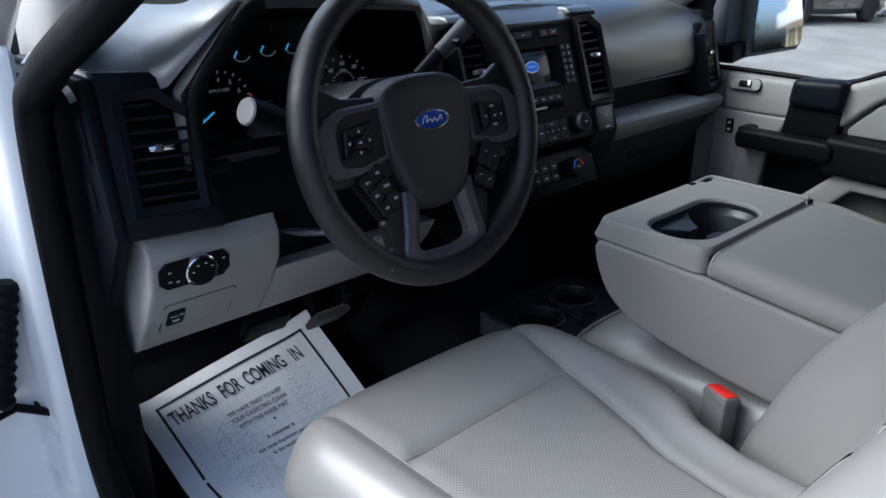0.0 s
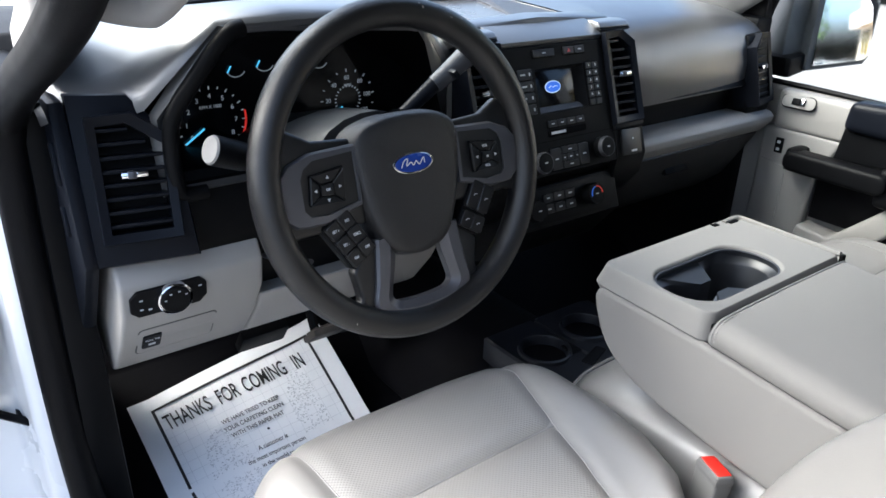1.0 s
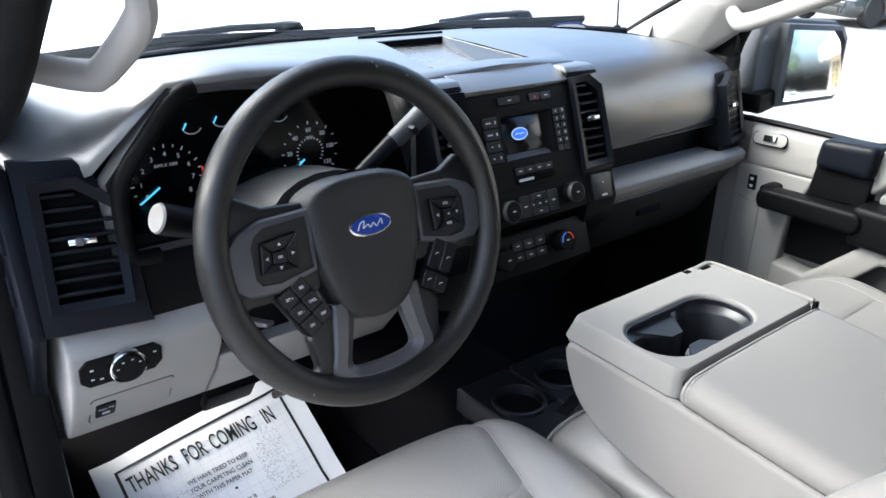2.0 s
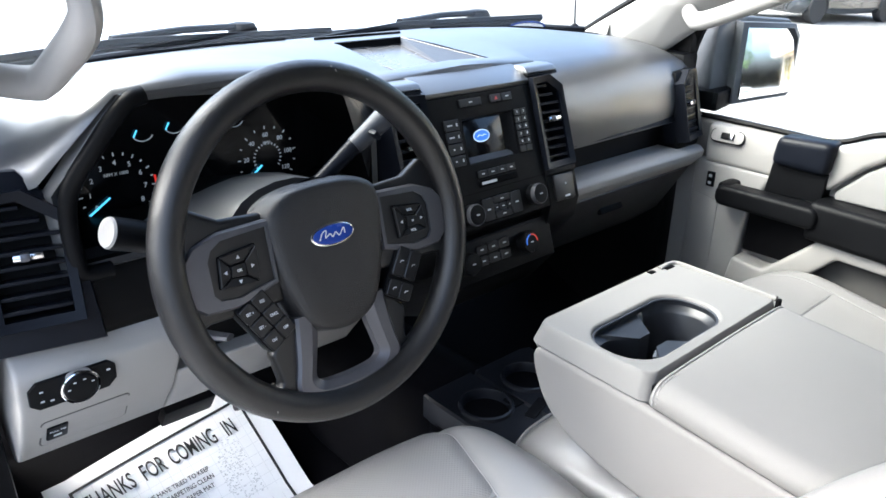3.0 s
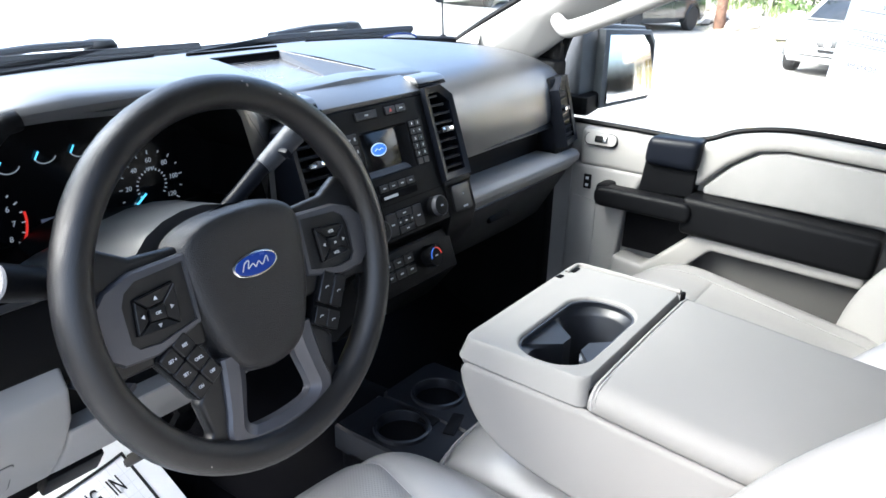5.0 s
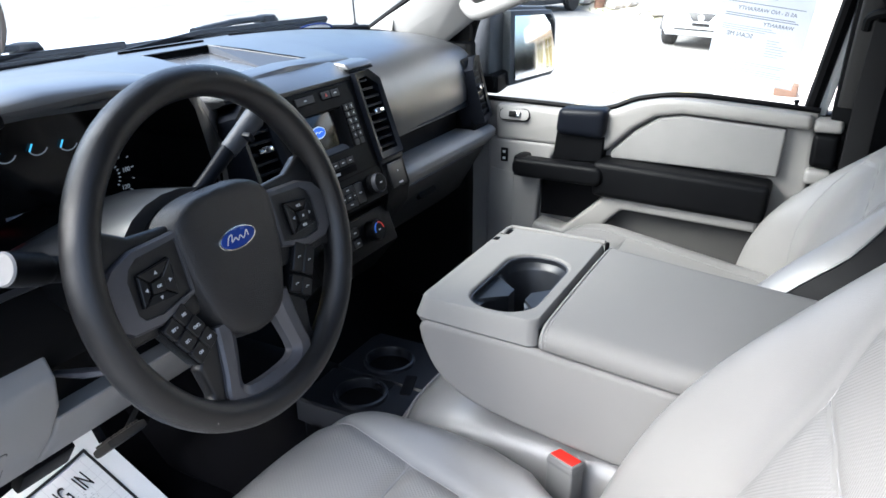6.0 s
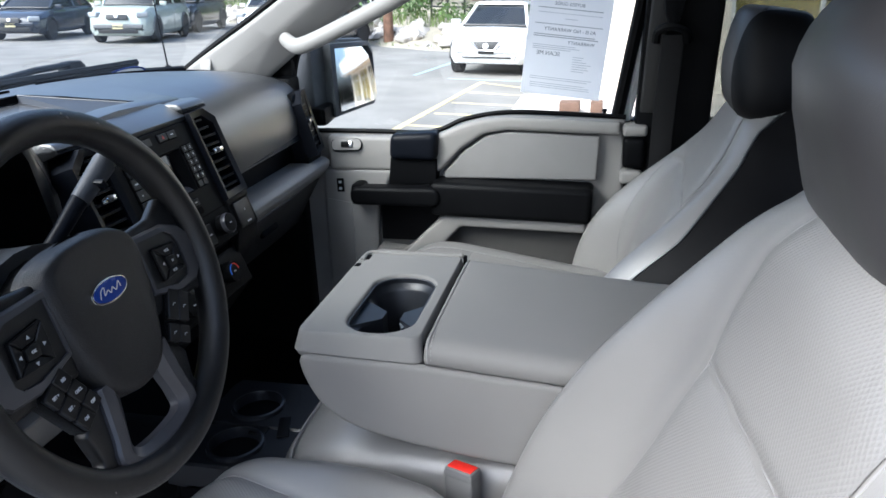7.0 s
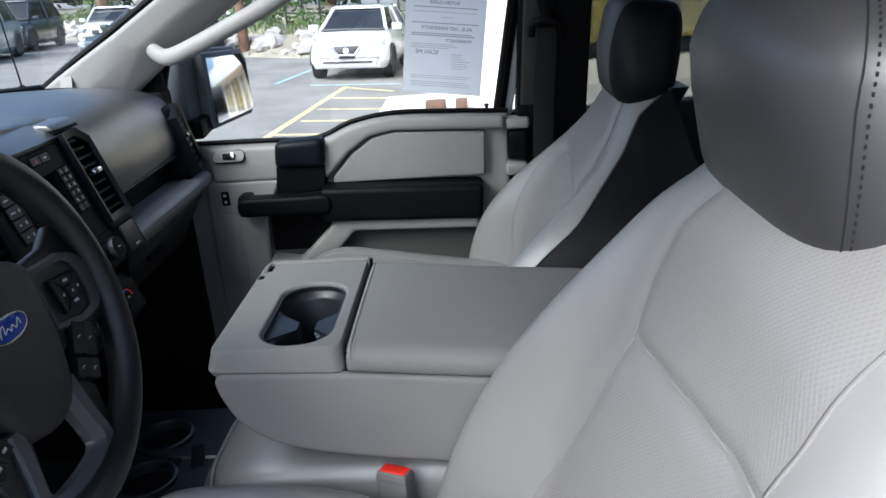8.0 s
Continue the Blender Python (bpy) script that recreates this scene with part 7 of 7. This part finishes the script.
car("hatchback_car", "white compact hatchback parked facing the truck", placed(16.2, 1.86, -3), 3.85, 1.58, 1.36, CAR_WHITE, 0.91, 0.72, (0.20, 0.37, 0.84, 0.98), 0.29, plate=DARKTRIM, slim=True)
car("sedan_car", "dark grey sedan parked in the lot", placed(19.9, 7.75, -10), 4.6, 1.80, 1.44, CAR_DARK, 0.92, 0.76, (0.26, 0.45, 0.72, 0.92))
car("suv_car", "pale green boxy utility car with grey cladding", placed(22.3, 14.4, 14), 4.5, 1.85, 1.78, CAR_SAGE, 1.08, 1.0, (0.24, 0.36, 0.86, 0.98), 0.37, CAR_CLAD)
car("coupe_car", "white coupe parked by the rock bank", placed(28.2, 12.6, 12), 4.6, 1.78, 1.38, CAR_WHITE, 0.90, 0.76, (0.30, 0.48, 0.70, 0.92))
car("navy_car", "dark blue car parked beside the pale green one", placed(22.5, 18.2, 14), 4.6, 1.8, 1.48, CAR_NAVY, 0.95, 0.8, (0.24, 0.42, 0.78, 0.95))
car("far_car", "dark car parked behind the others", placed(27.5, 15.8, 10), 4.6, 1.85, 1.7, CAR_NAVY, 1.05, 0.95, (0.22, 0.36, 0.86, 0.98), 0.36)
car("white_car", "white car parked at the end of the row", placed(30.5, 9.9, 8), 4.5, 1.8, 1.46, CAR_WHITE, 0.95, 0.8, (0.24, 0.42, 0.76, 0.95))
car("white_sedan", "white car parked beside the hatchback", placed(18.0, -0.9, -6), 4.5, 1.78, 1.46, CAR_WHITE, 0.95, 0.8, (0.24, 0.42, 0.76, 0.95))
# cars behind the truck that the mirror shows
car("rear_white_car", "white car parked far behind the truck", placed(7.2, -26, 80), 4.5, 1.8, 1.46, CAR_WHITE, 0.95, 0.8, (0.24, 0.42, 0.76, 0.95))
car("rear_white_car", "white car parked far behind the truck", placed(4.6, -28, 80), 4.5, 1.8, 1.46, CAR_WHITE, 0.95, 0.8, (0.24, 0.42, 0.76, 0.95))

# rock bank, verge and woods beyond the lot
ROCK = material("pale_rock", (0.40, 0.375, 0.35), 0.9, vary=0.3, scale=1.6, bump=0.8, bump_scale=14, stain=0.5, grime=(0.14, 0.125, 0.11))
SOIL = material("dry_verge_soil", (0.33, 0.30, 0.24), 0.95, vary=0.3, scale=1.0, bump=0.6, bump_scale=20)
LEAF = material("leaf_green", (0.075, 0.13, 0.03), 0.6, vary=0.5, scale=0.6)
LEAF_DARK = material("leaf_deep_green", (0.035, 0.07, 0.02), 0.6, vary=0.5, scale=0.5)
GRASS = material("verge_grass", (0.12, 0.17, 0.04), 0.8, vary=0.4, scale=1.2)
BARK = material("tree_bark", (0.16, 0.09, 0.06), 0.9, vary=0.4, scale=6, bump=0.8, bump_scale=25)


def bank_x(y):
    """Foot of the bank along the lot's far edge."""
    return float(np.interp(y, (-14, 4, 6, 8, 8.8, 16, 46), (17.5, 20.2, 21.4, 24.0, 32.5, 33.0, 45.0)))


bank = []
for h, dx in ((-0.05, -0.6), (0.05, -0.2), (0.10, 0.3), (0.5, 1.7), (0.7, 3.2), (1.1, 14.0)):
    bank.append([(bank_x(y) + dx, y, gz(bank_x(y) + dx, y) + h) for y in np.linspace(-14, 46, 76)])
structure("verge", loft(bank, closed=False), SOIL, "dry verge rising behind the parking lot", "verge")
random.seed(11)
rocks = bmesh.new()
for k in range(420):
    y = random.uniform(-12, 44)
    lev = random.random()
    x = bank_x(y) + 0.1 + 1.6 * lev + random.uniform(-0.2, 0.2)
    s_ = random.uniform(0.18, 0.44) * (1.15 - 0.3 * lev)
    one = bmesh.new()
    bmesh.ops.create_icosphere(one, subdivisions=2, radius=1)
    off = Vector((random.uniform(0, 50), random.uniform(0, 50), random.uniform(0, 50)))
    for v in one.verts:
        v.co *= 0.75 + 0.55 * noise.noise(v.co * 1.3 + off)
    one.transform(ML((x, y, gz(x, y) + 0.08 + 0.46 * lev)) @ Matrix.Rotation(random.uniform(0, 6.3), 4, "Z") @ Matrix.Diagonal((s_ * 0.9, s_ * 1.3, s_ * 0.75, 1)))
    merged(rocks, one)
rk = link_mesh("rock_bank", rocks, ROCK, None, sharp=25)
tagged(rk, "pale broken rocks piled along the lot's edge", "rocks", kind="stuff")


def leaves(bm, centre, size, count, leaf, flatten=0.8):
    for k in range(count):
        while True:
            p = Vector((random.uniform(-1, 1), random.uniform(-1, 1), random.uniform(-1, 1)))
            if 0.35 < p.length < 1:
                break
        p = Vector(centre) + Vector((p.x * size, p.y * size, p.z * size * flatten))
        n = Vector((random.gauss(0, 1), random.gauss(0, 1), random.gauss(0, 1) + 0.6)).normalized()
        a = n.orthogonal().normalized() * leaf * random.uniform(0.6, 1.3)
        b = n.cross(a) * random.uniform(0.5, 0.9)
        bm.faces.new([bm.verts.new(p + q) for q in (a, b * 0.8, -a, -b * 0.8)])
    return bm


def tree(name, x, y, high, crown, trunk_r, label, material_, count=1500, z0=0.0, leaf=0.16):
    t = thing(name, label, "tree", ML((x, y, gz(x, y) + z0)), "trees at the lot")
    bend = random.uniform(-0.3, 0.3)
    part("trunk", tube(smooth_line([(0, 0, -0.2), (0.02, bend * 0.2, high * 0.25), (bend * 0.4, bend * 0.3, high * 0.55), (bend * 0.6, bend, high * 0.9)], 4), [trunk_r * (1.25 - 1.0 * k / 12) for k in range(13)], 10), BARK, t)
    cr = bmesh.new()
    for k in range(9):
        a = k * 2.4
        q = crown * (0.25 + 0.5 * random.random())
        cz = high * (0.42 + 0.55 * (k + 1) / 9)
        px, py = q * math.cos(a), q * math.sin(a)
        part("limb", tube([(bend * 0.3, bend * 0.3, cz * 0.72), (px * 0.6, py * 0.6, cz * 0.93), (px, py, cz)], [trunk_r * 0.35, trunk_r * 0.22, trunk_r * 0.08], 6), BARK, t)
        leaves(cr, (px, py, cz), crown * random.uniform(0.4, 0.62), count // 9, leaf)
    part("crown", cr, material_, t)
    return t


random.seed(21)
tree("tree", 21.75, 6.05, 9.0, 2.6, 0.125, "tall tree with a bare reddish trunk on the verge", LEAF, 1500, 0.22)
for tx, ty, hh, cc in ((32, -6, 8, 3.2), (33, 0, 9, 3.4), (34, 5.5, 8, 3.2), (34.5, 11, 9, 3.4), (37, 17, 9, 3.6), (39, 24, 9, 3.6), (42, 32, 10, 4.0)):
    tree("tree", tx, ty, hh, cc, 0.20, "leafy green tree in the woods behind the lot", LEAF if int(tx) % 2 else LEAF_DARK, 1700, 1.2, 0.2)
for tx, ty, hh, cc in ((3, -34, 11, 4.2), (8, -37, 12, 4.6), (-3, -36, 11, 4.2), (-10, -34, 11, 4.5)):
    tree("tree", tx, ty, hh, cc, 0.22, "leafy green tree beyond the far end of the lot", LEAF, 1500, 0.0, 0.25)
shrubs = bmesh.new()
for k in range(60):
    y = -12 + k
    for q in range(3):
        leaves(shrubs, (bank_x(y) + random.uniform(1.8, 3.4), y + q / 3, gz(bank_x(y), y) + random.uniform(0.7, 1.0)), random.uniform(0.22, 0.45), 70, 0.07)
    leaves(shrubs, (bank_x(y) + random.uniform(4.2, 7.0), y, gz(bank_x(y), y) + random.uniform(1.5, 3.0)), random.uniform(0.6, 1.2), 130, 0.13)
tagged(link_mesh("undergrowth", shrubs, LEAF, None), "green shrubs and saplings above the rock bank", "shrubs", kind="stuff")
woods = bmesh.new()
for k in range(46):
    y = -22 + 1.6 * k
    leaves(woods, (bank_x(y) + random.uniform(9, 16), y, gz(bank_x(y), y) + random.uniform(1.2, 7.0)), random.uniform(2.2, 3.4), 330, 0.3)
# unseen arc of woods added on the driver's side to block low sky light
for k in range(52):
    a = radians(100 + 150 * k / 51)
    q = random.uniform(28, 34)
    leaves(woods, (q * math.cos(a), q * math.sin(a), gz(q * math.cos(a), q * math.sin(a)) + random.uniform(1.0, 5.0)), random.uniform(2.4, 3.6), 330, 0.36)
tagged(link_mesh("far_woods_and_blocker", woods, LEAF_DARK, None), "dense dark green woods behind the trees, with an unseen light-blocking arc added", "woods", kind="stuff")
blades = bmesh.new()
for k in range(7000):
    y = random.uniform(-12, 44)
    x = bank_x(y) + random.choice((random.uniform(-0.3, 0.5), random.uniform(1.5, 3.2), random.uniform(1.5, 3.2)))
    h = 0.12 if x < bank_x(y) + 1 else 0.5
    z = gz(x, y) + (0.02 if h < 0.2 else 0.5)
    a = random.uniform(0, 6.3)
    w_ = 0.03
    blades.faces.new([blades.verts.new(p) for p in ((x, y, z), (x + w_ * math.cos(a), y + w_ * math.sin(a), z), (x + 0.1 * math.cos(a + 1), y + 0.1 * math.sin(a + 1), z + h * random.uniform(0.5, 1.2)))])
tagged(link_mesh("verge_grass", blades, GRASS, None), "thin green grass along the verge", "grass", kind="stuff")
# dark fence on the bank
fe = thing("fence", "dark metal rail fence above the rocks", "fence")
for k in range(9):
    y = 1.0 + 0.6 * k
    x = bank_x(y) + 2.9
    part("post", box((0.06, 0.06, 1.0), (x, y, gz(x, y) + 1.05), 0.01), DARKTRIM, fe)
for h in (1.05, 1.48):
    part("rail", tube([(bank_x(y) + 2.9, y, gz(bank_x(y) + 2.9, y) + h) for y in (1.0, 2.5, 4.0, 5.0, 5.8)], 0.03, 6), DARKTRIM, fe)

# ---- storefront building beside the lot ----
CREAM = material("cream_stucco", (0.68, 0.62, 0.54), 0.85, vary=0.06, scale=1.5, bump=0.3, bump_scale=60, stain=0.15, grime=(0.4, 0.36, 0.3))
SOFFIT = material("tan_soffit", (0.50, 0.38, 0.24), 0.8, vary=0.08, scale=2)
CONCRETE = material("pale_concrete", (0.55, 0.50, 0.46), 0.9, vary=0.1, scale=1.5, bump=0.3, bump_scale=80)
YWALL = material("ochre_poster", (0.50, 0.36, 0.09), 0.7, vary=0.15, scale=1.5)
WOODB = material("brown_timber", (0.13, 0.075, 0.05), 0.7, vary=0.2, scale=8)
BX = 11.2
bd = thing("storefront", "cream stucco storefront with a white canopy and tall windows", "building", kind="structure")
y0_, y1_ = 0.25, -22.0
base_z = gz(BX, -8) - 0.6
zs = gz(BX, 0) + 0.12


def wall_piece(ya, yb, za, zb, material_, name="wall", depth=0.3, x=BX, bev=0.01):
    return part(name, box((depth, abs(yb - ya), zb - za), (x + depth / 2, (ya + yb) / 2, (za + zb) / 2), bev), material_, bd)


wall_piece(y0_, y1_, base_z, zs + 0.35, CREAM)
wall_piece(y0_, y1_, zs + 2.75, zs + 5.2, CREAM)
edges_ = [y0_]
yy_ = y0_ - 2.3
k = 0
while yy_ > y1_ + 2.5:
    wy = 2.4 if k % 3 != 2 else 1.1
    wall_piece(edges_[-1], yy_, zs + 0.35, zs + 2.75, CREAM, "pier")
    wn_ = part("window", box((0.02, wy, 2.4), (BX + 0.12, yy_ - wy / 2, zs + 1.55), 0.0), GLASS, bd, "storefront window pane")
    wn_.visible_shadow = False
    for fy in (yy_ - 0.03, yy_ - wy / 2, yy_ - wy + 0.03):
        part("window_frame", box((0.08, 0.06, 2.4), (BX + 0.08, fy, zs + 1.55), 0.01), PAINT, wn_)
    part("window_frame", box((0.08, wy, 0.06), (BX + 0.08, yy_ - wy / 2, zs + 2.2), 0.01), PAINT, wn_)
    part("poster", box((0.02, wy * 0.96, 1.6 if k % 2 else 2.2), (BX + 0.26, yy_ - wy / 2, zs + 1.7), 0.0), YWALL, wn_, "ochre poster behind the pane")
    edges_.append(yy_ - wy)
    yy_ = yy_ - wy - 0.45
    k += 1
wall_piece(edges_[-1], y1_, zs + 0.35, zs + 2.75, CREAM, "pier")
wall_piece(y0_, y1_, base_z, zs + 5.2, CREAM, "back_wall", 0.2, BX + 5.0)
part("end_wall", box((5.0, 0.3, zs + 5.2 - base_z), (BX + 2.6, y0_ - 0.16, (base_z + zs + 5.2) / 2), 0.01), CREAM, bd)
part("end_wall", box((5.0, 0.3, zs + 5.2 - base_z), (BX + 2.6, y1_ + 0.16, (base_z + zs + 5.2) / 2), 0.01), CREAM, bd)
part("roof", box((5.4, 22.4, 0.15), (BX + 2.55, -10.9, zs + 5.25), 0.02), CONCRETE, bd)
part("canopy", box((1.7, 20.0, 1.15), (BX - 0.86, -11.6, zs + 3.55), 0.03), PAINT, bd, "white canopy fascia")
part("canopy_soffit", box((1.6, 19.8, 0.04), (BX - 0.83, -11.6, zs + 2.955), 0.0), SOFFIT, bd, "tan canopy soffit")
sw_ = box((2.2, 23.0, 0.5), (BX - 1.05, -10.6, zs - 0.25), 0.02)
structure("sidewalk", sw_, CONCRETE, "pale concrete sidewalk before the storefront", "pavement")
for yy_, wide_ in ((0.09, 0.27), (-0.26, 0.16)):
    pb = thing("planter_block", "brown timber block on the sidewalk", "planter", group="planter blocks")
    part("block", box((0.26, wide_, 0.14), (BX - 1.5, yy_, zs + 0.07), 0.02), WOODB, pb)
